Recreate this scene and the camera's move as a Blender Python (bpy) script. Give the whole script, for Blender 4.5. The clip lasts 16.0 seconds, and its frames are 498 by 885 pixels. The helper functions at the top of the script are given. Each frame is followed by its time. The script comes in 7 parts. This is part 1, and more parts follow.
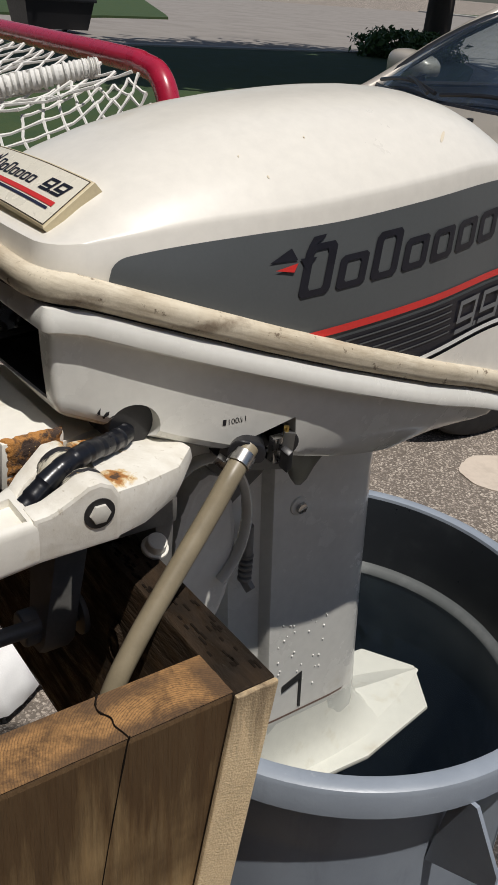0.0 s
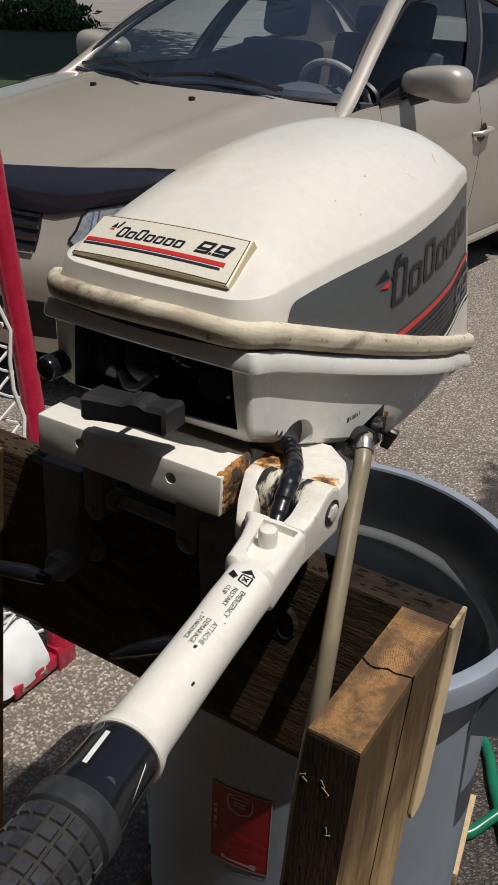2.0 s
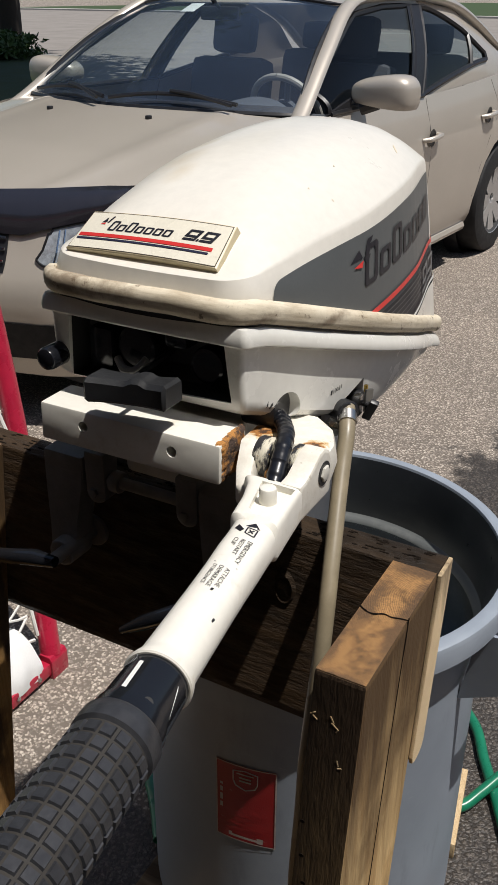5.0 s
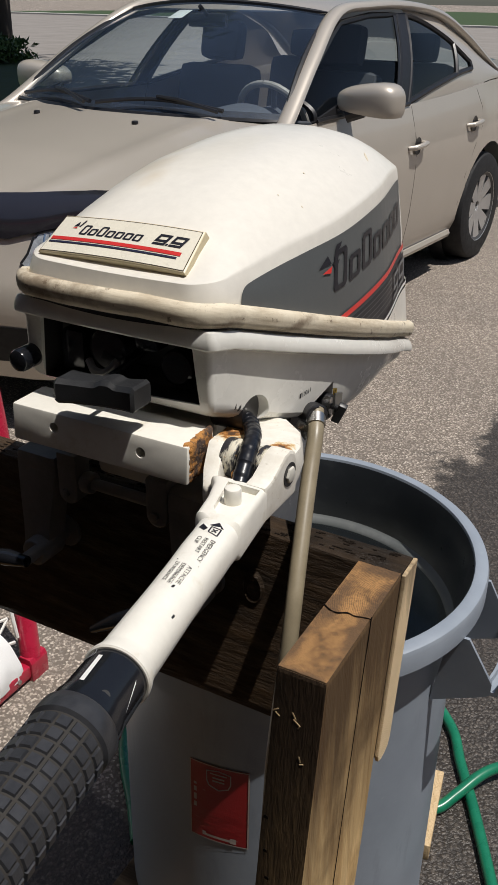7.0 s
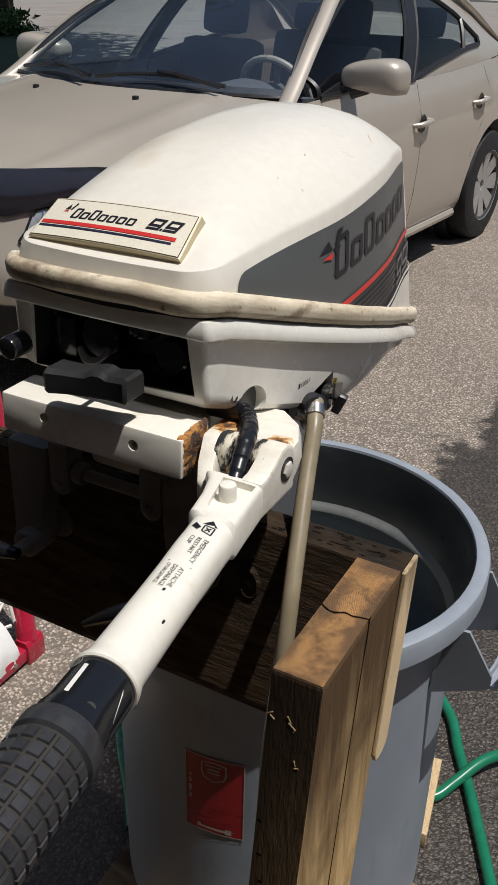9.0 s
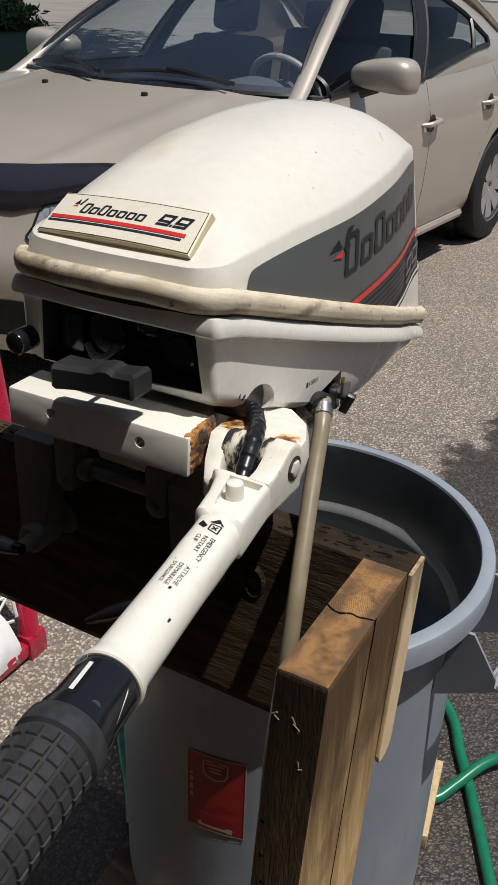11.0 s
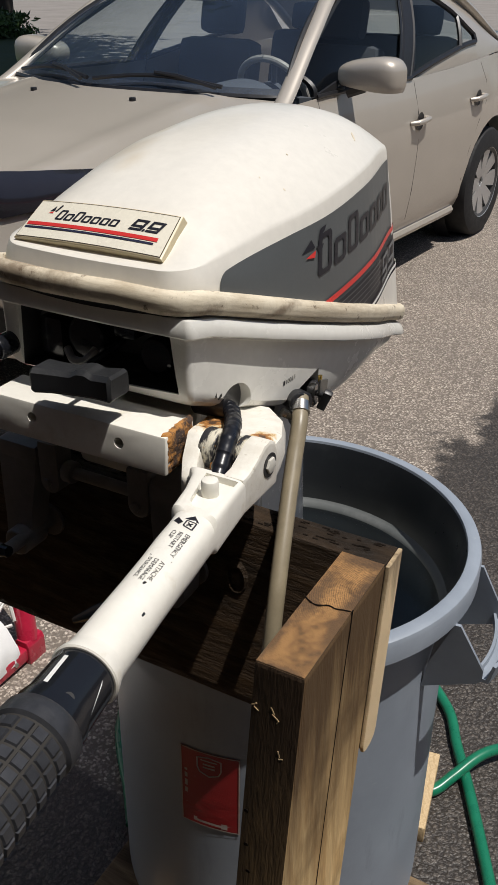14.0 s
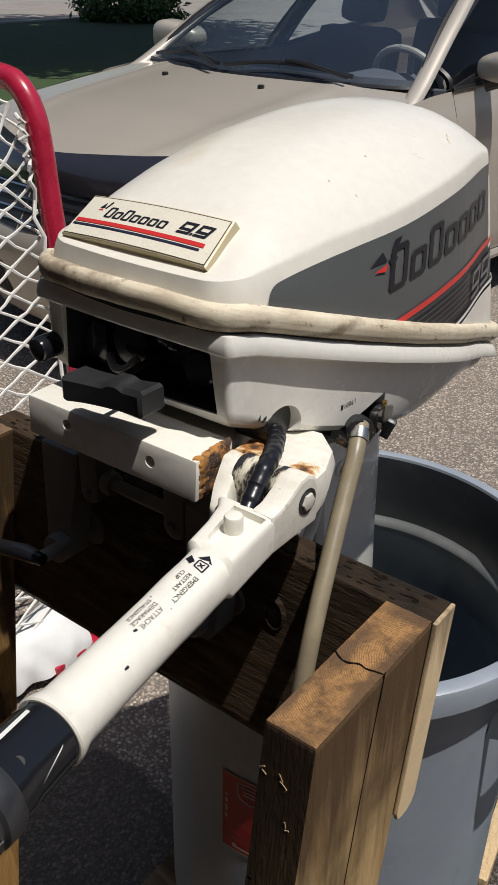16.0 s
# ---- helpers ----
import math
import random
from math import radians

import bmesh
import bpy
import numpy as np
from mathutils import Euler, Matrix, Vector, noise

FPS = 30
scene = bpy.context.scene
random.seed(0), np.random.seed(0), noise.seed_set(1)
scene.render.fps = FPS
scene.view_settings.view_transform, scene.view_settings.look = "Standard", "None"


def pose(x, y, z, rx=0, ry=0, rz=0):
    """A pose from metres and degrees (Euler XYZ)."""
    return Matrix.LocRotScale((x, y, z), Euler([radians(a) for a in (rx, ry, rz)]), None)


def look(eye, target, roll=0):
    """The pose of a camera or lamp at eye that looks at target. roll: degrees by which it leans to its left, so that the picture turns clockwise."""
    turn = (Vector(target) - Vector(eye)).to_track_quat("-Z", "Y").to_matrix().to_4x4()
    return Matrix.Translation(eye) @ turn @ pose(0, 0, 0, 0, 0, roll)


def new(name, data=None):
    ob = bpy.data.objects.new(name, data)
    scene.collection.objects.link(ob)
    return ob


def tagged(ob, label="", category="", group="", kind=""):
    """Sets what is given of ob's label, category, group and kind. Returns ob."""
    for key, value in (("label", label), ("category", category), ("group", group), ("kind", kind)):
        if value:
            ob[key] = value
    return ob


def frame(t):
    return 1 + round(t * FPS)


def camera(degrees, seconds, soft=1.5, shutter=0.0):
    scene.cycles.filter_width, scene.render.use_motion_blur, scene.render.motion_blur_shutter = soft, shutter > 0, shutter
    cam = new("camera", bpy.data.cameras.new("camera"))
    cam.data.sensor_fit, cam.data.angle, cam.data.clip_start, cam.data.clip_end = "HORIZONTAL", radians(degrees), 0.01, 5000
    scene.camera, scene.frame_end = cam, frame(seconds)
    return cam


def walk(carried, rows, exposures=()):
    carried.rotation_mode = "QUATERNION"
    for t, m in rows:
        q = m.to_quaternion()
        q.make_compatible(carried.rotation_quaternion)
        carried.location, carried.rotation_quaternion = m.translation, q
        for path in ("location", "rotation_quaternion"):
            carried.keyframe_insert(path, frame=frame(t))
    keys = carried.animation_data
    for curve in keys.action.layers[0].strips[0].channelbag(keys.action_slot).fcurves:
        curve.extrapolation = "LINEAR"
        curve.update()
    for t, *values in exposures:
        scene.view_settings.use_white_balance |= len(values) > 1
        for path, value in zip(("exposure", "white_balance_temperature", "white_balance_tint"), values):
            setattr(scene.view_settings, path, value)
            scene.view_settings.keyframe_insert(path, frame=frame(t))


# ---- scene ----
cam = camera(31.4, 16.0)
PATH = [
    (0, (0.625, -0.627, 1.383), (-0.784, 0.451, 0.459), 4.9),
    (0.5, (0.52, -0.635, 1.382), (-0.844, 0.523, 0.49), 2.0),
    (1, (0.486, -0.725, 1.411), (-0.66, 0.647, 0.516), 2.6),
    (1.5, (0.482, -0.895, 1.452), (-0.464, 0.621, 0.553), 2.8),
    (2, (0.432, -0.944, 1.445), (-0.48, 0.564, 0.5), 2.5),
    (2.5, (0.408, -1.003, 1.431), (-0.486, 0.504, 0.466), 2.1),
    (3, (0.428, -1.019, 1.428), (-0.46, 0.493, 0.466), 1.6),
    (3.5, (0.406, -1.06, 1.416), (-0.479, 0.452, 0.452), 1.6),
    (4, (0.389, -1.079, 1.405), (-0.465, 0.44, 0.425), 2.1),
    (4.5, (0.405, -1.067, 1.427), (-0.452, 0.479, 0.493), 1.0),
    (5, (0.447, -1.012, 1.434), (-0.414, 0.548, 0.526), 0.3),
    (5.2, (0.465, -0.989, 1.426), (-0.41, 0.57, 0.53), 0.1),
    (7.5, (0.47, -1.018, 1.44), (-0.364, 0.562, 0.541), 1.1),
    (8, (0.468, -1.007, 1.441), (-0.361, 0.563, 0.521), 0.9),
    (10.5, (0.451, -0.981, 1.43), (-0.389, 0.563, 0.477), 2.4),
    (11, (0.455, -0.985, 1.435), (-0.384, 0.566, 0.49), 2.0),
    (11.5, (0.459, -0.987, 1.439), (-0.391, 0.557, 0.493), 1.3),
    (12, (0.466, -0.988, 1.443), (-0.383, 0.567, 0.517), 1.2),
    (12.5, (0.477, -0.984, 1.441), (-0.378, 0.567, 0.511), 0.7),
    (13, (0.479, -0.977, 1.441), (-0.359, 0.577, 0.502), 1.1),
    (13.5, (0.48, -0.977, 1.442), (-0.355, 0.579, 0.503), 1.0),
    (14, (0.481, -0.988, 1.44), (-0.361, 0.563, 0.498), 0.6),
    (14.5, (0.476, -0.994, 1.436), (-0.372, 0.555, 0.497), 0.8),
    (15, (0.463, -0.993, 1.434), (-0.367, 0.57, 0.502), 1.5),
    (15.5, (0.469, -0.973, 1.439), (-0.387, 0.572, 0.501), 1.5),
    (16, (0.494, -0.889, 1.436), (-0.563, 0.507, 0.47), 1.1),
]
walk(cam, [(t, look(eye, target, roll)) for t, eye, target, roll in PATH], [(0, -0.17), (0.5, -0.36), (1.5, -0.24), (2, -0.18), (2.5, -0.05), (3, 0.13), (3.5, 0.27), (4, 0.39), (4.5, 0.41), (5.2, 0.07), (7.5, 0.00), (16, 0.00)])

# ---- world and sun ----
SUN_EL, SUN_AZ = radians(70), radians(-5)          # azimuth from +x towards +y
SUN_DIR = Vector((math.cos(SUN_EL) * math.cos(SUN_AZ), math.cos(SUN_EL) * math.sin(SUN_AZ), math.sin(SUN_EL)))
world = bpy.data.worlds.new("world")
scene.world = world
world.use_nodes = True
wn = world.node_tree.nodes
sky = wn.new("ShaderNodeTexSky")
sky.sky_type, sky.sun_disc = "NISHITA", False
sky.sun_elevation, sky.sun_rotation = SUN_EL, radians(90) - SUN_AZ
sky.air_density, sky.dust_density = 1.0, 1.5
wn["Background"].inputs["Strength"].default_value = 0.066
world.node_tree.links.new(sky.outputs["Color"], wn["Background"].inputs["Color"])
lamp = bpy.data.lights.new("sun", "SUN")
lamp.energy, lamp.angle, lamp.color = 4.25, radians(0.53), (1.0, 0.955, 0.90)
sun = new("sun", lamp)
sun.matrix_world = look(tuple(SUN_DIR * 20), (0, 0, 0))

# ---- mesh helpers ----
def thing(name, at, label, category, group="", kind=""):
    root = new(name)
    root.empty_display_size = 0.05
    root.matrix_world = at if isinstance(at, Matrix) else Matrix.Translation(at)
    return tagged(root, label, category, group, kind)


def finish(bm, name, material, smooth=True, angle=40):
    bmesh.ops.remove_doubles(bm, verts=bm.verts, dist=1e-6)
    bmesh.ops.recalc_face_normals(bm, faces=bm.faces)
    me = bpy.data.meshes.new(name)
    if smooth:
        for f in bm.faces:
            f.smooth = True
        for e in bm.edges:
            if len(e.link_faces) != 2:
                continue
            turn = e.calc_face_angle(0)
            small, large = sorted(f.calc_area() for f in e.link_faces)
            if turn > radians(angle) or (turn > radians(10) and large > 25 * small):
                e.smooth = False
    bm.to_mesh(me)
    bm.free()
    me.materials.append(material)
    return me


def part(name, bm, material, parent, label="", world_space=True, angle=40, kind=""):
    """One mesh object under a thing (or part); its mesh is in world coordinates unless world_space is off."""
    ob = new(name, finish(bm, name, material, True, angle))
    ob.parent = parent
    if world_space:
        top = parent
        m = Matrix.Identity(4)
        while top is not None:
            m = top.matrix_parent_inverse @ top.matrix_basis if top.parent else top.matrix_basis.copy()
            if top.parent is None:
                break
            top = top.parent
        if parent.parent is None:
            ob.matrix_parent_inverse = parent.matrix_basis.inverted()
    if label:
        tagged(ob, label)
    if kind:
        tagged(ob, kind=kind)
    return ob


def solo(name, bm, material, label, category, group="", kind="", angle=40):
    ob = new(name, finish(bm, name, material, True, angle))
    return tagged(ob, label, category, group, kind)


def ring_faces(bm, a, b, closed=True):
    n = len(a)
    for i in range(n if closed else n - 1):
        j = (i + 1) % n
        vs = [a[i], a[j], b[j], b[i]]
        if len(set(vs)) > 2:
            try:
                bm.faces.new(list(dict.fromkeys(vs)))
            except ValueError:
                pass


def loft(rings, cap0=True, cap1=True, closed=True, bm=None):
    bm = bm or bmesh.new()
    vr = [[bm.verts.new(p) for p in r] for r in rings]
    for a, b in zip(vr, vr[1:]):
        ring_faces(bm, a, b, closed)
    if cap0:
        bm.faces.new(vr[0])
    if cap1:
        bm.faces.new(vr[-1])
    return bm


def box(lo, hi, bevel=0.0, m=None, bm=None, seg=2):
    own = bmesh.new()
    xs, ys, zs = zip(lo, hi)
    v = [own.verts.new((x, y, z)) for x in xs for y in ys for z in zs]
    for f in ((0, 1, 3, 2), (4, 6, 7, 5), (0, 4, 5, 1), (2, 3, 7, 6), (0, 2, 6, 4), (1, 5, 7, 3)):
        own.faces.new([v[i] for i in f])
    bmesh.ops.recalc_face_normals(own, faces=own.faces)
    if bevel:
        bmesh.ops.bevel(own, geom=list(own.edges), offset=bevel, segments=seg, profile=0.6, affect="EDGES")
    if m is not None:
        own.transform(m)
    if bm is None:
        return own
    join(bm, own)
    return bm


def join(bm, own):
    me = bpy.data.meshes.new("tmp")
    own.to_mesh(me)
    own.free()
    bm.from_mesh(me)
    bpy.data.meshes.remove(me)


def frame_at(d, up=(0, 0, 1)):
    d = Vector(d).normalized()
    u = Vector(up)
    if abs(d.dot(u)) > 0.98:
        u = Vector((0, 1, 0))
    s = d.cross(u).normalized()
    return d, s, s.cross(d)


def smooth_path(pts, n=8):
    """Catmull-Rom through pts."""
    p = [Vector(q) for q in pts]
    p = [2 * p[0] - p[1]] + p + [2 * p[-1] - p[-2]]
    out = []
    for i in range(1, len(p) - 2):
        for k in range(n):
            t = k / n
            a, b, c, d = p[i - 1:i + 3]
            out.append(0.5 * (2 * b + (c - a) * t + (2 * a - 5 * b + 4 * c - d) * t * t + (3 * b - a - 3 * c + d) * t ** 3))
    return out + [p[-2]]


def tube(pts, r, n=12, bm=None, cap=True, squash=1.0):
    """A round bar along pts; r is one radius or one for each point."""
    pts = [Vector(p) for p in pts]
    rs = r if isinstance(r, (list, tuple)) else [r] * len(pts)
    rings, s0 = [], None
    for i, p in enumerate(pts):
        d = (pts[min(i + 1, len(pts) - 1)] - pts[max(i - 1, 0)]).normalized()
        if s0 is None:
            _, s, u = frame_at(d)
        else:
            s = (s0 - d * s0.dot(d)).normalized()
            u = s.cross(d)
        s0 = s
        rings.append([p + rs[i] * (math.cos(2 * math.pi * k / n) * s + squash * math.sin(2 * math.pi * k / n) * u) for k in range(n)])
    own = loft(rings, cap, cap)
    if bm is None:
        return own
    join(bm, own)
    return bm


def lathe(profile, n=48, m=None, bm=None, cap=False, a0=0.0, a1=360.0):
    own = bmesh.new()
    full = abs(a1 - a0) >= 359.9
    cnt = n if full else n + 1
    rings = [[own.verts.new((r * math.cos(radians(a0 + (a1 - a0) * k / n)), r * math.sin(radians(a0 + (a1 - a0) * k / n)), z)) for k in range(cnt)] for r, z in profile]
    for a, b in zip(rings, rings[1:]):
        ring_faces(own, a, b, full)
    if cap:
        own.faces.new(rings[0])
        own.faces.new(rings[-1])
    if m is not None:
        own.transform(m)
    if bm is None:
        return own
    join(bm, own)
    return bm


def cyl(p0, p1, r, n=20, bevel=0.0, bm=None, r1=None):
    p0, p1 = Vector(p0), Vector(p1)
    r1 = r if r1 is None else r1
    d = (p1 - p0).normalized()
    if bevel:
        pts = [p0, p0 + d * bevel * 0.3, p0 + d * bevel, p1 - d * bevel, p1 - d * bevel * 0.3, p1]
        rs = [r - bevel, r - bevel * 0.3, r, r1, r1 - bevel * 0.3, r1 - bevel]
    else:
        pts, rs = [p0, p1], [r, r1]
    return tube(pts, rs, n, bm)


def prism(poly, offset, bm=None, bevel=0.0, seg=2):
    """A polygon (3D points) pushed along offset."""
    own = bmesh.new()
    a = [own.verts.new(p) for p in poly]
    b = [own.verts.new(Vector(p) + Vector(offset)) for p in poly]
    ring_faces(own, a, b)
    own.faces.new(a)
    own.faces.new(b)
    bmesh.ops.recalc_face_normals(own, faces=own.faces)
    if bevel:
        bmesh.ops.bevel(own, geom=list(own.edges), offset=bevel, segments=seg, profile=0.6, affect="EDGES")
    if bm is None:
        return own
    join(bm, own)
    return bm


def grid(fn, us, vs, bm=None):
    own = bmesh.new()
    rows = [[own.verts.new(fn(u, v)) for v in vs] for u in us]
    for a, b in zip(rows, rows[1:]):
        ring_faces(own, a, b, False)
    if bm is None:
        return own
    join(bm, own)
    return bm


def thick(bm, t):
    """Gives a sheet a thickness inwards."""
    bmesh.ops.recalc_face_normals(bm, faces=bm.faces)
    bmesh.ops.solidify(bm, geom=list(bm.faces), thickness=t)
    return bm


def lerp(table, x):
    """Piecewise-linear lookup, softened by a cosine between knots."""
    xs = [a for a, _ in table]
    return float(np.interp(x, xs, [b for _, b in table]))


def flow(table, x):
    """Smooth lookup through the knots of a table."""
    xs, ys = [a for a, _ in table], [b for _, b in table]
    if x <= xs[0] or x >= xs[-1]:
        return float(np.interp(x, xs, ys))
    i = max(k for k in range(len(xs) - 1) if xs[k] <= x)
    d = [(ys[k + 1] - ys[k]) / (xs[k + 1] - xs[k]) for k in range(len(xs) - 1)]
    m0 = d[i] if i == 0 else 0.5 * (d[i - 1] + d[i])
    m1 = d[i] if i == len(d) - 1 else 0.5 * (d[i] + d[i + 1])
    h = xs[i + 1] - xs[i]
    t = (x - xs[i]) / h
    return (2 * t ** 3 - 3 * t * t + 1) * ys[i] + (t ** 3 - 2 * t * t + t) * h * m0 + (3 * t * t - 2 * t ** 3) * ys[i + 1] + (t ** 3 - t * t) * h * m1


def steps(a, b, n):
    return [a + (b - a) * i / n for i in range(n + 1)]


def writing(name, text, size, m, material, parent, depth=0.0003, extra=1.0, shear=0.0, bold=0.0):
    """Letters of the built-in font as a mesh under a thing."""
    cu = bpy.data.curves.new(name, "FONT")
    cu.body, cu.size, cu.extrude, cu.space_character, cu.shear = text, size, depth, extra, shear
    cu.resolution_u, cu.offset = 3, bold
    tmp = bpy.data.objects.new(name, cu)
    me = bpy.data.meshes.new_from_object(tmp)
    bpy.data.objects.remove(tmp)
    bpy.data.curves.remove(cu)
    me.transform(m)
    me.materials.append(material)
    ob = new(name, me)
    ob.parent = parent
    if parent.parent is None:
        ob.matrix_parent_inverse = parent.matrix_basis.inverted()
    return ob


# ---- materials ----
def nodes_of(name):
    m = bpy.data.materials.new(name)
    m.use_nodes = True
    nt = m.node_tree
    return m, nt, nt.nodes["Principled BSDF"]


def noise_tex(nt, scale, detail=6, rough=0.6, stretch=None, vec=None):
    n = nt.nodes.new("ShaderNodeTexNoise")
    n.inputs["Scale"].default_value, n.inputs["Detail"].default_value, n.inputs["Roughness"].default_value = scale, detail, rough
    if vec is None:
        tc = nt.nodes.new("ShaderNodeTexCoord")
        vec = tc.outputs["Object"]
    if stretch:
        mp = nt.nodes.new("ShaderNodeMapping")
        mp.inputs["Scale"].default_value = stretch
        nt.links.new(vec, mp.inputs["Vector"])
        vec = mp.outputs["Vector"]
    nt.links.new(vec, n.inputs["Vector"])
    return n.outputs["Fac"]


def ramp(nt, fac, stops):
    r = nt.nodes.new("ShaderNodeValToRGB")
    el = r.color_ramp.elements
    while len(el) < len(stops):
        el.new(0.5)
    for e, (p, c) in zip(el, stops):
        e.position, e.color = p, (*c, 1) if len(c) == 3 else c
    nt.links.new(fac, r.inputs["Fac"])
    return r.outputs["Color"]


def mix(nt, fac, a, b, mode="MIX"):
    n = nt.nodes.new("ShaderNodeMix")
    n.data_type, n.blend_type = "RGBA", mode
    for sock, v in ((n.inputs["Factor"], fac), (n.inputs["A"], a), (n.inputs["B"], b)):
        if isinstance(v, (int, float)):
            sock.default_value = v
        elif isinstance(v, tuple):
            sock.default_value = (*v, 1)
        else:
            nt.links.new(v, sock)
    return n.outputs["Result"]


def bump(nt, bsdf, height, strength, dist):
    b = nt.nodes.new("ShaderNodeBump")
    b.inputs["Strength"].default_value, b.inputs["Distance"].default_value = strength, dist
    nt.links.new(height, b.inputs["Height"])
    nt.links.new(b.outputs["Normal"], bsdf.inputs["Normal"])


def blots(nt, spots, scale, ragged):
    """Distance, in radii, to the nearest of some spots (centre, radius), made ragged by noise."""
    tc = nt.nodes.new("ShaderNodeTexCoord")
    near = None
    for at, size in spots:
        mp = nt.nodes.new("ShaderNodeMapping")
        size = size if isinstance(size, tuple) else (size,) * 3
        mp.inputs["Location"].default_value = tuple(-c / r for c, r in zip(at, size))
        mp.inputs["Scale"].default_value = tuple(1 / r for r in size)
        nt.links.new(tc.outputs["Object"], mp.inputs["Vector"])
        ln = nt.nodes.new("ShaderNodeVectorMath")
        ln.operation = "LENGTH"
        nt.links.new(mp.outputs["Vector"], ln.inputs[0])
        if near is None:
            near = ln.outputs["Value"]
            continue
        mn = nt.nodes.new("ShaderNodeMath")
        mn.operation = "MINIMUM"
        nt.links.new(near, mn.inputs[0])
        nt.links.new(ln.outputs["Value"], mn.inputs[1])
        near = mn.outputs["Value"]
    torn = nt.nodes.new("ShaderNodeMath")
    torn.operation, torn.inputs[1].default_value = "MULTIPLY_ADD", -ragged
    nt.links.new(noise_tex(nt, scale, 7, 0.7), torn.inputs[0])
    nt.links.new(near, torn.inputs[2])
    back = nt.nodes.new("ShaderNodeMath")
    back.operation, back.inputs[1].default_value = "ADD", ragged * 0.5
    nt.links.new(torn.outputs["Value"], back.inputs[0])
    return back.outputs["Value"]


def stain_or_shade(m, spots, scale, ragged, color, deep=0.9, soft=(0.6, 1.1)):
    """Stains or painted shade of one colour, laid into a material in ragged spots."""
    nt = m.node_tree
    b = nt.nodes["Principled BSDF"]
    src = b.inputs["Base Color"].links[0].from_socket
    f = ramp(nt, blots(nt, spots, scale, ragged), [(soft[0], (deep,) * 3), (soft[1], (0, 0, 0))])
    nt.links.new(mix(nt, f, src, color), b.inputs["Base Color"])
    return m


def plain(name, color, rough=0.5, metal=0.0, vary=0.12, scale=25, bumpy=0.0, coat=0.0, rvary=0.15, fine=400):
    """Paint, plastic or metal with broad blotches, fine grain and a little relief."""
    m, nt, b = nodes_of(name)
    broad, grain = noise_tex(nt, scale), noise_tex(nt, fine, 3)
    dark = tuple(c * (1 - vary) for c in color)
    lite = tuple(min(1, c * (1 + vary * 0.5)) for c in color)
    c1 = ramp(nt, broad, [(0.3, dark), (0.7, lite)])
    c2 = mix(nt, 0.25, c1, ramp(nt, grain, [(0.35, tuple(c * 0.85 for c in color)), (0.65, lite)]))
    nt.links.new(c2, b.inputs["Base Color"])
    b.inputs["Metallic"].default_value = metal
    r = ramp(nt, broad, [(0.3, (max(0.02, rough - rvary * rough),) * 3), (0.7, (min(1, rough + rvary * rough),) * 3)])
    nt.links.new(r, b.inputs["Roughness"])
    b.inputs["Coat Weight"].default_value = coat
    b.inputs["Coat Roughness"].default_value = 0.08
    if bumpy:
        bump(nt, b, grain, bumpy, 0.001)
    return m


def stained(name, color, stain, rough=0.45, lo=0.58, hi=0.72, scale=14, coat=0.0, stretch=None, second=None, grain_bump=0.05):
    """Paint with stains of another colour in patches, and specks."""
    m, nt, b = nodes_of(name)
    n1, n2, n3 = noise_tex(nt, scale, 8, 0.65, stretch), noise_tex(nt, 90, 5), noise_tex(nt, 500, 2)
    base = ramp(nt, n2, [(0.3, tuple(c * 0.93 for c in color)), (0.7, color)])
    c = mix(nt, ramp(nt, n1, [(lo, (0, 0, 0)), (hi, (1, 1, 1))]), base, stain)
    if second:
        n4 = noise_tex(nt, scale * 6, 6)
        c = mix(nt, ramp(nt, n4, [(0.66, (0, 0, 0)), (0.7, (1, 1, 1))]), c, second)
    nt.links.new(c, b.inputs["Base Color"])
    nt.links.new(ramp(nt, n1, [(0.3, (rough * 0.85,) * 3), (0.75, (min(1, rough * 1.5),) * 3)]), b.inputs["Roughness"])
    b.inputs["Coat Weight"].default_value = coat
    bump(nt, b, n3, grain_bump, 0.001)
    return m


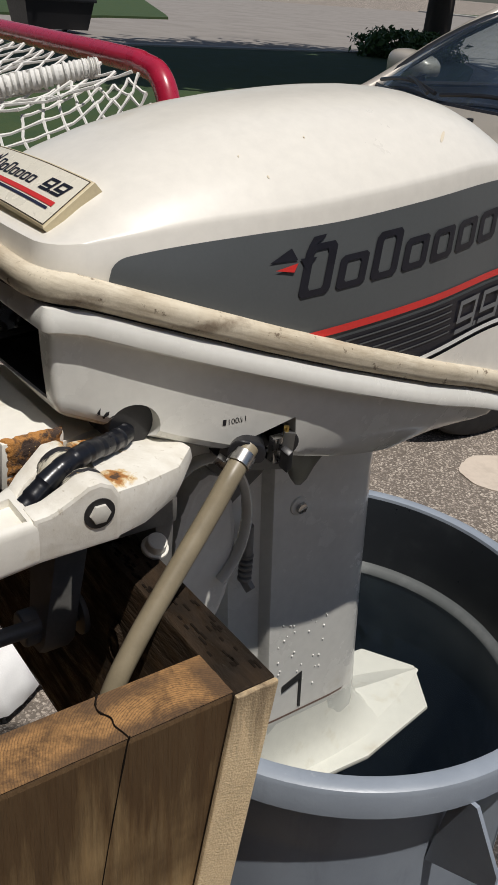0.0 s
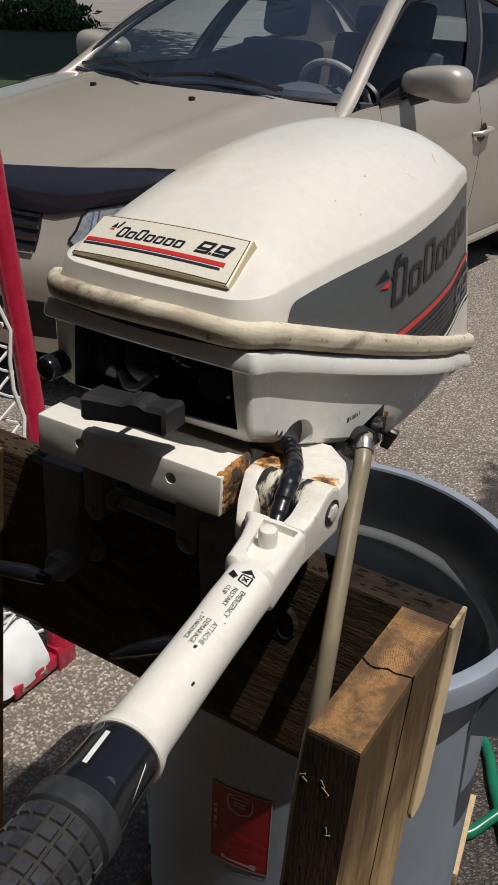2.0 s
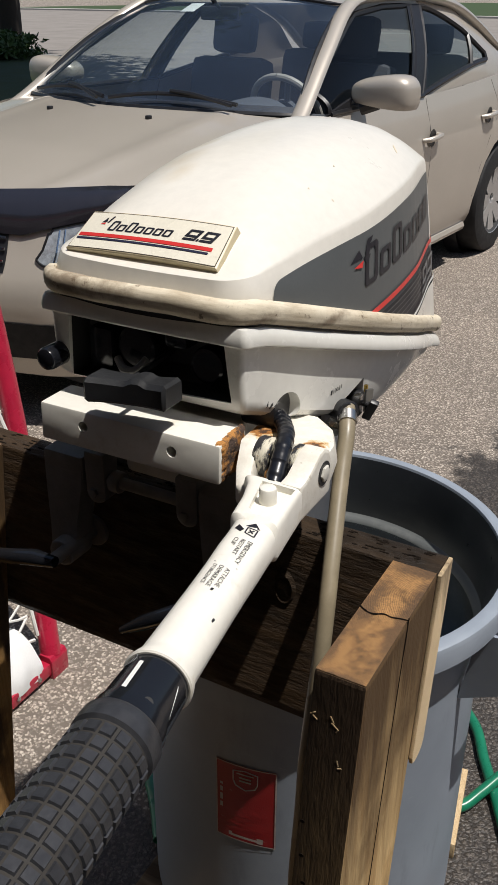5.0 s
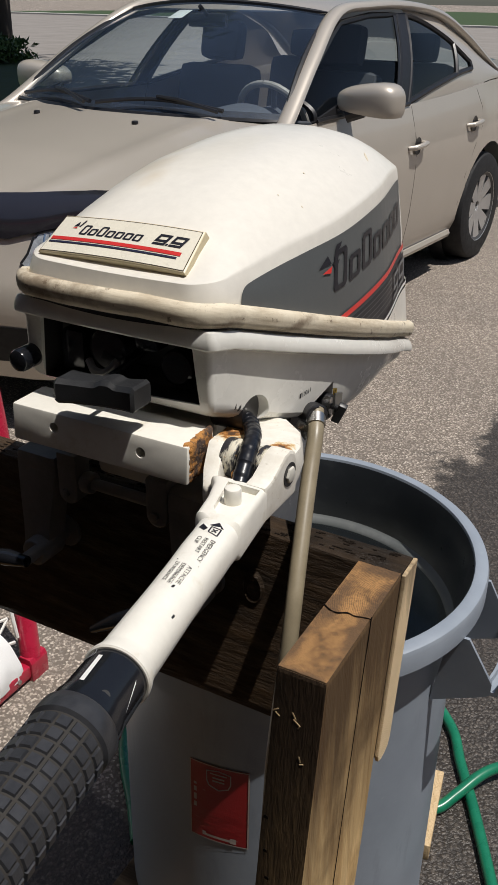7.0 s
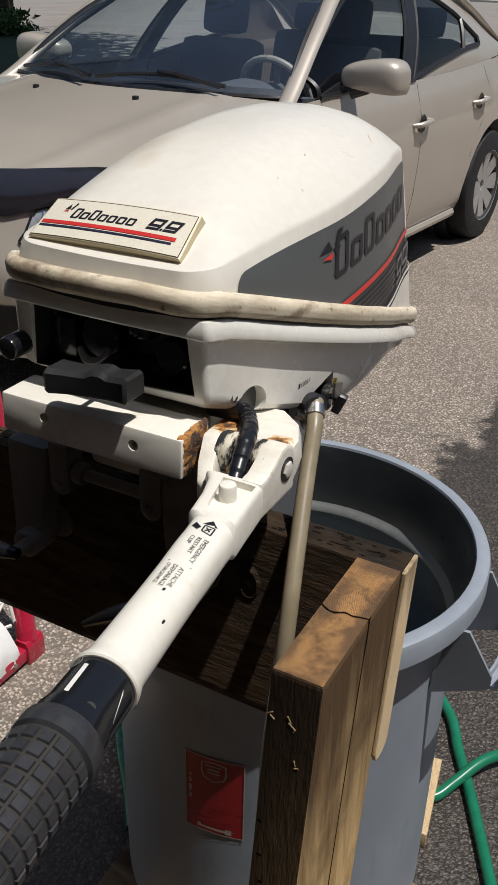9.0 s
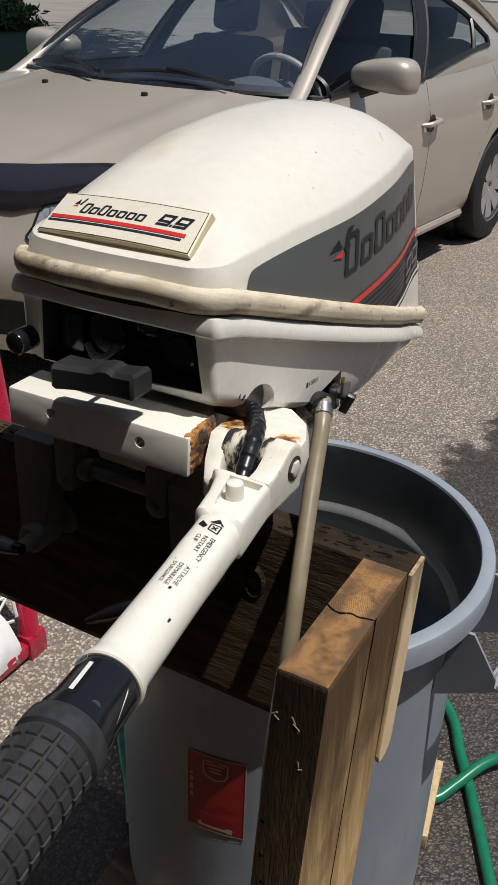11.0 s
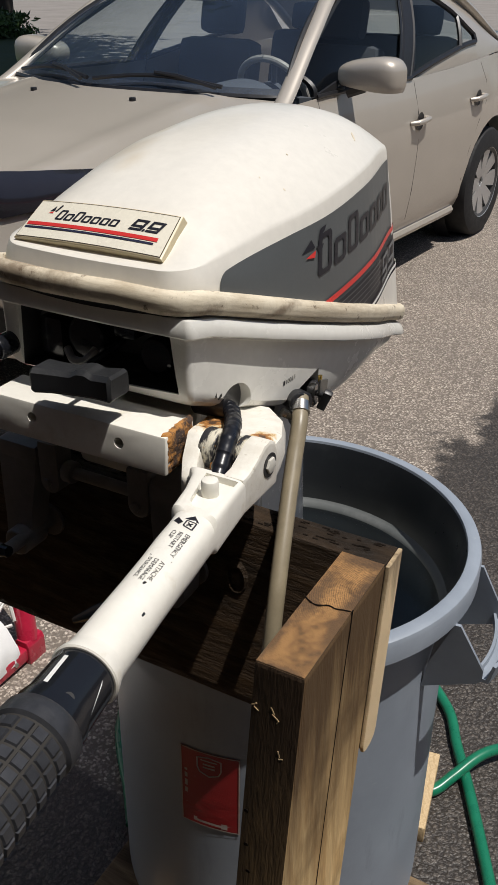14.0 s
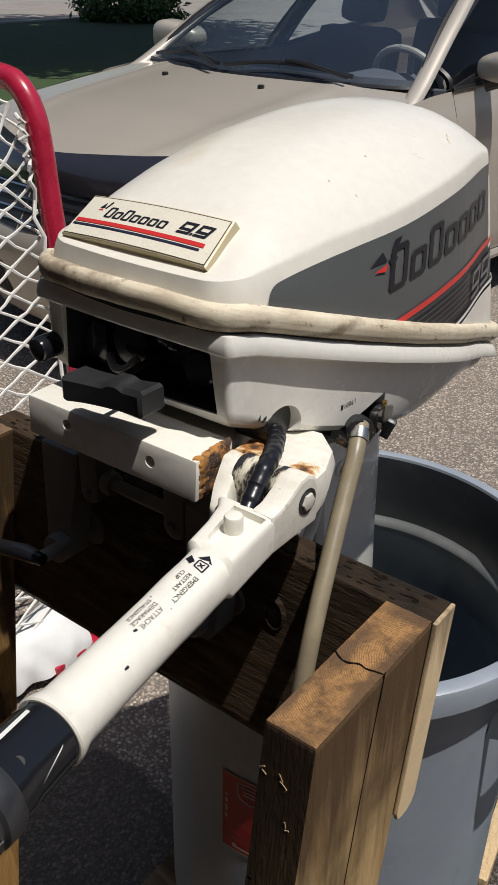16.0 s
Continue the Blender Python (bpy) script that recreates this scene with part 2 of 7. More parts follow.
def lumber(name, light, dark, axis, stain=(0.02, 0.012, 0.008), stain_lo=0.55, stain_hi=0.75, rough=0.75, sawn=0.0):
    """Sawn softwood with its grain along an axis ('x', 'y' or 'z')."""
    m, nt, b = nodes_of(name)
    st = {"x": (1.2, 26, 26), "y": (26, 1.2, 26), "z": (26, 26, 1.2)}[axis]
    g1 = noise_tex(nt, 3.0, 5, 0.6, st)
    g2 = noise_tex(nt, 14.0, 4, 0.6, tuple(v * 1.0 for v in st))
    broad = noise_tex(nt, 5, 5, 0.6)
    w = ramp(nt, g1, [(0.32, dark), (0.5, tuple((a + c) / 2 for a, c in zip(light, dark))), (0.66, light)])
    w = mix(nt, 0.28, w, ramp(nt, g2, [(0.42, tuple(c * 0.7 for c in dark)), (0.56, light)]))
    tc = nt.nodes.new("ShaderNodeTexCoord")
    mp = nt.nodes.new("ShaderNodeMapping")
    mp.inputs["Scale"].default_value = {"x": (0.10, 1, 1), "y": (1, 0.10, 1), "z": (1, 1, 0.10)}[axis]
    mp.inputs["Rotation"].default_value = {"x": (0.3, 0, 0.05), "y": (0, 0.3, 0.05), "z": (0.03, 0.05, 0.4)}[axis]
    nt.links.new(tc.outputs["Object"], mp.inputs["Vector"])
    wv = nt.nodes.new("ShaderNodeTexWave")
    wv.wave_type, wv.bands_direction = "BANDS", "DIAGONAL"
    wv.inputs["Scale"].default_value, wv.inputs["Distortion"].default_value = 26, 9.0
    wv.inputs["Detail"].default_value, wv.inputs["Detail Scale"].default_value = 2.5, 0.9
    nt.links.new(mp.outputs["Vector"], wv.inputs["Vector"])
    w = mix(nt, 0.50, w, ramp(nt, wv.outputs["Fac"], [(0.15, tuple(0.75 * a + 0.25 * c for a, c in zip(light, dark))), (0.62, light), (0.92, tuple(0.25 * a + 0.75 * c for a, c in zip(light, dark)))]))
    kv = nt.nodes.new("ShaderNodeTexVoronoi")
    kv.inputs["Scale"].default_value = 6.5
    km = nt.nodes.new("ShaderNodeMapping")
    km.inputs["Scale"].default_value = {"x": (0.45, 1, 1), "y": (1, 0.45, 1), "z": (1, 1, 0.45)}[axis]
    nt.links.new(tc.outputs["Object"], km.inputs["Vector"])
    nt.links.new(km.outputs["Vector"], kv.inputs["Vector"])
    w = mix(nt, ramp(nt, kv.outputs["Distance"], [(0.10, (0.85,) * 3), (0.20, (0, 0, 0))]), w, tuple(c * 0.45 for c in dark))
    w = mix(nt, ramp(nt, broad, [(stain_lo, (0, 0, 0)), (stain_hi, (1, 1, 1))]), w, stain)
    nt.links.new(w, b.inputs["Base Color"])
    b.inputs["Roughness"].default_value = rough
    b.inputs["Specular IOR Level"].default_value = 0.25
    if sawn:
        s1 = noise_tex(nt, 55, 6, 0.7, tuple(0.35 if v < 2 else 1.6 for v in st))
        bump(nt, b, s1, 1.0, sawn)
        nt.links.new(ramp(nt, s1, [(0.42, (rough * 1.5,) * 3), (0.6, (rough * 0.6,) * 3)]), b.inputs["Roughness"])
    else:
        bump(nt, b, g2, 0.8, 0.003)
    return m


def weathered_top(m, z0, z1, color, streak=0.9, deep=0.9):
    """Dark weathering that soaked into the upper end of a board and ran down it in tongues."""
    nt = m.node_tree
    b = nt.nodes["Principled BSDF"]
    src = b.inputs["Base Color"].links[0].from_socket
    tc = nt.nodes.new("ShaderNodeTexCoord")
    sp = nt.nodes.new("ShaderNodeSeparateXYZ")
    nt.links.new(tc.outputs["Object"], sp.inputs["Vector"])
    ma = nt.nodes.new("ShaderNodeMath")
    ma.operation, ma.inputs[1].default_value = "MULTIPLY_ADD", streak
    nt.links.new(noise_tex(nt, 2.6, 9, 0.68, (13, 13, 1.3)), ma.inputs[0])
    nt.links.new(sp.outputs["Z"], ma.inputs[2])
    mb = nt.nodes.new("ShaderNodeMath")
    mb.operation, mb.inputs[1].default_value = "SUBTRACT", streak * 0.5
    nt.links.new(ma.outputs["Value"], mb.inputs[0])
    f = ramp(nt, mb.outputs["Value"], [(z0, (0, 0, 0)), (z1, (deep,) * 3)])
    nt.links.new(mix(nt, f, src, color), b.inputs["Base Color"])
    return m


def end_grain(name, light, dark, centre, axis="Z", dirt=0.85, rings=170):
    """Growth rings round a heart outside the board, with saw marks and ground-in dirt."""
    m, nt, b = nodes_of(name)
    tc = nt.nodes.new("ShaderNodeTexCoord")
    mp = nt.nodes.new("ShaderNodeMapping")
    mp.inputs["Location"].default_value = tuple(-c for c in centre)
    nt.links.new(tc.outputs["Object"], mp.inputs["Vector"])
    wv = nt.nodes.new("ShaderNodeTexWave")
    wv.wave_type, wv.rings_direction = "RINGS", axis
    wv.inputs["Scale"].default_value, wv.inputs["Distortion"].default_value = rings, 5.0
    wv.inputs["Detail"].default_value, wv.inputs["Detail Scale"].default_value = 4, 0.6
    nt.links.new(mp.outputs["Vector"], wv.inputs["Vector"])
    fine, broad, patchy = noise_tex(nt, 520, 4), noise_tex(nt, 26, 9, 0.75), noise_tex(nt, 11, 5, 0.6)
    c = ramp(nt, wv.outputs["Fac"], [(0.05, tuple(0.8 * a + 0.2 * d for a, d in zip(light, dark))), (0.45, light), (0.70, tuple(0.4 * a + 0.6 * d for a, d in zip(light, dark))), (0.92, tuple(0.1 * a + 0.9 * d for a, d in zip(light, dark)))])
    c = mix(nt, 0.40, c, ramp(nt, fine, [(0.38, dark), (0.60, light)]))
    c = mix(nt, ramp(nt, patchy, [(0.35, (0, 0, 0)), (0.65, (0.55,) * 3)]), c, tuple(0.5 * a + 0.5 * d for a, d in zip(light, dark)))
    c = mix(nt, ramp(nt, broad, [(0.48, (0, 0, 0)), (0.66, (dirt,) * 3)]), c, tuple(v * 0.35 for v in dark))
    nt.links.new(c, b.inputs["Base Color"])
    b.inputs["Roughness"].default_value = 0.8
    bump(nt, b, fine, 0.6, 0.0015)
    return m


def speckled_asphalt():
    """Worn asphalt: pale stones in a grey binder, wet and dark where water was spilt beside the bin, and darkened for
    shade round the stand.
    """
    m, nt, b = nodes_of("worn asphalt with exposed stone")
    tc = nt.nodes.new("ShaderNodeTexCoord")
    v = nt.nodes.new("ShaderNodeTexVoronoi")
    v.inputs["Scale"].default_value = 128
    wob = nt.nodes.new("ShaderNodeTexNoise")
    wob.inputs["Scale"].default_value, wob.inputs["Detail"].default_value = 160, 3
    nt.links.new(tc.outputs["Object"], wob.inputs["Vector"])
    off = nt.nodes.new("ShaderNodeVectorMath")
    off.operation = "MULTIPLY_ADD"
    off.inputs[1].default_value = (0.012, 0.012, 0.012)
    nt.links.new(wob.outputs["Color"], off.inputs[0])
    nt.links.new(tc.outputs["Object"], off.inputs[2])
    nt.links.new(off.outputs["Vector"], v.inputs["Vector"])
    sep = nt.nodes.new("ShaderNodeSeparateColor")
    nt.links.new(v.outputs["Color"], sep.inputs["Color"])
    stones = ramp(nt, sep.outputs["Red"], [(0.0, (0.120, 0.102, 0.086)), (0.22, (0.235, 0.197, 0.167)), (0.52, (0.375, 0.320, 0.268)), (0.82, (0.50, 0.430, 0.362)), (0.98, (0.70, 0.625, 0.54))])
    gap = ramp(nt, v.outputs["Distance"], [(0.38, (0, 0, 0)), (0.58, (1, 1, 1))])
    stones = mix(nt, 0.25, stones, ramp(nt, noise_tex(nt, 420, 4), [(0.38, (0.09, 0.08, 0.07)), (0.62, (0.62, 0.56, 0.48))]))
    c = mix(nt, gap, stones, (0.155, 0.130, 0.108))
    broad = noise_tex(nt, 1.3, 6)
    c = mix(nt, 0.6, c, mix(nt, 1.0, c, ramp(nt, broad, [(0.3, (0.75, 0.75, 0.75)), (0.7, (1.15, 1.12, 1.08))]), "MULTIPLY"))
    # spill: a soft-edged ellipse broken up by noise
    mp = nt.nodes.new("ShaderNodeMapping")
    mp.inputs["Location"].default_value = (-0.67, -0.525, 0)
    mp.inputs["Scale"].default_value = (1.0, 0.50, 1)
    nt.links.new(tc.outputs["Object"], mp.inputs["Vector"])
    ln = nt.nodes.new("ShaderNodeVectorMath")
    ln.operation = "LENGTH"
    nt.links.new(mp.outputs["Vector"], ln.inputs[0])
    ad = nt.nodes.new("ShaderNodeMath")
    ad.operation = "MULTIPLY_ADD"
    nt.links.new(noise_tex(nt, 2.6, 8, 0.65), ad.inputs[0])
    ad.inputs[1].default_value = 0.7
    nt.links.new(ln.outputs["Value"], ad.inputs[2])
    dv = nt.nodes.new("ShaderNodeMath")
    dv.operation = "MULTIPLY"
    dv.inputs[1].default_value = 0.72
    nt.links.new(ad.outputs["Value"], dv.inputs[0])
    wet = ramp(nt, dv.outputs["Value"], [(0.90, (1, 1, 1)), (0.93, (0, 0, 0))])
    # painted shade: ground darkened round the stand, which also cuts bounce light
    shade_pool = ramp(nt, blots(nt, (((0.10, -0.60, 0.0), (0.62, 0.50, 1.0)), ((0.15, -1.15, 0.0), (0.95, 0.70, 1.0)), ((-0.42, -0.22, 0.0), (0.30, 0.20, 1.0))), 2.6, 0.6), [(0.93, (1, 1, 1)), (1.0, (0, 0, 0))])
    # from here wet holds both the spill and the painted shade
    wet = mix(nt, 1.0, wet, shade_pool, "LIGHTEN")
    c = mix(nt, wet, c, mix(nt, 1.0, c, (0.21, 0.205, 0.205), "MULTIPLY"))
    nt.links.new(c, b.inputs["Base Color"])
    nt.links.new(ramp(nt, wet, [(0.0, (0.85,) * 3), (1.0, (0.42,) * 3)]), b.inputs["Roughness"])
    bump(nt, b, v.outputs["Distance"], 0.7, -0.004)
    return m


def clear_glass(name, tint=(0.9, 0.95, 0.95), rough=0.0, ior=1.5):
    m, nt, b = nodes_of(name)
    b.inputs["Base Color"].default_value = (*tint, 1)
    b.inputs["Transmission Weight"].default_value = 1.0
    b.inputs["Roughness"].default_value = rough
    b.inputs["IOR"].default_value = 1.0001
    gl = nt.nodes.new("ShaderNodeBsdfGlossy")
    gl.inputs["Roughness"].default_value = 0.01
    tr = nt.nodes.new("ShaderNodeBsdfTransparent")
    tr.inputs["Color"].default_value = (*tint, 1)
    f0 = ((ior - 1) / (ior + 1)) ** 2
    lw = nt.nodes.new("ShaderNodeLayerWeight")
    lw.inputs["Blend"].default_value = 0.5
    pw = nt.nodes.new("ShaderNodeMath")
    pw.operation, pw.inputs[1].default_value = "POWER", 5.0
    fr = nt.nodes.new("ShaderNodeMath")
    fr.operation, fr.inputs[1].default_value, fr.inputs[2].default_value = "MULTIPLY_ADD", 1 - f0, f0
    nt.links.new(lw.outputs["Facing"], pw.inputs[0])
    nt.links.new(pw.outputs["Value"], fr.inputs[0])
    mx = nt.nodes.new("ShaderNodeMixShader")
    nt.links.new(fr.outputs["Value"], mx.inputs["Fac"])
    nt.links.new(tr.outputs["BSDF"], mx.inputs[1])
    nt.links.new(gl.outputs["BSDF"], mx.inputs[2])
    nt.links.new(mx.outputs["Shader"], nt.nodes["Material Output"].inputs["Surface"])
    nt.nodes.remove(b)
    return m


WHITE = stained("sun-aged white enamel", (0.765, 0.735, 0.665), (0.70, 0.60, 0.45), 0.28, 0.66, 0.86, 7, coat=0.3, grain_bump=0.02)
WHITE_PAN = stained("white enamel of the engine pan", (0.71, 0.70, 0.65), (0.55, 0.51, 0.43), 0.22, 0.64, 0.82, 14, coat=0.35, grain_bump=0.02)
WHITE_ARM = stained("white painted casting", (0.80, 0.775, 0.70), (0.60, 0.54, 0.42), 0.36, 0.58, 0.80, 30)
stain_or_shade(WHITE, (((-0.060, -0.245, 1.285), (0.030, 0.050, 0.05)), ((-0.062, -0.190, 1.285), (0.018, 0.030, 0.05)), ((-0.035, -0.28, 1.285), (0.020, 0.03, 0.05))), 16, 1.5, (0.60, 0.49, 0.33), 0.40, (0.2, 1.15))
GREY_PANEL = plain("dark grey decal film", (0.088, 0.095, 0.097), 0.36, vary=0.1, scale=10)
INK = plain("black decal ink", (0.012, 0.012, 0.018), 0.4, vary=0.2)
PRINT = plain("worn black print", (0.055, 0.054, 0.055), 0.5, vary=0.5, scale=160)
NUMBER_GREY = plain("dull grey decal ink", (0.15, 0.155, 0.16), 0.4)
INK_GREY = plain("grey decal ink", (0.27, 0.28, 0.29), 0.4)
STRIPE_RED = plain("red decal ink", (0.62, 0.035, 0.03), 0.35)
STRIPE_WHITE = plain("white decal ink", (0.75, 0.75, 0.72), 0.4)
STRIPE_NAVY = plain("navy decal ink", (0.02, 0.022, 0.05), 0.4)
BADGE = plain("yellowed badge plastic", (0.78, 0.74, 0.62), 0.28, vary=0.08)
BADGE_EDGE = plain("yellowed badge rim", (0.62, 0.53, 0.34), 0.4)
def seal_rubber():
    """Cream rubber with grime in streaks along the strip, which falls by 0.32 for each metre of y."""
    m, nt, b = nodes_of("perished cream rubber seal")
    tc = nt.nodes.new("ShaderNodeTexCoord")
    sp, cb = nt.nodes.new("ShaderNodeSeparateXYZ"), nt.nodes.new("ShaderNodeCombineXYZ")
    nt.links.new(tc.outputs["Object"], sp.inputs["Vector"])
    ma = nt.nodes.new("ShaderNodeMath")
    ma.operation, ma.inputs[1].default_value = "MULTIPLY_ADD", 0.32
    nt.links.new(sp.outputs["Y"], ma.inputs[0])
    nt.links.new(sp.outputs["Z"], ma.inputs[2])
    for i, s in enumerate((sp.outputs["X"], sp.outputs["Y"], ma.outputs["Value"])):
        nt.links.new(s, cb.inputs[i])
    streak = noise_tex(nt, 20, 9, 0.75, (0.6, 0.6, 5), cb.outputs["Vector"])
    blot, speck, spot = noise_tex(nt, 22, 7, 0.65), noise_tex(nt, 260, 4), noise_tex(nt, 85, 5, 0.7)
    c = ramp(nt, blot, [(0.35, (0.58, 0.50, 0.37)), (0.65, (0.72, 0.65, 0.51))])
    c = mix(nt, ramp(nt, streak, [(0.47, (0, 0, 0)), (0.66, (0.7,) * 3)]), c, (0.33, 0.26, 0.17))
    c = mix(nt, ramp(nt, streak, [(0.63, (0, 0, 0)), (0.71, (0.9,) * 3)]), c, (0.10, 0.07, 0.045))
    c = mix(nt, ramp(nt, spot, [(0.61, (0, 0, 0)), (0.67, (0.85,) * 3)]), c, (0.14, 0.10, 0.065))
    nt.links.new(c, b.inputs["Base Color"])
    b.inputs["Roughness"].default_value = 0.75
    bump(nt, b, speck, 0.3, 0.001)
    return m


SEAL = stain_or_shade(seal_rubber(), (((-0.06, -0.41, 1.20), (0.09, 0.03, 0.012)), ((0.10, -0.385, 1.188), (0.03, 0.04, 0.010)), ((0.13, -0.30, 1.165), (0.03, 0.05, 0.006))), 40, 2.6, (0.17, 0.12, 0.075), 0.75, (0.3, 1.1))
BLACK = plain("black plastic", (0.014, 0.014, 0.016), 0.42, bumpy=0.1)
BLACK_GLOSS = plain("glossy black plastic", (0.01, 0.011, 0.014), 0.16)
TAPE = plain("glossy black tape", (0.009, 0.010, 0.014), 0.30, bumpy=0.05)
GRIP_BLACK = plain("scuffed black plastic", (0.019, 0.020, 0.022), 0.5, vary=0.3, scale=50, bumpy=0.2)
# near-black that stands in for shade inside the pan, holes and notch
DARK_VOID = plain("near-black for shade in openings", (0.016, 0.016, 0.016), 0.6)
SLIT = plain("black slit in wood", (0.012, 0.009, 0.007), 0.95, bumpy=0.0)
SLIT.node_tree.nodes["Principled BSDF"].inputs["Specular IOR Level"].default_value = 0.05
RUBBER_BASE = plain("dust in the grip grooves", (0.026, 0.023, 0.020), 0.8, vary=0.4, scale=70, bumpy=0.2)
RUBBER_GRIP = plain("dusty grey-black rubber", (0.031, 0.032, 0.036), 0.36, vary=0.4, scale=90, bumpy=0.2)
HOSE = plain("clouded tan rubber hose", (0.25, 0.21, 0.14), 0.42, vary=0.2, scale=40)
STEEL = plain("stainless steel", (0.55, 0.54, 0.52), 0.28, metal=1.0, scale=80)
GREY_CAST = plain("weathered grey casting", (0.17, 0.165, 0.155), 0.42, vary=0.4, scale=30)
RUST = stained("flaking rust", (0.44, 0.20, 0.05), (0.060, 0.038, 0.028), 0.9, 0.47, 0.58, 70, second=(0.60, 0.40, 0.17), grain_bump=1.0)
RED_BUTTON = plain("red plastic", (0.62, 0.03, 0.02), 0.4)
def scuffed_bin():
    """Slate-grey polyethylene, chalky from the sun, with long pale scuffs and dull dirty runs."""
    m, nt, b = nodes_of("scuffed slate-grey polyethylene")
    broad, speck = noise_tex(nt, 7, 7, 0.65), noise_tex(nt, 260, 3)
    runs = noise_tex(nt, 9, 8, 0.7, (1.0, 1.0, 0.22))
    scuff = noise_tex(nt, 24, 9, 0.75, (1, 1, 7))
    c = ramp(nt, broad, [(0.3, (0.222, 0.255, 0.302)), (0.7, (0.292, 0.331, 0.384))])
    c = mix(nt, ramp(nt, runs, [(0.56, (0, 0, 0)), (0.72, (0.55,) * 3)]), c, (0.125, 0.140, 0.160))
    c = mix(nt, ramp(nt, scuff, [(0.62, (0, 0, 0)), (0.70, (0.6,) * 3)]), c, (0.37, 0.40, 0.43))
    nt.links.new(c, b.inputs["Base Color"])
    nt.links.new(ramp(nt, broad, [(0.3, (0.30,) * 3), (0.7, (0.50,) * 3)]), b.inputs["Roughness"])
    bump(nt, b, speck, 0.15, 0.001)
    return m


BIN_GREY = scuffed_bin()
# the bin's own plastic, painted near-black for the shade inside it
BIN_WET_SHADE = stained("wet grey plastic, shade painted in", (0.020, 0.023, 0.027), (0.034, 0.038, 0.042), 0.3, 0.5, 0.7, 16, grain_bump=0.05)
WOOD_POST = lumber("brown stained lumber, grain upright", (0.46, 0.27, 0.095), (0.15, 0.076, 0.026), "z", (0.06, 0.031, 0.013), 0.50, 0.66)
weathered_top(WOOD_POST, 0.72, 0.90, (0.045, 0.027, 0.014), 0.45, 0.94)
# knots and stains, plus long blots painting the shadow by the back edge
stain_or_shade(WOOD_POST, (((-0.236, -0.454, 0.785), (0.1, 0.009, 0.013)), ((-0.236, -0.456, 0.682), (0.1, 0.010, 0.014)), ((-0.236, -0.505, 0.80), (0.1, 0.010, 0.13)), ((-0.236, -0.395, 0.80), (0.1, 0.016, 0.16)), ((-0.236, -0.43, 0.60), (0.1, 0.018, 0.08))), 42, 1.5, (0.035, 0.021, 0.012), 0.86, (0.35, 1.05))
# right post's faces: sun and shade put into two lumber colours, tops weathered
WOOD_LIT_SIDE = lumber("lumber face coloured as sunlit", (0.84, 0.60, 0.30), (0.50, 0.30, 0.12), "z", (0.085, 0.046, 0.020), 0.50, 0.70)
weathered_top(WOOD_LIT_SIDE, 0.64, 0.90, (0.066, 0.036, 0.017), 0.35, 0.94)
WOOD_SHADE_SIDE = lumber("lumber face coloured as in shade", (0.145, 0.095, 0.045), (0.040, 0.025, 0.012), "z", (0.022, 0.015, 0.009), 0.5, 0.68, 0.6)
weathered_top(WOOD_SHADE_SIDE, 0.66, 0.90, (0.024, 0.015, 0.009), 0.35, 0.95)
# ledge coloured paler than the wall, as where sun strikes it
BIN_LEDGE = stained("wet grey ledge", (0.12, 0.13, 0.13), (0.18, 0.19, 0.19), 0.5, 0.52, 0.70, 12, grain_bump=0.05)
# same plastic again, darkened for shade and depth of water
BIN_DEEP = stained("plastic painted dark for shade and depth", (0.011, 0.017, 0.023), (0.020, 0.028, 0.034), 0.5, 0.5, 0.7, 16, grain_bump=0.05)
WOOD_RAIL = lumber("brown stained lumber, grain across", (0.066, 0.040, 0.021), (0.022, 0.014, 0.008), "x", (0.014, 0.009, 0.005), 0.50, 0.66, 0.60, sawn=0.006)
WOOD_RAW = lumber("raw pale lumber", (0.66, 0.50, 0.30), (0.45, 0.31, 0.16), "z", (0.3, 0.2, 0.1), 0.62, 0.8)
ASPHALT = speckled_asphalt()

# ---- ground ----
def ground_sheet():
    bm = bmesh.new()
    xs = [-400, -120, -60, -30, -16, -8, -4, -2, 0, 2, 4, 8, 16, 30, 60, 120, 400]
    return grid(lambda x, y: (x, y, 0.0), xs, xs, bm)


def mortar_patch():
    ring = []
    for k in range(48):
        a = 2 * math.pi * k / 48
        r = 1 + 0.10 * noise.noise((math.cos(a) * 1.7, math.sin(a) * 1.7, 2.0)) + 0.035 * noise.noise((math.cos(a) * 7, math.sin(a) * 7, 5.0))
        ring.append((-0.925 + 0.12 * r * math.cos(a), 1.60 + 0.125 * r * math.sin(a)))
    return loft([[(x, y, -0.01) for x, y in ring], [(x, y, 0.004) for x, y in ring]], False, True)


solo("mortar_patch", mortar_patch(), stained("pale trowelled mortar", (0.58, 0.50, 0.415), (0.47, 0.40, 0.33), 0.85, 0.5, 0.7, 14, grain_bump=0.3), "pale mortar repair patch in the asphalt driveway", "patch", kind="structure")
tagged(new("ground", finish(ground_sheet(), "ground", ASPHALT)), "grey speckled worn asphalt driveway with exposed stones", "ground", kind="structure")

# ---- outboard motor ----
def lay_on(ob, target, lift):
    """Presses a flat print onto the surface below it."""
    bpy.context.view_layer.update()
    for vert in ob.data.vertices:
        ok, loc, nrm, _ = target.closest_point_on_mesh(vert.co)
        vert.co = loc + nrm * lift
    return ob


MOTOR = thing("outboard_motor", (0, -0.10, 0.30), "white outboard motor with grey side decals clamped to a wooden stand", "outboard motor")


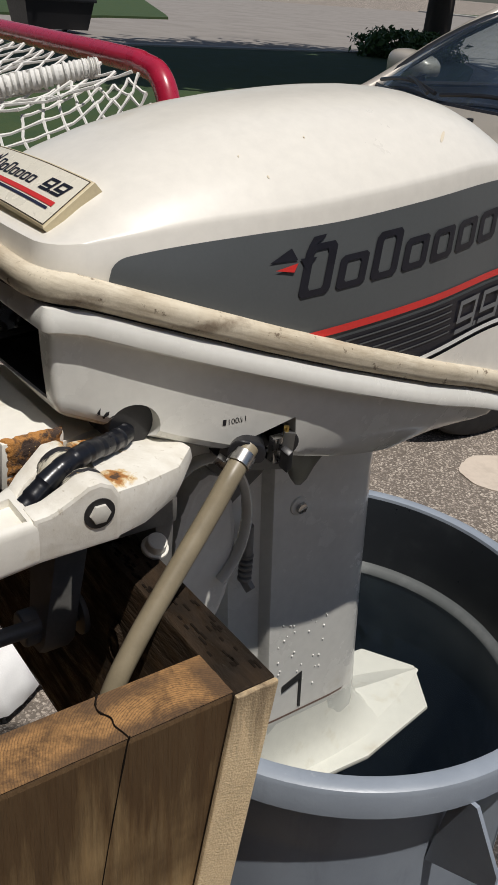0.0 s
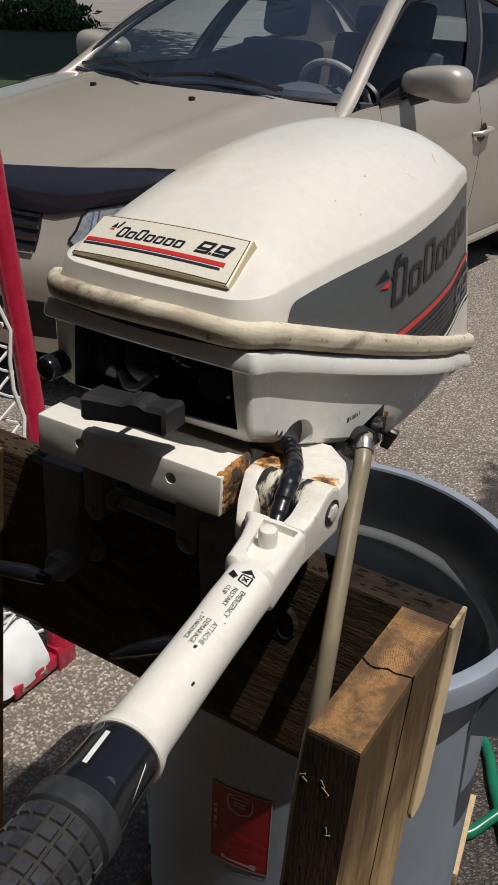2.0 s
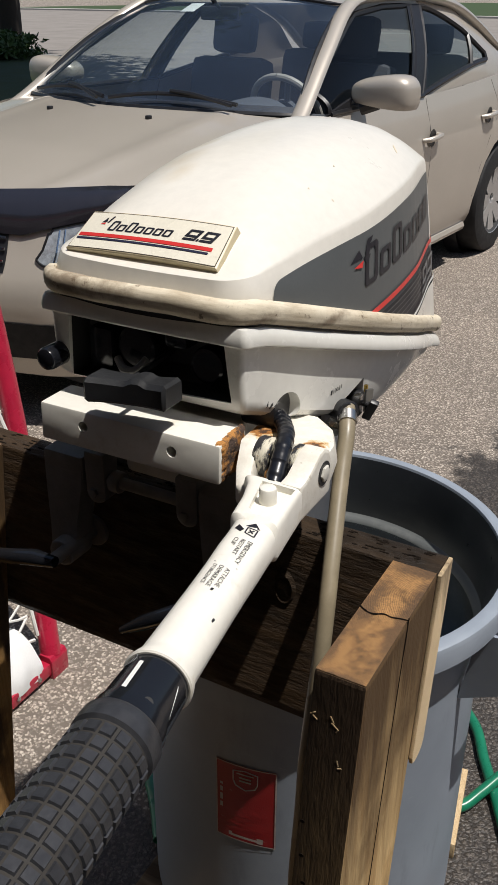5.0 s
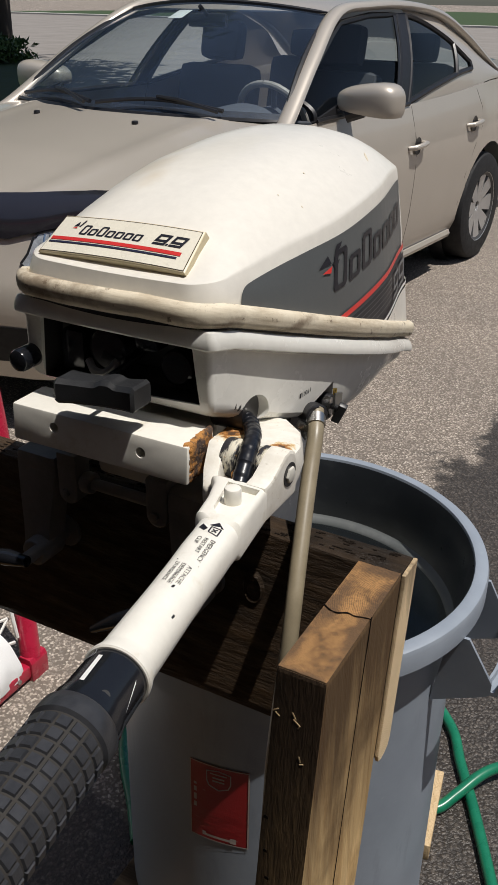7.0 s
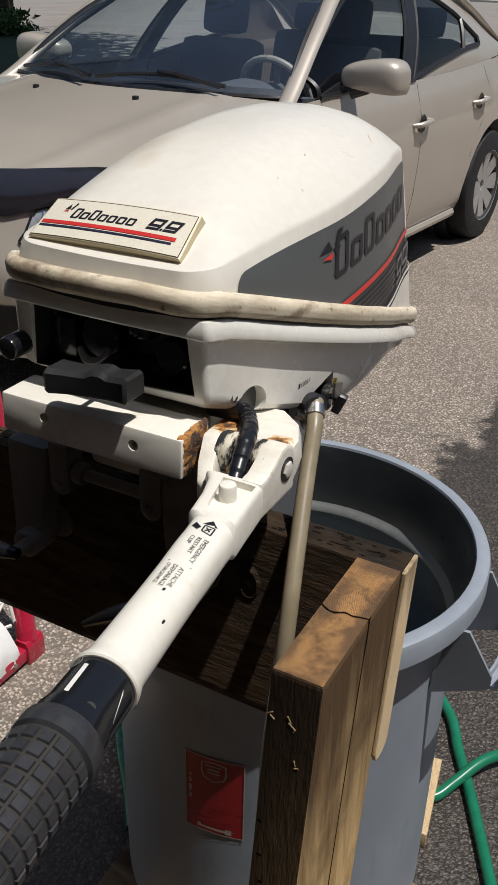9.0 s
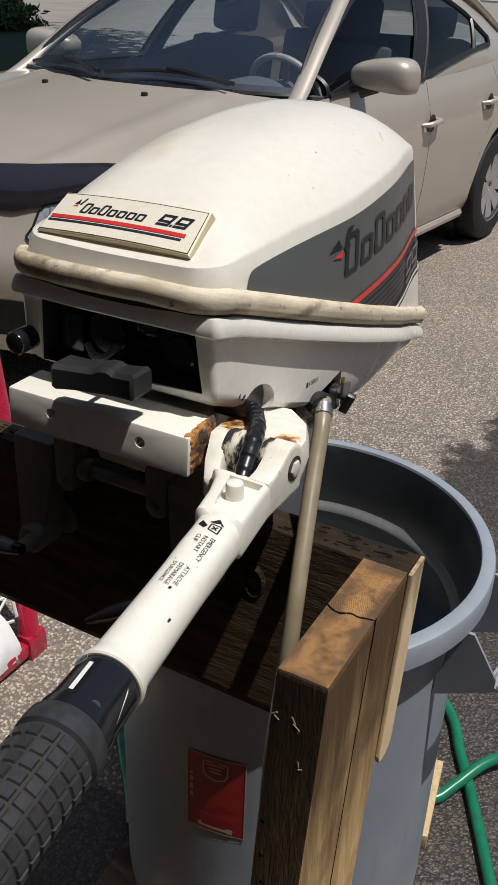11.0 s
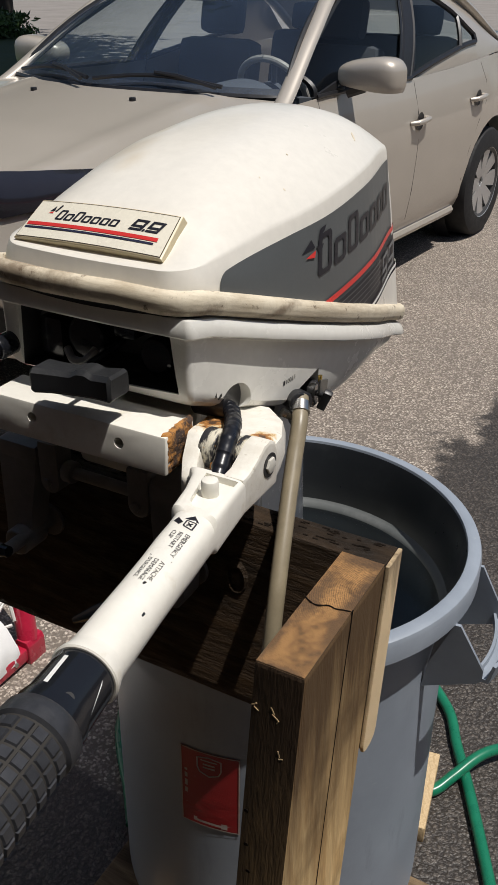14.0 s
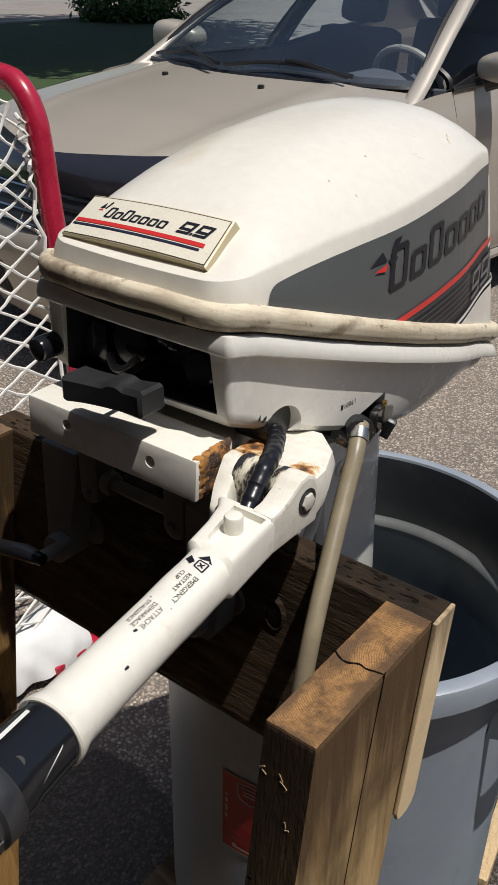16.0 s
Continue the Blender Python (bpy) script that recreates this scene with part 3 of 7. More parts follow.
def outline(fy, fw, fr, ys, ry, rr, bow=0.006):
    """Plan of the cowl: half-widths ys = [(y, x), ...] between a front at fy and a rear at ry, with corner radii."""
    half = []
    for i in range(7):
        x = (fw - fr) * i / 6
        half.append((x, fy - bow * (1 - (x / max(fw, 1e-6)) ** 2) + bow * 0.0))
    y_f = fy - bow * (1 - ((fw - fr) / fw) ** 2)
    for i in range(1, 8):
        a = math.pi / 2 * i / 8
        half.append((fw - fr + fr * math.sin(a), y_f + fr * (1 - math.cos(a))))
    y0, y1 = y_f + fr, ry - rr
    tab = [(y0, fw)] + [p for p in ys if y0 + 0.01 < p[0] < y1 - 0.005] + [(y1, ys[-1][1])]
    for i in range(25):
        y = y0 + (y1 - y0) * i / 24
        half.append((side_curve(tab, y), y))
    w1 = ys[-1][1]
    for i in range(1, 8):
        a = math.pi / 2 * i / 8
        half.append((w1 - rr + rr * math.cos(a), y1 + rr * math.sin(a)))
    for i in range(5):
        half.append(((w1 - rr) * (1 - i / 4), ry + 0.010 * (i / 4)))
    left = [(-x, y) for x, y in half[1:-1]][::-1]
    return half + left


def side_curve(tab, y):
    return flow(tab, y)


def z_belt(y):
    return 1.1945 - 0.32 * (max(y, -0.386) + 0.358) + 0.10 * max(0.0, -0.386 - y)


SHOULDER = [(-0.41, 1.2195), (-0.385, 1.2220), (-0.36, 1.2250), (-0.30, 1.2318), (-0.22, 1.2397), (-0.14, 1.2487), (-0.06, 1.2565), (0.0, 1.2595), (0.04, 1.257), (0.08, 1.247)]
CROWN = [(-0.41, 1.2195), (-0.394, 1.2220), (-0.384, 1.2285), (-0.356, 1.2505), (-0.254, 1.288), (-0.146, 1.303), (-0.058, 1.307), (-0.015, 1.304), (0.03, 1.289), (0.08, 1.251)]
BELT_W = [(-0.30, 0.1281), (-0.20, 0.1428), (-0.08, 0.1436), (0.03, 0.1281)]
SHO_W = [(-0.30, 0.1142), (-0.20, 0.1278), (-0.08, 0.1253), (0.02, 0.1073)]


def w_at(tab, y, front=0.1):
    return flow([(-0.40, front), (-0.363, 0.104)] + list(tab) + [(0.07, tab[-1][1] - 0.012)], y)


def z_top(x, y):
    w = w_at(SHO_W, y) + 0.0006
    s, c = flow(SHOULDER, y), flow(CROWN, y)
    e = flow([(-0.41, 2.0), (-0.385, 2.3), (-0.35, 3.1), (-0.30, 3.0), (-0.22, 2.8), (0.08, 2.8)], y)
    return s + max(0.0, c - s) * (1 - min(1.0, abs(x) / w) ** e)


def cowl():
    a = outline(-0.402, 0.109, 0.036, BELT_W, 0.088, 0.045)
    b = outline(-0.397, 0.104, 0.034, SHO_W, 0.060, 0.040)
    rings = []
    for k in (0, 0.12, 0.3, 0.5, 0.7, 0.86, 0.95, 0.99):
        r = []
        for (x0, y0), (x1, y1) in zip(a, b):
            x, y = x0 + (x1 - x0) * k, y0 + (y1 - y0) * k
            bulge = 0.003 * math.sin(math.pi * k)
            x += bulge * (1 if x > 0 else -1) * (abs(x) > 0.05)
            z0, z1 = z_belt(y) - 0.012, flow(SHOULDER, y)
            r.append((x, y, z0 + (z1 - z0) * k))
        rings.append(r)
    for k in (0.994, 0.982, 0.965, 0.94, 0.90, 0.85, 0.75, 0.62, 0.48, 0.34, 0.2, 0.08):
        r = []
        for x1, y1 in b:
            x, y = x1 * k, -0.17 + (y1 + 0.17) * k
            r.append((x, y, z_top(x, y)))
        rings.append(r)
    return loft(rings, True, True)


COWL = part("cowl", cowl(), WHITE, MOTOR, "sun-aged white engine cowl with yellow stains", angle=28)


def belt_strip():
    """The old rubber seal that runs round the foot of the cowl."""
    line = outline(-0.405, 0.112, 0.036, [(a, b + 0.002) for a, b in BELT_W], 0.094, 0.045)
    prof = [(-0.002, 0.0020), (0.0040, 0.0018), (0.0070, -0.0005), (0.0084, -0.0045), (0.0086, -0.0085), (0.0082, -0.0100), (0.0084, -0.0120), (0.0070, -0.0155), (0.004, -0.0185), (-0.004, -0.019), (-0.008, -0.010)]
    rings = []
    n = len(line)
    for i, (x, y) in enumerate(line):
        px_, py_ = line[i - 1]
        qx, qy = line[(i + 1) % n]
        t = Vector((qx - px_, qy - py_)).normalized()
        nrm = Vector((t.y, -t.x))
        if nrm.x * x + nrm.y * (y + 0.17) < 0:
            nrm = -nrm
        wob = 0.0012 * noise.noise((x * 22, y * 22, 3.1)) + 0.0009 * noise.noise((x * 70, y * 70, 1.7))
        zz = z_belt(y) + 0.0015 * noise.noise((x * 14, y * 14, 8.0))
        rings.append([(x + nrm.x * (o + wob), y + nrm.y * (o + wob), zz + dz) for o, dz in prof])
    rings.append(rings[0])
    return loft(rings, False, False)


part("rubber_seal", belt_strip(), SEAL, MOTOR, "perished cream rubber seal", angle=50)
gasket = outline(-0.404, 0.110, 0.03, [(a, b + 0.001) for a, b in BELT_W], 0.093, 0.045)
part("gasket", loft([[(x, y, z_belt(y) - 0.016) for x, y in gasket], [(x, y, z_belt(y) - 0.030) for x, y in gasket]], False, False), BLACK, MOTOR, "black gap below the seal")
PAN_LOW = [(-0.41, 1.107), (-0.385, 1.098), (-0.31, 1.068), (-0.25, 1.047), (-0.16, 1.02), (-0.06, 0.995), (0.0, 0.985), (0.10, 0.99)]


def pan():
    lip = outline(-0.409, 0.1125, 0.008, [(-0.30, 0.1398), (-0.20, 0.1550), (-0.08, 0.1562), (0.03, 0.1395)], 0.100, 0.05, 0.003)
    mid = outline(-0.402, 0.1045, 0.006, [(-0.30, 0.1280), (-0.20, 0.1432), (-0.08, 0.1440), (0.03, 0.1270)], 0.088, 0.05, 0.003)
    low = outline(-0.400, 0.1050, 0.006, [(-0.30, 0.1285), (-0.20, 0.1360), (-0.08, 0.121), (0.0, 0.090)], 0.045, 0.04, 0.003)
    bot = outline(-0.390, 0.097, 0.006, [(-0.30, 0.113), (-0.2, 0.115), (-0.08, 0.092), (0.0, 0.060)], 0.015, 0.03, 0.003)

    def blend(o1, o2, k):
        return [(x1 + (x2 - x1) * k, y1 + (y2 - y1) * k) for (x1, y1), (x2, y2) in zip(o1, o2)]

    def ring(o, dz):
        return [(x, y, z_belt(y) + dz) for x, y in o]
    rings = [ring(blend(lip, mid, k), dz) for k, dz in ((0.8, -0.021), (0.45, -0.022), (0.16, -0.0265), (0.04, -0.0310), (0.0, -0.0345), (0.02, -0.0368), (0.12, -0.0380), (0.90, -0.0400), (1.0, -0.0430))]
    for k in (0.2, 0.45, 0.7, 0.9, 1.0):
        o = blend(mid, low, k * k)
        rings.append([(x, y, (z_belt(y) - 0.043) * (1 - k) + (lerp(PAN_LOW, y2) + 0.009) * k) for (x, y), (_, y2) in zip(o, low)])
    rings.append([(x, y, lerp(PAN_LOW, y) + 0.0035) for x, y in blend(low, bot, 0.2)])
    rings.append([(x, y, lerp(PAN_LOW, y)) for x, y in blend(low, bot, 0.6)])
    rings.append([(x, y, lerp(PAN_LOW, y) - 0.002) for x, y in bot])
    return loft(rings, True, True)


def carve(ob, *cutters):
    """Cuts openings into a part."""
    mods, cuts = [], []
    for c in cutters:
        bmesh.ops.recalc_face_normals(c, faces=c.faces)
        me = bpy.data.meshes.new("cut")
        c.to_mesh(me)
        c.free()
        co = new("cut", me)
        md = ob.modifiers.new("cut", "BOOLEAN")
        md.operation, md.solver, md.object = "DIFFERENCE", "EXACT", co
        mods.append(md)
        cuts.append(co)
    inv, par = ob.matrix_parent_inverse.copy(), ob.parent
    ob.parent = None
    bpy.context.view_layer.update()
    me = bpy.data.meshes.new_from_object(ob.evaluated_get(bpy.context.evaluated_depsgraph_get()))
    ob.modifiers.clear()
    old = ob.data
    bm = bmesh.new()
    bm.from_mesh(me)
    for f in bm.faces:
        f.smooth = True
    for e in bm.edges:
        e.smooth = not (len(e.link_faces) == 2 and e.calc_face_angle(0) > radians(24))
    bm.to_mesh(me)
    bm.free()
    ob.data = me
    bpy.data.meshes.remove(old)
    for co in cuts:
        cm = co.data
        bpy.data.objects.remove(co)
        bpy.data.meshes.remove(cm)
    ob.parent = par
    ob.matrix_parent_inverse = inv


PAN = part("engine_pan", pan(), WHITE_PAN, MOTOR, "glossy white lower engine pan with an open dark front", angle=30)
WIN = [(-0.082, 0, 1.168), (0.086, 0, 1.168), (0.092, 0, 1.112), (-0.086, 0, 1.103)]
win_cut = prism([(x, -0.47, z) for x, _, z in WIN], (0, 0.19, 0))
cable_cut = cyl((0.075, -0.3470, 1.088), (0.17, -0.342, 1.088), 0.0185, 28)
conn_cut = prism([(0.098, -0.292, 1.0), (0.098, -0.292, 1.052), (0.098, -0.212, 1.078), (0.098, -0.198, 1.0)], (0.08, 0, 0))
carve(PAN, win_cut, cable_cut, conn_cut)
def inset_win(k, y):
    cx, cz = 0.0025, 1.138
    return [(cx + (x - cx) * k, y, cz + (z - cz) * k) for x, _, z in WIN]


# closing sheet whose colour gives the opening its shade
part("pan_shade_sheet", loft([inset_win(0.998, -0.3985), inset_win(0.99, -0.372), inset_win(0.6, -0.360)], False, True), DARK_VOID, PAN, "near-black sheet for the shade behind the pan opening", angle=20)
part("starter_pulley", cyl((-0.02, -0.385, 1.137), (-0.02, -0.36, 1.137), 0.022, 24, 0.004), BLACK_GLOSS, MOTOR, "glossy black pulley inside the pan")
part("air_silencer", cyl((0.055, -0.382, 1.132), (0.055, -0.36, 1.132), 0.018, 20, 0.004), BLACK_GLOSS, MOTOR)
part("switch_box", box((-0.075, -0.385, 1.108), (-0.048, -0.36, 1.15), 0.005), BLACK_GLOSS, MOTOR)
part("linkage_block", box((0.012, -0.385, 1.145), (0.036, -0.36, 1.162), 0.004), BLACK_GLOSS, MOTOR)
lever = tube(smooth_path([(-0.034, -0.395, 1.128), (-0.022, -0.402, 1.122), (-0.008, -0.402, 1.124), (0.0, -0.395, 1.134)], 6), 0.004, 8)
part("choke_lever", lever, GREY_CAST, MOTOR)
knob = cyl((-0.097, -0.425, 1.124), (-0.097, -0.395, 1.124), 0.0115, 20, 0.004)
cyl((-0.103, -0.40, 1.125), (-0.09, -0.36, 1.128), 0.005, 10, 0, knob)
part("shift_knob", knob, BLACK_GLOSS, MOTOR, "round black knob")


def starter_grip():
    """A bowed bar, thick at its ends, with a raised saddle in the middle where the cord goes in."""
    p = []
    n = 28
    for i, x in enumerate(steps(-0.022, 0.055, n)):
        u = 2 * i / n - 1
        e = 0.003 if i in (0, n) else 0.0
        cy, cz = -0.441 + 0.175 * (x - 0.01) - 0.002 * u * u, 1.125 + 0.02 * x
        top = 0.0095 + 0.0035 * math.exp(-((u - 0.22) / 0.20) ** 4) + 0.0020 * u * u
        bot = -0.0125
        h = 0.0125 + 0.003 * abs(u) ** 3
        yz = [(-h + e, bot + 0.003 + e), (-h + 0.003, bot + e), (h - 0.003, bot + e), (h - e, bot + 0.003 + e), (h - e, top - 0.004 - e), (h - 0.004, top - e), (-h + 0.004, top - e), (-h + e, top - 0.004 - e)]
        p.append([(x, cy + a, cz + b) for a, b in yz])
    return loft(p)


part("starter_handle", starter_grip(), GRIP_BLACK, MOTOR, "black plastic pull-start handle", angle=30)
part("pull_cord", tube([(0.005, -0.43, 1.126), (0.005, -0.36, 1.132)], 0.003, 8), BLACK, MOTOR)

CHIP = plain("yellow-brown paint wear", (0.70, 0.62, 0.48), 0.6)
for x, y, l, w_, turn in ((0.087, -0.247, 0.0008, 0.0006, 0), (0.106, -0.233, 0.0011, 0.0007, 0.4), (0.085, -0.187, 0.0009, 0.0006, 0.2), (0.097, -0.05, 0.008, 0.0013, -0.9)):
    part("paint_chip", loft([[(q[0], q[1], z_top(q[0], q[1]) + dz * 0.5) for q in [(x + l * math.cos(a) * math.cos(turn) - w_ * math.sin(a) * math.sin(turn), y + l * math.cos(a) * math.sin(turn) + w_ * math.sin(a) * math.cos(turn)) for a in steps(0, 2 * math.pi, 10)[:-1]]] for dz in (-0.002, 0.0009)]), CHIP, MOTOR)

# badge on the front slope
BL, BR, TR, TL = Vector((-0.087, -0.3905, 1.2225)), Vector((0.0725, -0.3895, 1.2245)), Vector((0.0705, -0.3505, 1.2520)), Vector((-0.076, -0.3585, 1.2505))
B_UP = ((BR - BL).cross(TL - BL)).normalized()


def badge_at(u, v, h=0.0):
    p = BL * (1 - u) * (1 - v) + BR * u * (1 - v) + TR * u * v + TL * (1 - u) * v
    return p + B_UP * (h + 0.0035 * (1 - (2 * u - 1) ** 2))


def badge_sheet(u0, u1, v0, v1, h, n=10):
    return grid(lambda u, v: badge_at(u, v, h), steps(u0, u1, n), steps(v0, v1, 3))


def badge_plate(u0, u1, v0, v1, h0, h1):
    ring_uv = [(u, v0) for u in steps(u0, u1, 10)] + [(u1, v) for v in steps(v0, v1, 4)[1:]] + [(u, v1) for u in steps(u1, u0, 10)[1:]] + [(u0, v) for v in steps(v1, v0, 4)[1:-1]]
    mid = ((u0 + u1) / 2, (v0 + v1) / 2)
    ins = [(mid[0] + (u - mid[0]) * 0.985, mid[1] + (v - mid[1]) * 0.96) for u, v in ring_uv]
    return loft([[badge_at(u, v, h0) for u, v in ring_uv], [badge_at(u, v, h1 * 0.7) for u, v in ring_uv], [badge_at(u, v, h1) for u, v in ins], [badge_at(mid[0] + (u - mid[0]) * 0.94, mid[1] + (v - mid[1]) * 0.86, h1) for u, v in ring_uv]], False, False)


BADGE_OB = part("badge", badge_plate(0, 1, 0, 1, -0.010, 0.0035), BADGE_EDGE, MOTOR, "yellowed white name plate with red and navy stripes")
part("badge_groove", badge_sheet(0.010, 0.990, 0.030, 0.970, 0.0037), plain("dark groove of the badge", (0.06, 0.045, 0.03), 0.6), BADGE_OB)
BADGE_FACE = part("badge_face", badge_sheet(0.0145, 0.9855, 0.050, 0.950, 0.0040), BADGE, BADGE_OB)
part("red_stripe", badge_sheet(0.03, 0.93, 0.335, 0.42, 0.0045), STRIPE_RED, BADGE_OB)
part("navy_stripe", badge_sheet(0.03, 0.915, 0.258, 0.305, 0.0045), STRIPE_NAVY, BADGE_OB)


def open_letters(place, u0, u1, v0, v1, h, bm, slant=0.18, stroke=0.24, tall=(1.45, 1, 1.45, 1, 1, 1, 1), gap=0.16):
    """A brand word as a row of plain slanted rounded frames."""
    n = len(tall)
    w = (u1 - u0) / (n - gap)
    for i, k in enumerate(tall):
        a, b = u0 + i * w, u0 + i * w + w * (1 - gap)
        top = v0 + (v1 - v0) * k
        outer = [(0.12, 0), (0.88, 0), (1, 0.1), (1, 0.9), (0.88, 1), (0.12, 1), (0, 0.9), (0, 0.1)]
        rings = []
        for s in (0, 1):
            r = []
            for p, q in outer:
                if s:
                    p = 0.5 + (p - 0.5) * (1 - 2 * stroke)
                    q = 0.5 + (q - 0.5) * (1 - 1.5 * stroke / (k if k > 1 else 1))
                v = v0 + (top - v0) * q
                r.append(place(a + (b - a) * p + slant * w * (v - v0) / (v1 - v0) * 0.9, v, h))
            rings.append(r)
        va = [bm.verts.new(p) for p in rings[0]]
        vb = [bm.verts.new(p) for p in rings[1]]
        ring_faces(bm, va, vb)
    return bm


def patch(place, uv, h, bm):
    bm.faces.new([bm.verts.new(place(u, v, h)) for u, v in uv])
    return bm


bw = open_letters(badge_at, 0.20, 0.635, 0.51, 0.68, 0.0044, bmesh.new(), stroke=0.25, tall=(1.45, 1, 1.45, 1, 1, 1, 1))
patch(badge_at, [(0.13, 0.70), (0.155, 0.84), (0.165, 0.72)], 0.0044, bw)
patch(badge_at, [(0.168, 0.70), (0.19, 0.88), (0.2, 0.86), (0.18, 0.70)], 0.0044, bw)
part("brand_mark", bw, INK, BADGE_OB, "dark slanted lettering on the cowl side", kind="stuff")
part("brand_tip", patch(badge_at, [(0.125, 0.655), (0.158, 0.70), (0.162, 0.655)], 0.0044, bmesh.new()), STRIPE_RED, BADGE_OB)
def squared_nines(place, u0, u1, v0, v1, h, bm, slant, su, sv):
    """The number 9.9 in wide squared numerals; su and sv are the stroke widths."""
    w = (u1 - u0) * 0.44

    def quad(a, b, c, d):
        us, vs = steps(a, b, 4), steps(c, d, 3)
        join(bm, grid(lambda u, v: place(u + slant * (v - v0), v, h), us, vs))
    mid = v0 + (v1 - v0) * 0.40
    for a in (u0, u1 - w):
        quad(a, a + w, v1 - sv, v1)
        quad(a, a + su, mid, v1 - sv)
        quad(a, a + w - su, mid - sv * 0.5, mid + sv * 0.5)
        quad(a + w - su, a + w, v0, v1 - sv)
        quad(a + su * 0.2, a + w - su, v0, v0 + sv)
    quad(u0 + w + su * 0.35, u0 + w + su * 1.15, v0, v0 + sv)
    return bm


lay_on(part("badge_number", squared_nines(badge_at, 0.715, 0.905, 0.51, 0.765, 0.0044, bmesh.new(), 0.12, 0.017, 0.050), INK, BADGE_OB, angle=5), BADGE_FACE, 0.0005)

# decals on the visible flank
def flank(y, z, h):
    z0, z1 = z_belt(y) - 0.012, flow(SHOULDER, y) - 0.004
    k = min(1.0, max(0.0, (z - z0) / (z1 - z0)))
    a = FLANK_A.x(y)
    b = FLANK_B.x(y)
    return Vector((a + (b - a) * k + 0.003 * math.sin(math.pi * k) + h, y, z))


class Flank:
    def __init__(self, o):
        half = [p for p in o[:len(o) // 2 + 1]]
        half = [p for i, p in enumerate(half) if i < 46]
        self.ys = [p[1] for p in half[8:]]
        self.xs = [p[0] for p in half[8:]]

    def x(self, y):
        return float(np.interp(y, self.ys, self.xs))


FLANK_A = Flank(outline(-0.402, 0.109, 0.036, BELT_W, 0.088, 0.045))
FLANK_B = Flank(outline(-0.397, 0.104, 0.034, SHO_W, 0.060, 0.040))
P_TOP = [(-0.363, 1.1995), (-0.3622, 1.2035), (-0.360, 1.2072), (-0.3565, 1.2105), (-0.352, 1.2127), (-0.346, 1.2140), (-0.26, 1.2235), (-0.18, 1.2296), (-0.10, 1.2377), (-0.02, 1.2442), (0.06, 1.2465)]
P_Y1 = 0.062


def panel_sheet(y0, y1, zf0, zf1, h, ny=44, nz=6):
    def fn(y, v):
        a, b = zf0(y), zf1(y)
        return flank(y, a + (b - a) * v, h)
    return grid(fn, steps(y0, y1, ny), steps(0, 1, nz))


part("side_panel", panel_sheet(-0.363, P_Y1, lambda y: z_belt(y) - 0.004, lambda y: flow(P_TOP, y), 0.0012, 170), GREY_PANEL, COWL, "dark grey side decal")


def stripe_z(y):
    return 1.1468 + 0.10 * (y + 0.21) - 0.08 * (y + 0.21) ** 2


def corner_z(y):
    return 1.1088 + 0.13 * (y + 0.09) - 0.3 * (y + 0.09) ** 2


def clip_belt(fn):
    return lambda y: max(fn(y), z_belt(y) - 0.003)


part("flank_stripe", panel_sheet(-0.214, P_Y1, clip_belt(lambda y: stripe_z(y) - 0.0035), clip_belt(lambda y: stripe_z(y) + 0.0025), 0.0026, nz=1), STRIPE_RED, COWL, "red pinstripe")
part("lower_band", panel_sheet(-0.192, P_Y1, lambda y: z_belt(y) - 0.004, clip_belt(lambda y: stripe_z(y) - 0.008), 0.0026, nz=3), INK, COWL, "black striped lower band")
for k in range(5):
    part("fine_line", panel_sheet(-0.178 + 0.016 * k, -0.048, clip_belt(lambda y, k=k: stripe_z(y) - 0.0125 - 0.006 * k), clip_belt(lambda y, k=k: stripe_z(y) - 0.0112 - 0.006 * k), 0.0036, 20, 1), GREY_PANEL, COWL)
part("white_line", panel_sheet(-0.095, P_Y1, clip_belt(lambda y: corner_z(y) - 0.0020), clip_belt(lambda y: corner_z(y) + 0.0018), 0.0048, nz=1), STRIPE_WHITE, COWL)
part("white_corner", panel_sheet(-0.08, P_Y1, lambda y: z_belt(y) - 0.004, clip_belt(lambda y: corner_z(y) - 0.0062), 0.0042, nz=2), WHITE, COWL)


def flank_uv(u, v, h):
    y = -0.2225 + 0.237 * u
    return flank(y, 1.1765 + 0.094 * (y + 0.221) + v, h)


fw_ = open_letters(flank_uv, 0.0, 0.99, 0.0, 0.0245, 0.0022, bmesh.new(), slant=0.2, stroke=0.26, tall=(1.52, 1, 1.43, 1, 1, 1, 1))
patch(flank_uv, [(-0.097, 0.0294), (-0.017, 0.0375), (0.004, 0.0285)], 0.0022, fw_)
patch(flank_uv, [(0.012, 0.029), (0.035, 0.0195), (0.075, 0.028)], 0.0022, fw_)
patch(flank_uv, [(0.035, 0.029), (0.045, 0.037), (0.065, 0.0425), (0.115, 0.043), (0.10, 0.0395), (0.075, 0.0375), (0.060, 0.029)], 0.0022, fw_)
part("brand_lettering", fw_, INK, COWL, "black slanted lettering on the front plate", kind="stuff")
part("brand_wing", patch(flank_uv, [(-0.078, 0.0240), (0.003, 0.0265), (-0.013, 0.0205)], 0.0028, bmesh.new()), STRIPE_RED, COWL)


def model_uv(u, v, h):
    return flank(u, stripe_z(u) - 0.041 + v, h)


part("model_number", squared_nines(model_uv, -0.042, 0.026, 0.0, 0.0285, 0.0044, bmesh.new(), 0.25, 0.0042, 0.0042), NUMBER_GREY, COWL, "grey outlined model number")

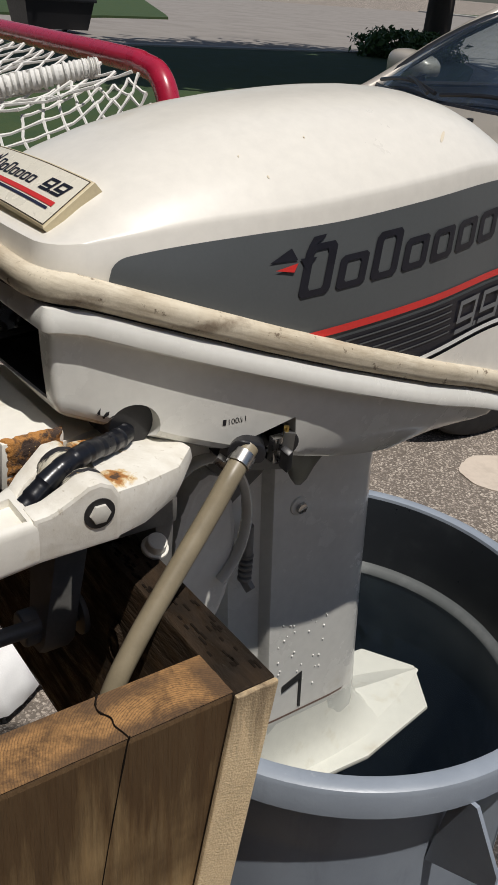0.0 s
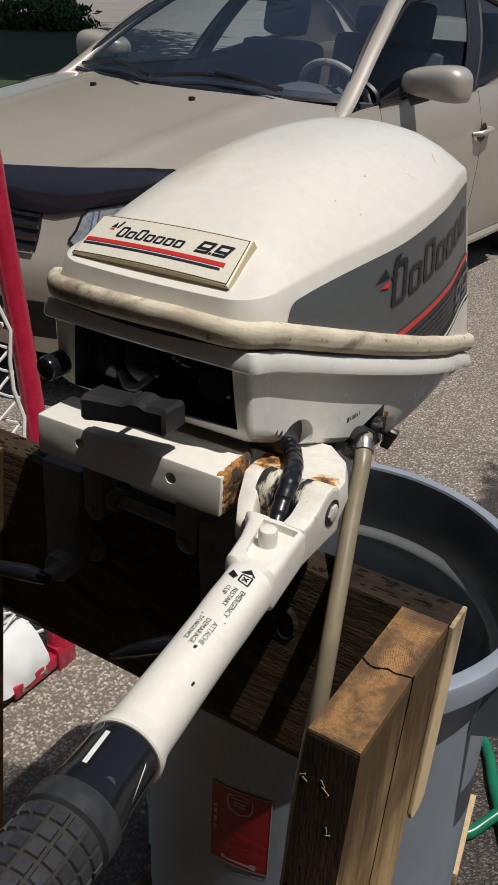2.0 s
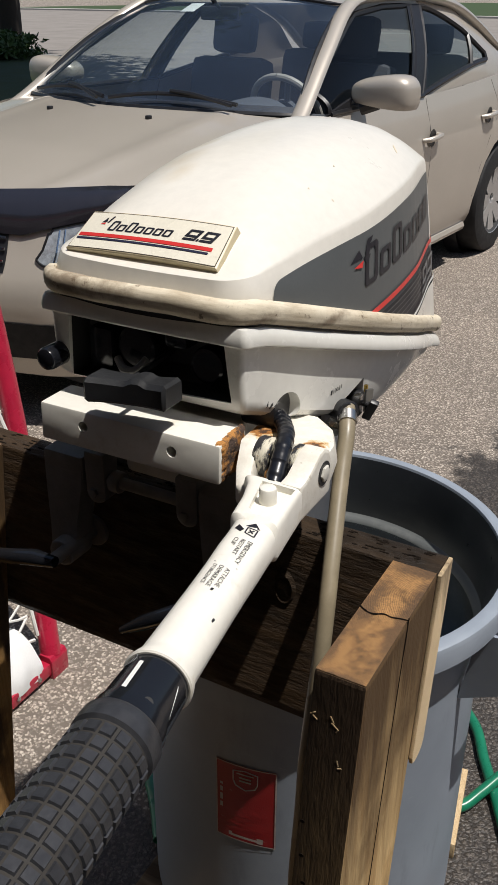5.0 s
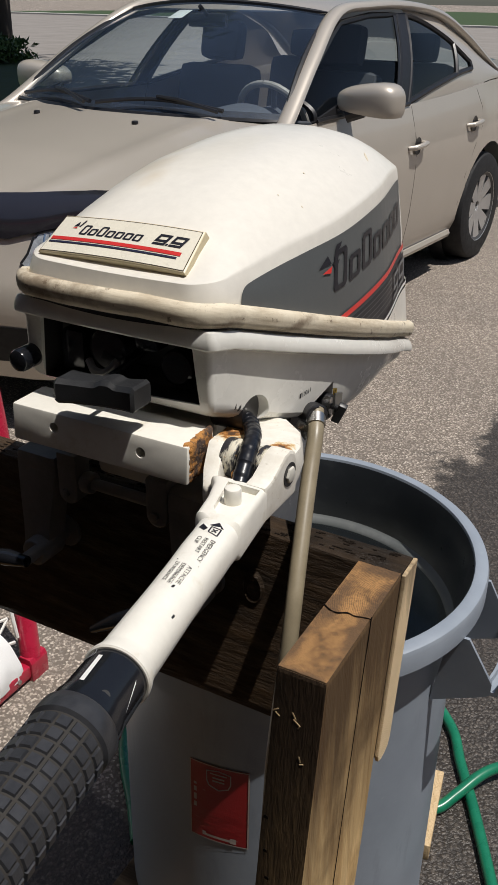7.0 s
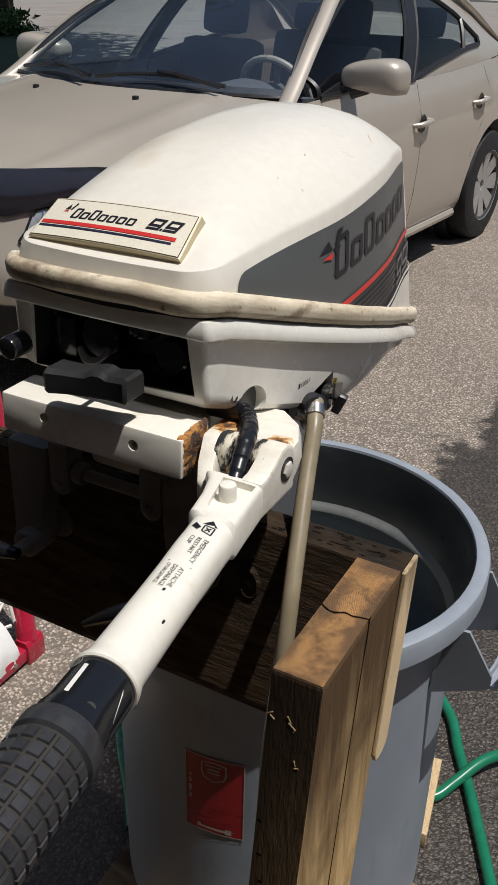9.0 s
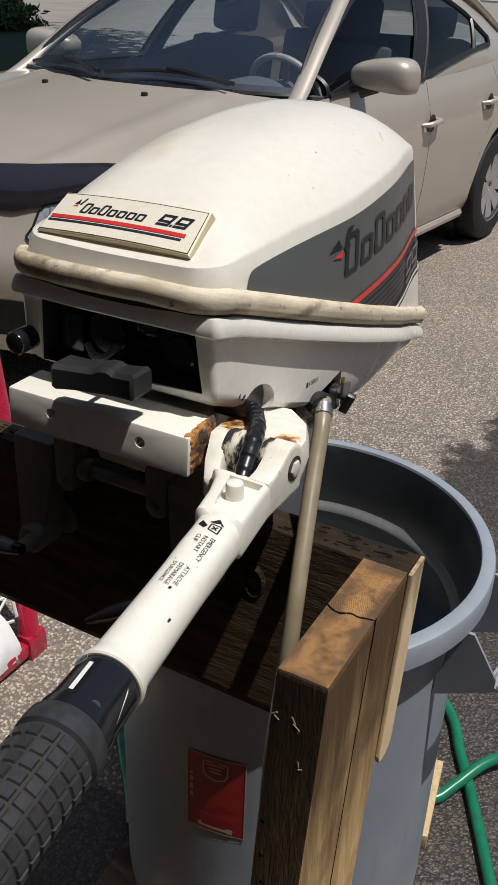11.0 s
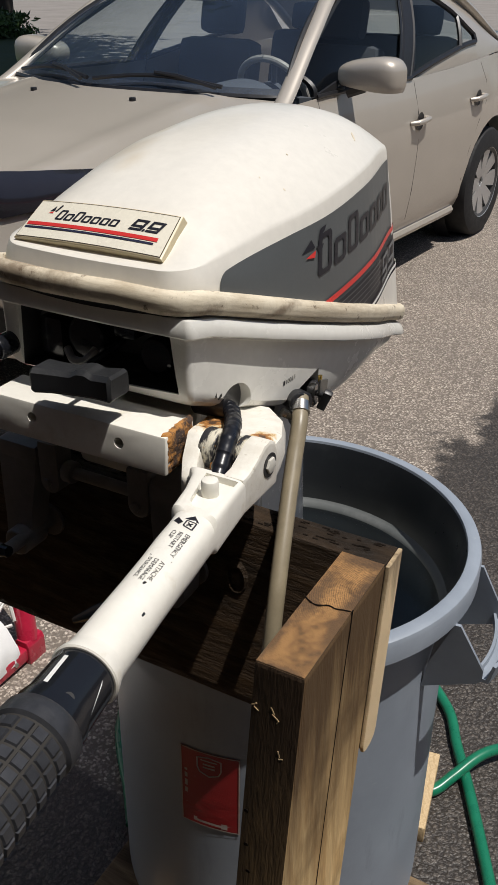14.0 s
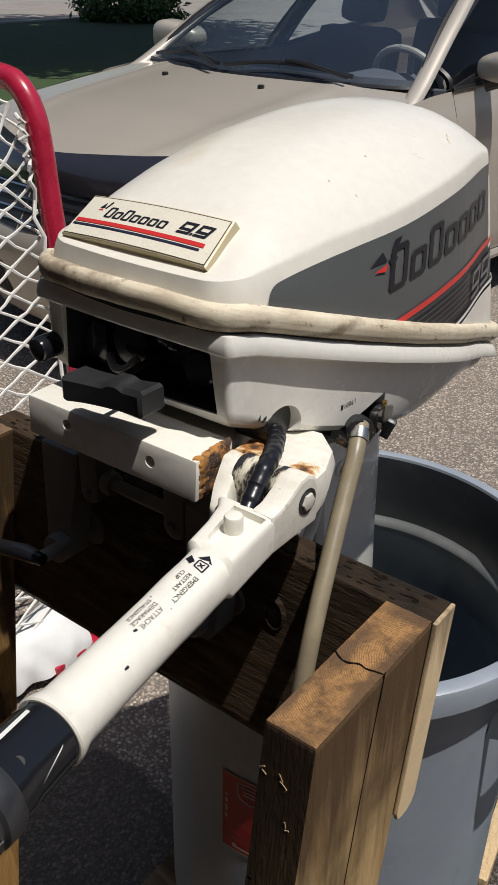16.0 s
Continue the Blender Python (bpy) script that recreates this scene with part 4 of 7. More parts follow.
# driveshaft housing
def leg():
    def sec(z, y0, y1, w):
        """Flat cheeks from y0 back, rounded tail at y1, and a narrower shaft casing in front of y0."""
        half = [(0.008, y0 - 0.052), (0.0185, y0 - 0.044), (w - 0.014, y0 - 0.006), (w - 0.003, y0 - 0.0025), (w, y0), (w, y0 + 0.01), (w, y1 - 0.042), (w * 0.97, y1 - 0.022), (w * 0.85, y1 - 0.004), (w * 0.62, y1 + 0.008), (w * 0.3, y1 + 0.014)]
        return [(x, y, z) for x, y in half] + [(-x, y, z) for x, y in half[::-1]]
    return loft([sec(1.03, -0.148, 0.0, 0.038), sec(0.92, -0.139, -0.002, 0.037), sec(0.77, -0.127, 0.010, 0.036), sec(0.64, -0.116, 0.022, 0.036), sec(0.56, -0.11, 0.03, 0.037), sec(0.40, -0.10, 0.03, 0.034)])


LEG = part("driveshaft_housing", leg(), WHITE_PAN, MOTOR, "white driveshaft housing splashed with droplets", angle=35)
part("shaft_notch", prism([(0.0366, -0.098, 0.655), (0.0366, -0.07, 0.667), (0.0366, -0.066, 0.61), (0.0366, -0.07, 0.612), (0.0366, -0.073, 0.655), (0.0366, -0.098, 0.645)], (0.001, 0, 0)), DARK_VOID, LEG)
drop_rnd = random.Random(5)
drops = bmesh.new()
for i in range(34):
    q = Vector((0.0362, drop_rnd.uniform(-0.11, -0.04), 0.63 + 0.12 * drop_rnd.random() ** 0.8))
    lathe([(0.0013, 0.0), (0.0011, 0.0006), (0.0006, 0.001), (0.0, 0.0011)], 8, Matrix.Translation(q) @ Matrix.Rotation(radians(90), 4, "Y") @ Matrix.Diagonal((drop_rnd.uniform(0.6, 1.3),) * 3 + (1,)), drops)
part("water_drops", drops, WHITE_PAN, LEG, "water droplets on the housing", kind="stuff")
def leg_line(z0, z1, off):
    half = [(0.0185, -0.157), (0.022, -0.119), (0.0355, -0.1135), (0.036, -0.105), (0.036, -0.018), (0.0345, 0.002), (0.030, 0.020), (0.022, 0.032), (0.011, 0.0385)]
    o = [(x + off, y) for x, y in half] + [(-x - off, y) for x, y in half[::-1]]
    return loft([[(x, y, z) for x, y in o] for z in (z0, z1)], False, False)


part("waterline_stain", leg_line(0.6035, 0.6065, 0.0012), plain("brown waterline scum", (0.16, 0.10, 0.075), 0.6), LEG, "brown line left by the water")
plate = prism([(0.0, -0.20, 0.515), (0.075, -0.13, 0.515), (0.085, 0.02, 0.515), (0.062, 0.15, 0.515), (-0.007, 0.192, 0.515), (-0.075, 0.15, 0.515), (-0.085, 0.02, 0.515), (-0.075, -0.13, 0.515)], (0, 0, 0.008), bevel=0.003)
def skirt_ring(z, w, y_tail):
    """Outline of the flared foot where the housing runs out onto the plate."""
    half = [(w * 0.4, -0.185), (w * 0.9, -0.15), (w, -0.10), (w, -0.02), (w * 0.94, y_tail - 0.055), (w * 0.78, y_tail - 0.028), (w * 0.5, y_tail - 0.009), (w * 0.16, y_tail)]
    return [(x, y, z) for x, y in half] + [(-x, y, z) for x, y in half[::-1]]


loft([skirt_ring(0.5225, 0.062, 0.098), skirt_ring(0.530, 0.053, 0.080), skirt_ring(0.545, 0.045, 0.063), skirt_ring(0.565, 0.0395, 0.052), skirt_ring(0.60, 0.0362, 0.041)], bm=plate)
loft([[(-w, y, 0.5225), (-w * 0.35, y, 0.5225 + h * 0.55), (0, y, 0.5225 + h), (w * 0.35, y, 0.5225 + h * 0.55), (w, y, 0.5225)] for y, w, h in ((0.03, 0.052, 0.030), (0.075, 0.044, 0.019), (0.12, 0.032, 0.011), (0.16, 0.018, 0.006), (0.19, 0.003, 0.001))], bm=plate)
part("anti_ventilation_plate", plate, WHITE_ARM, MOTOR, "white flat plate above the propeller")
gc = loft([[(math.cos(a) * r, y, 0.30 + math.sin(a) * r) for a in steps(0, 2 * math.pi, 16)[:-1]] for y, r in ((-0.20, 0.004), (-0.17, 0.022), (-0.10, 0.032), (0.02, 0.034), (0.10, 0.028), (0.13, 0.02))])
box((-0.02, -0.13, 0.30), (0.02, 0.02, 0.52), 0.008, bm=gc)
part("gearcase", gc, WHITE_PAN, MOTOR)
under = prism([(0.030, -0.255, 1.03), (0.030, -0.14, 0.995), (0.030, -0.148, 0.955), (0.030, -0.20, 0.915), (0.030, -0.25, 0.985)], (-0.060, 0, 0), bevel=0.006)
loft([[(0.02, -0.21, 1.03), (0.098, -0.215, 1.045), (0.104, -0.16, 1.035), (0.085, -0.12, 1.02), (0.02, -0.11, 1.01)], [(0.02, -0.20, 0.985), (0.070, -0.20, 0.99), (0.078, -0.16, 0.985), (0.062, -0.125, 0.975), (0.02, -0.115, 0.96)]], bm=under)
part("upper_mount", under, GREY_CAST, MOTOR, "stained grey mount below the pan")
for p in ((0.036, -0.104, 0.905),):
    part("mount_bolt", cyl(p, (p[0] + 0.007, p[1], p[2]), 0.0065, 6, 0.001), STEEL, LEG, "bolt head on a weathered boss")
    part("bolt_boss", cyl((p[0] - 0.01, p[1] - 0.002, p[2] + 0.002), (p[0] + 0.003, p[1] - 0.002, p[2] + 0.002), 0.011, 18, 0.002), WHITE_PAN, LEG)
fit_ = cyl((0.040, -0.172, 0.905), (0.042, -0.172, 0.868), 0.0065, 14, 0.001)
for k in range(5):
    cyl((0.042, -0.172, 0.872 - 0.007 * k), (0.042, -0.172, 0.868 - 0.007 * k), 0.0075, 14, 0.001, fit_)
cyl((0.042, -0.172, 0.84), (0.052, -0.170, 0.832), 0.006, 6, 0.001, fit_)
part("water_hose_fitting", fit_, GREY_CAST, MOTOR, "ribbed grey fitting beside the swivel tube")
boot = loft([[Vector(c) + Vector((ru * math.cos(a) * 0.9, rv * math.sin(a), ru * 0.35 * math.cos(a) - rv * 0.25 * math.sin(a))) for a in steps(0, 2 * math.pi, 18)[:-1]] for c, ru, rv in (((0.098, -0.172, 1.036), 0.018, 0.022), ((0.108, -0.174, 1.030), 0.021, 0.027), ((0.104, -0.170, 1.016), 0.019, 0.022), ((0.096, -0.163, 0.998), 0.014, 0.014), ((0.090, -0.157, 0.980), 0.008, 0.008), ((0.088, -0.155, 0.972), 0.003, 0.003))])
part("drain_boot", boot, plain("olive grey rubber", (0.115, 0.110, 0.085), 0.42, vary=0.3, scale=40), MOTOR, "olive grey rubber drain boot", angle=60)

# swivel bracket, clamps and steering bar
swivel = cyl((0, -0.245, 0.72), (0, -0.235, 1.03), 0.036, 24, 0.006)
loft([[(0.03, -0.29, 1.045), (0.03, -0.21, 1.045), (-0.03, -0.21, 1.045), (-0.03, -0.29, 1.045)], [(0.026, -0.28, 1.0), (0.026, -0.22, 1.0), (-0.026, -0.22, 1.0), (-0.026, -0.28, 1.0)]], bm=swivel)
box((-0.052, -0.372, 0.992), (0.046, -0.262, 1.044), 0.008, bm=swivel)
part("swivel_tube", swivel, WHITE_PAN, MOTOR, "white swivel bracket tube")
ell = [(0.060, -0.235 + 0.035 * math.cos(a), 0.90 + 0.09 * math.sin(a)) for a in steps(0, 2 * math.pi, 20)[:-1]]
part("swivel_cheek", prism(ell, (-0.12, 0, 0), bevel=0.006), WHITE_PAN, MOTOR)

pin = cyl((0.108, -0.322, 0.960), (0.118, -0.322, 0.982), 0.0085, 20, 0.0015)
cyl((0.113, -0.322, 0.971), (0.1145, -0.322, 0.9745), 0.0115, 20, 0.001, pin)
part("lock_pin", pin, WHITE_ARM, MOTOR, "short white painted pin with a collar")
band = tube([(0.064, -0.245 + 0.052 * math.cos(a), 0.935 + 0.075 * math.sin(a)) for a in steps(radians(-60), radians(125), 20)], 0.007, 10, squash=0.6)
part("swivel_rim", band, WHITE_PAN, MOTOR, "curved white rim of the swivel bracket")


def clamp_arm(xc, s):
    """Tapered cast strap down the board's face, hooked over its top and down behind."""
    strap = [(-0.027, 1.003), (-0.020, 1.011), (0.026, 1.013), (0.024, 0.975), (0.018, 0.935), (0.0165, 0.915), (0.012, 0.889), (0.003, 0.881), (-0.010, 0.883), (-0.019, 0.897), (-0.020, 0.925), (-0.024, 0.965)]
    bm = bmesh.new()
    rings = []
    for y, k in ((-0.381, 1.0), (-0.402, 1.0), (-0.4065, 0.93)):
        rings.append([(xc + s * u * k, y + 0.10 * (z - 0.95), 0.95 + (z - 0.95) * (1 - (1 - k) * 0.35)) for u, z in strap])
    loft(rings, bm=bm)
    box((xc - 0.026, -0.402, 0.984), (xc + 0.026, -0.296, 1.012), 0.005, None, bm)
    box((xc - 0.024, -0.316, 0.80), (xc + 0.024, -0.298, 1.0), 0.004, None, bm)
    cyl((xc + s * 0.004, -0.388, 0.903), (xc + s * 0.004, -0.424, 0.903), 0.0155, 20, 0.003, bm)
    return bm


for xc, sd in ((-0.1085, 1), (0.080, -1)):
    part("clamp_bracket", clamp_arm(xc, sd), GREY_CAST, MOTOR, "grey cast clamp bracket hooked over the stand")
for xc in (-0.097, 0.085):
    scr = cyl((xc, -0.449, 0.909), (xc, -0.377, 0.909), 0.007, 14, 0.001)
    cyl((xc, -0.379, 0.909), (xc, -0.374, 0.909), 0.019, 20, 0.001, scr)
    part("clamp_screw", scr, GREY_CAST, MOTOR)
part("clamp_handle", tube([(-0.090, -0.449, 0.912), (-0.115, -0.449, 0.909), (-0.16, -0.449, 0.897), (-0.205, -0.449, 0.887), (-0.21, -0.449, 0.886)], [0.006, 0.009, 0.008, 0.005, 0.003], 12), BLACK_GLOSS, MOTOR, "tapered black clamp lever")
part("clamp_handle", tube([(0.085, -0.449, 0.912), (0.06, -0.449, 0.905), (0.02, -0.449, 0.878), (-0.01, -0.449, 0.856)], [0.006, 0.009, 0.008, 0.004], 12), BLACK_GLOSS, MOTOR, "tapered black clamp lever")
tilt = cyl((-0.082, -0.393, 0.991), (0.056, -0.393, 0.991), 0.0062, 16, 0.001)
for xa, xb, zb in ((-0.0805, -0.056, 0.9635), (0.029, 0.054, 0.9685)):
    xm, hw = (xa + xb) / 2, (xb - xa) / 2
    lug = [(xb, -0.378, 1.022), (xa, -0.378, 1.022)] + [(xm - hw * math.cos(a), -0.378, zb + hw - hw * math.sin(a)) for a in steps(0, math.pi, 10)]
    prism(lug, (0, -0.024, 0), tilt, 0.003)
    cyl((xm - 0.002, -0.402, zb + 0.0125), (xm - 0.002, -0.4055, zb + 0.0125), 0.0055, 6, 0.0008, tilt)
cyl((-0.052, -0.393, 0.991), (-0.040, -0.393, 0.991), 0.0115, 18, 0.002, tilt)
part("tilt_tube", tilt, GREY_CAST, MOTOR, "grey tilt tube between two bolted lugs")



BAR_A, BAR_B = Vector((-0.0905, -0.4440, 1.0905)), Vector((0.1025, -0.4390, 1.0890))


def bar():
    a, b = BAR_A, BAR_B
    d = (b - a).normalized()
    back = Vector((-d.y, d.x, 0)) * 0.047
    dn = Vector((0, -0.0020, -0.0370))
    bm = loft([[a, a + back, a + back + dn, a + dn], [b, b + back, b + back + dn, b + dn]])
    bmesh.ops.recalc_face_normals(bm, faces=bm.faces)
    bmesh.ops.bevel(bm, geom=list(bm.edges), offset=0.0025, segments=2, profile=0.6, affect="EDGES")
    return bm


BAR = part("steering_bracket", bar(), WHITE_ARM, MOTOR, "white square steering bracket with rusty end")
ba, bb = BAR_A, BAR_B
bn = Vector((bb.y - ba.y, -(bb.x - ba.x), 0)).normalized()
carve(BAR, *[cyl(ba.lerp(bb, k) + Vector((0, 0, dz)) + bn * 0.01, ba.lerp(bb, k) + Vector((0, 0, dz)) - bn * 0.02, 0.0052, 16) for k, dz in ((0.252, -0.0150), (0.749, -0.0165))])
for k, dz in ((0.252, -0.0150), (0.749, -0.0165)):
    part("bolt_hole", cyl(ba.lerp(bb, k) + Vector((0, 0, dz)) - bn * 0.018, ba.lerp(bb, k) + Vector((0, 0, dz)) - bn * 0.0195, 0.0051, 16), DARK_VOID, BAR)
neck = loft([[(-0.05, -0.40, 1.084), (0.098, -0.394, 1.078), (0.098, -0.39, 1.045), (-0.05, -0.395, 1.05)], [(-0.035, -0.27, 1.06), (0.035, -0.27, 1.06), (0.035, -0.27, 1.03), (-0.035, -0.27, 1.03)]])
part("bracket_neck", neck, WHITE_ARM, MOTOR)
def rust_sheet(o, u, v, n, seed, amp=0.0035, cover=0.0):
    """A ragged crust over the patch o + u*a + v*b, raised along n by noise and sunk at its rim."""
    o, u, v, n = Vector(o), Vector(u), Vector(v), Vector(n)

    def fn(a, b):
        q = noise.noise((a * 5 + seed, b * 5, seed)) * 0.6 + noise.noise((a * 14, b * 14 + seed, 2)) * 0.4
        rim = min(a, 1 - a, b, 1 - b)
        h = amp * (0.5 + q) - (0.004 if rim < 0.02 else 0.0) - max(0.0, 0.18 - rim) * 0.022 * (0.6 + 0.8 * noise.noise((a * 9, b * 9, seed + 4)))
        return o + u * a + v * b + n * (h + cover)
    return grid(fn, steps(0, 1, 26), steps(0, 1, 26))


part("rust_crust", rust_sheet(bb + Vector((0.0, 0.001, -0.037)), (-0.001, 0.046, 0), (0, 0, 0.039), (1, 0.03, 0), 3.0, 0.0016, 0.0012), RUST, BAR, "orange flaking rust on the bracket end", angle=80)

# tiller
def ax(y):
    return Vector((0.1672 + (-0.45 - y) * 0.137, y, 1.0588 - (-0.45 - y) * 0.003))


def rusted_paint():
    """White paint on the hinge casting, with rust bleeding out from the pivot in ragged blots."""
    m, nt, b = nodes_of("white paint with rust bleeding from the pivot")
    f = blots(nt, (((0.116, -0.392, 1.078), 0.020), ((0.168, -0.386, 1.084), 0.014), ((0.150, -0.420, 1.084), 0.010), ((0.110, -0.372, 1.074), 0.022)), 130, 2.2)
    c = ramp(nt, noise_tex(nt, 70, 6), [(0.35, (0.70, 0.665, 0.58)), (0.65, (0.80, 0.775, 0.70))])
    c = mix(nt, ramp(nt, f, [(0.72, (0.85,) * 3), (1.0, (0, 0, 0))]), c, (0.62, 0.44, 0.20))
    c = mix(nt, ramp(nt, f, [(0.50, (0.95,) * 3), (0.68, (0, 0, 0))]), c, (0.36, 0.145, 0.032))
    c = mix(nt, ramp(nt, f, [(0.22, (0.9,) * 3), (0.36, (0, 0, 0))]), c, (0.05, 0.035, 0.028))
    c = mix(nt, ramp(nt, noise_tex(nt, 160, 5), [(0.62, (0, 0, 0)), (0.70, (0.6,) * 3)]), c, (0.42, 0.36, 0.26))
    nt.links.new(c, b.inputs["Base Color"])
    b.inputs["Roughness"].default_value = 0.5
    bump(nt, b, noise_tex(nt, 220, 5), 0.25, 0.001)
    return m


HINGE_PAINT = rusted_paint()
hinge = loft([[(0.183, -0.396, 1.046), (0.177, -0.368, 1.047), (0.156, -0.331, 1.046), (0.128, -0.306, 1.046), (0.090, -0.310, 1.046), (0.098, -0.390, 1.046)],
              [(0.1840, -0.396, 1.066), (0.1815, -0.369, 1.064), (0.1625, -0.330, 1.061), (0.133, -0.303, 1.060), (0.090, -0.308, 1.060), (0.098, -0.390, 1.060)],
              [(0.1825, -0.396, 1.081), (0.1790, -0.372, 1.080), (0.1600, -0.332, 1.073), (0.132, -0.305, 1.069), (0.090, -0.310, 1.069), (0.098, -0.390, 1.076)],
              [(0.1760, -0.394, 1.085), (0.1720, -0.374, 1.083), (0.1550, -0.336, 1.075), (0.130, -0.309, 1.071), (0.092, -0.313, 1.071), (0.100, -0.388, 1.078)]])
part("hinge_bracket", hinge, HINGE_PAINT, MOTOR, "white hinge casting with rust stains")
part("tiller_lip", tube([ax(-0.660), ax(-0.665), ax(-0.670), ax(-0.6745), ax(-0.6755)], [0.0200, 0.0209, 0.0226, 0.0236, 0.0225], 32), WHITE_ARM, MOTOR, "flared white lip of the tiller")


def blocky(y, wl, wr, zt, zb, p, n=32):
    c = ax(y)
    out = []
    for k in range(n):
        a = 2 * math.pi * k / n
        ca, sa = math.cos(a), math.sin(a)
        x = math.copysign(abs(ca) ** (2 / p), ca) * (wr if ca > 0 else wl)
        z = math.copysign(abs(sa) ** (2 / p), sa) * (zt if sa > 0 else zb)
        out.append((c.x + x, y, c.z + z))
    return out


root_rings = [blocky(*r) for r in ((-0.668, 0.0205, 0.0205, 0.0205, 0.0205, 2.0), (-0.64, 0.0200, 0.0199, 0.0199, 0.0196, 2.05), (-0.60, 0.0192, 0.0190, 0.0191, 0.0182, 2.2), (-0.57, 0.0187, 0.0184, 0.0186, 0.0172, 2.5), (-0.545, 0.0188, 0.0182, 0.0186, 0.0168, 2.9), (-0.525, 0.0190, 0.0184, 0.0187, 0.0165, 2.7), (-0.5115, 0.0193, 0.0186, 0.0189, 0.0164, 2.8), (-0.5080, 0.0224, 0.0192, 0.0199, 0.0162, 6.0), (-0.48, 0.0245, 0.0188, 0.0196, 0.0160, 6.5), (-0.458, 0.0290, 0.0186, 0.0190, 0.0158, 7.0), (-0.449, 0.0350, 0.0186, 0.0185, 0.0156, 7.0), (-0.446, 0.0370, 0.0184, 0.0100, 0.0155, 7.0), (-0.436, 0.0450, 0.0182, 0.0030, 0.0150, 7.0), (-0.425, 0.0500, 0.0180, -0.002, 0.0145, 7.0))]
ROOT = part("tiller_arm", loft(root_rings), WHITE_ARM, MOTOR, "white cast steering tiller with a recessed tray", angle=30)
carve(ROOT, prism([(0.152, -0.4545, 1.0715), (0.182, -0.4545, 1.0715), (0.1855, -0.495, 1.0735), (0.181, -0.5035, 1.0735), (0.170, -0.5045, 1.0735), (0.163, -0.497, 1.0735)], (0, 0, 0.03)))
part("tiller_yoke", prism([(0.166, -0.452, 1.045), (0.166, -0.391, 1.046), (0.166, -0.391, 1.080), (0.166, -0.3965, 1.089), (0.166, -0.4055, 1.0935), (0.166, -0.415, 1.0925), (0.166, -0.424, 1.0875), (0.166, -0.440, 1.0795), (0.166, -0.452, 1.0785)], (0.0195, 0, 0), bevel=0.003), HINGE_PAINT, MOTOR)
part("tiller_yoke", prism([(0.108, -0.418, 1.046), (0.108, -0.393, 1.047), (0.108, -0.393, 1.078), (0.108, -0.402, 1.088), (0.108, -0.414, 1.087), (0.116, -0.436, 1.072), (0.124, -0.45, 1.062), (0.124, -0.45, 1.045)], (0.016, 0, 0), bevel=0.003), HINGE_PAINT, MOTOR)
collars = bmesh.new()
cyl((0.1235, -0.408, 1.073), (0.139, -0.407, 1.073), 0.018, 24, 0.002, collars)
cyl((0.157, -0.407, 1.073), (0.1675, -0.407, 1.073), 0.018, 24, 0.002, collars)
GRIME = stained("white paint with black grease", (0.66, 0.62, 0.50), (0.022, 0.022, 0.026), 0.45, 0.44, 0.52, 40, stretch=(3, 0.8, 0.8), second=(0.45, 0.27, 0.08), grain_bump=0.4)
part("hinge_collar", collars, GRIME, MOTOR, "greasy white hinge collars")
part("hinge_recess", cyl((0.1845, -0.407, 1.071), (0.1863, -0.407, 1.071), 0.0110, 24), BLACK, MOTOR)
part("hinge_bolt", cyl((0.182, -0.407, 1.071), (0.1885, -0.407, 1.071), 0.0075, 6, 0.001), plain("dull white bolt", (0.6, 0.58, 0.52), 0.45), MOTOR, "hexagon bolt head")
for p_, s_, w_ in (((0.168, -0.389, 1.0815), 8.0, 0.012), ((0.112, -0.386, 1.0770), 5.0, 0.018), ((0.148, -0.431, 1.0755), 11.0, 0.009)):
    part("rust_patch", rust_sheet(Vector(p_) - Vector((w_ / 2, w_ / 2, 0.001)), (w_, 0, 0), (0, w_, 0), (0, 0, 1), s_, 0.0022), RUST, MOTOR)
part("stop_pin", cyl((0.1680, -0.475, 1.070), (0.1680, -0.475, 1.0868), 0.0072, 20, 0.0025), WHITE_ARM, ROOT, "short round pin on the tiller")
for y, a, s in ((-0.622, 42, 0.0018), (-0.627, 45, 0.0012), (-0.600, 78, 0.0014), (-0.596, 50, 0.0006)):
    c = ax(y)
    p = c + 0.0186 * Vector((math.cos(radians(a)), 0, math.sin(radians(a))))
    part("paint_chip", box((-s, -s * 1.4, -s * 0.6), (s, s * 1.4, s * 0.6), s * 0.5, Matrix.Translation(p), None, 1), BLACK, MOTOR)

# tiller print: arrow, pictogram and words
def on_arm(u, v, h=0.0):
    """u: metres forward along the arm from the hinge tray, v: metres round it."""
    c = ax(-0.513 - u)
    a = radians(86) - v / 0.0183
    return c + (0.0185 + h) * Vector((math.cos(a), 0, math.sin(a)))


def on_arm_mesh(name, text, size, u, v, along=True, shear=0.0):
    cu = bpy.data.curves.new(name, "FONT")
    cu.body, cu.size = text, size
    cu.resolution_u = 2
    tmp = bpy.data.objects.new(name, cu)
    me = bpy.data.meshes.new_from_object(tmp)
    bpy.data.objects.remove(tmp)
    bpy.data.curves.remove(cu)
    for vert in me.vertices:
        x, y = vert.co.x, vert.co.y
        vert.co = on_arm(u + x, v + y, 0.0)
    me.materials.append(PRINT)
    ob = new(name, me)
    ob.parent = ROOT
    return onto_arm(ob)


def onto_arm(ob):
    bpy.context.view_layer.update()
    for vert in ob.data.vertices:
        ok, loc, nrm, _ = ROOT.closest_point_on_mesh(vert.co)
        vert.co = loc + nrm * 0.0004
    return ob


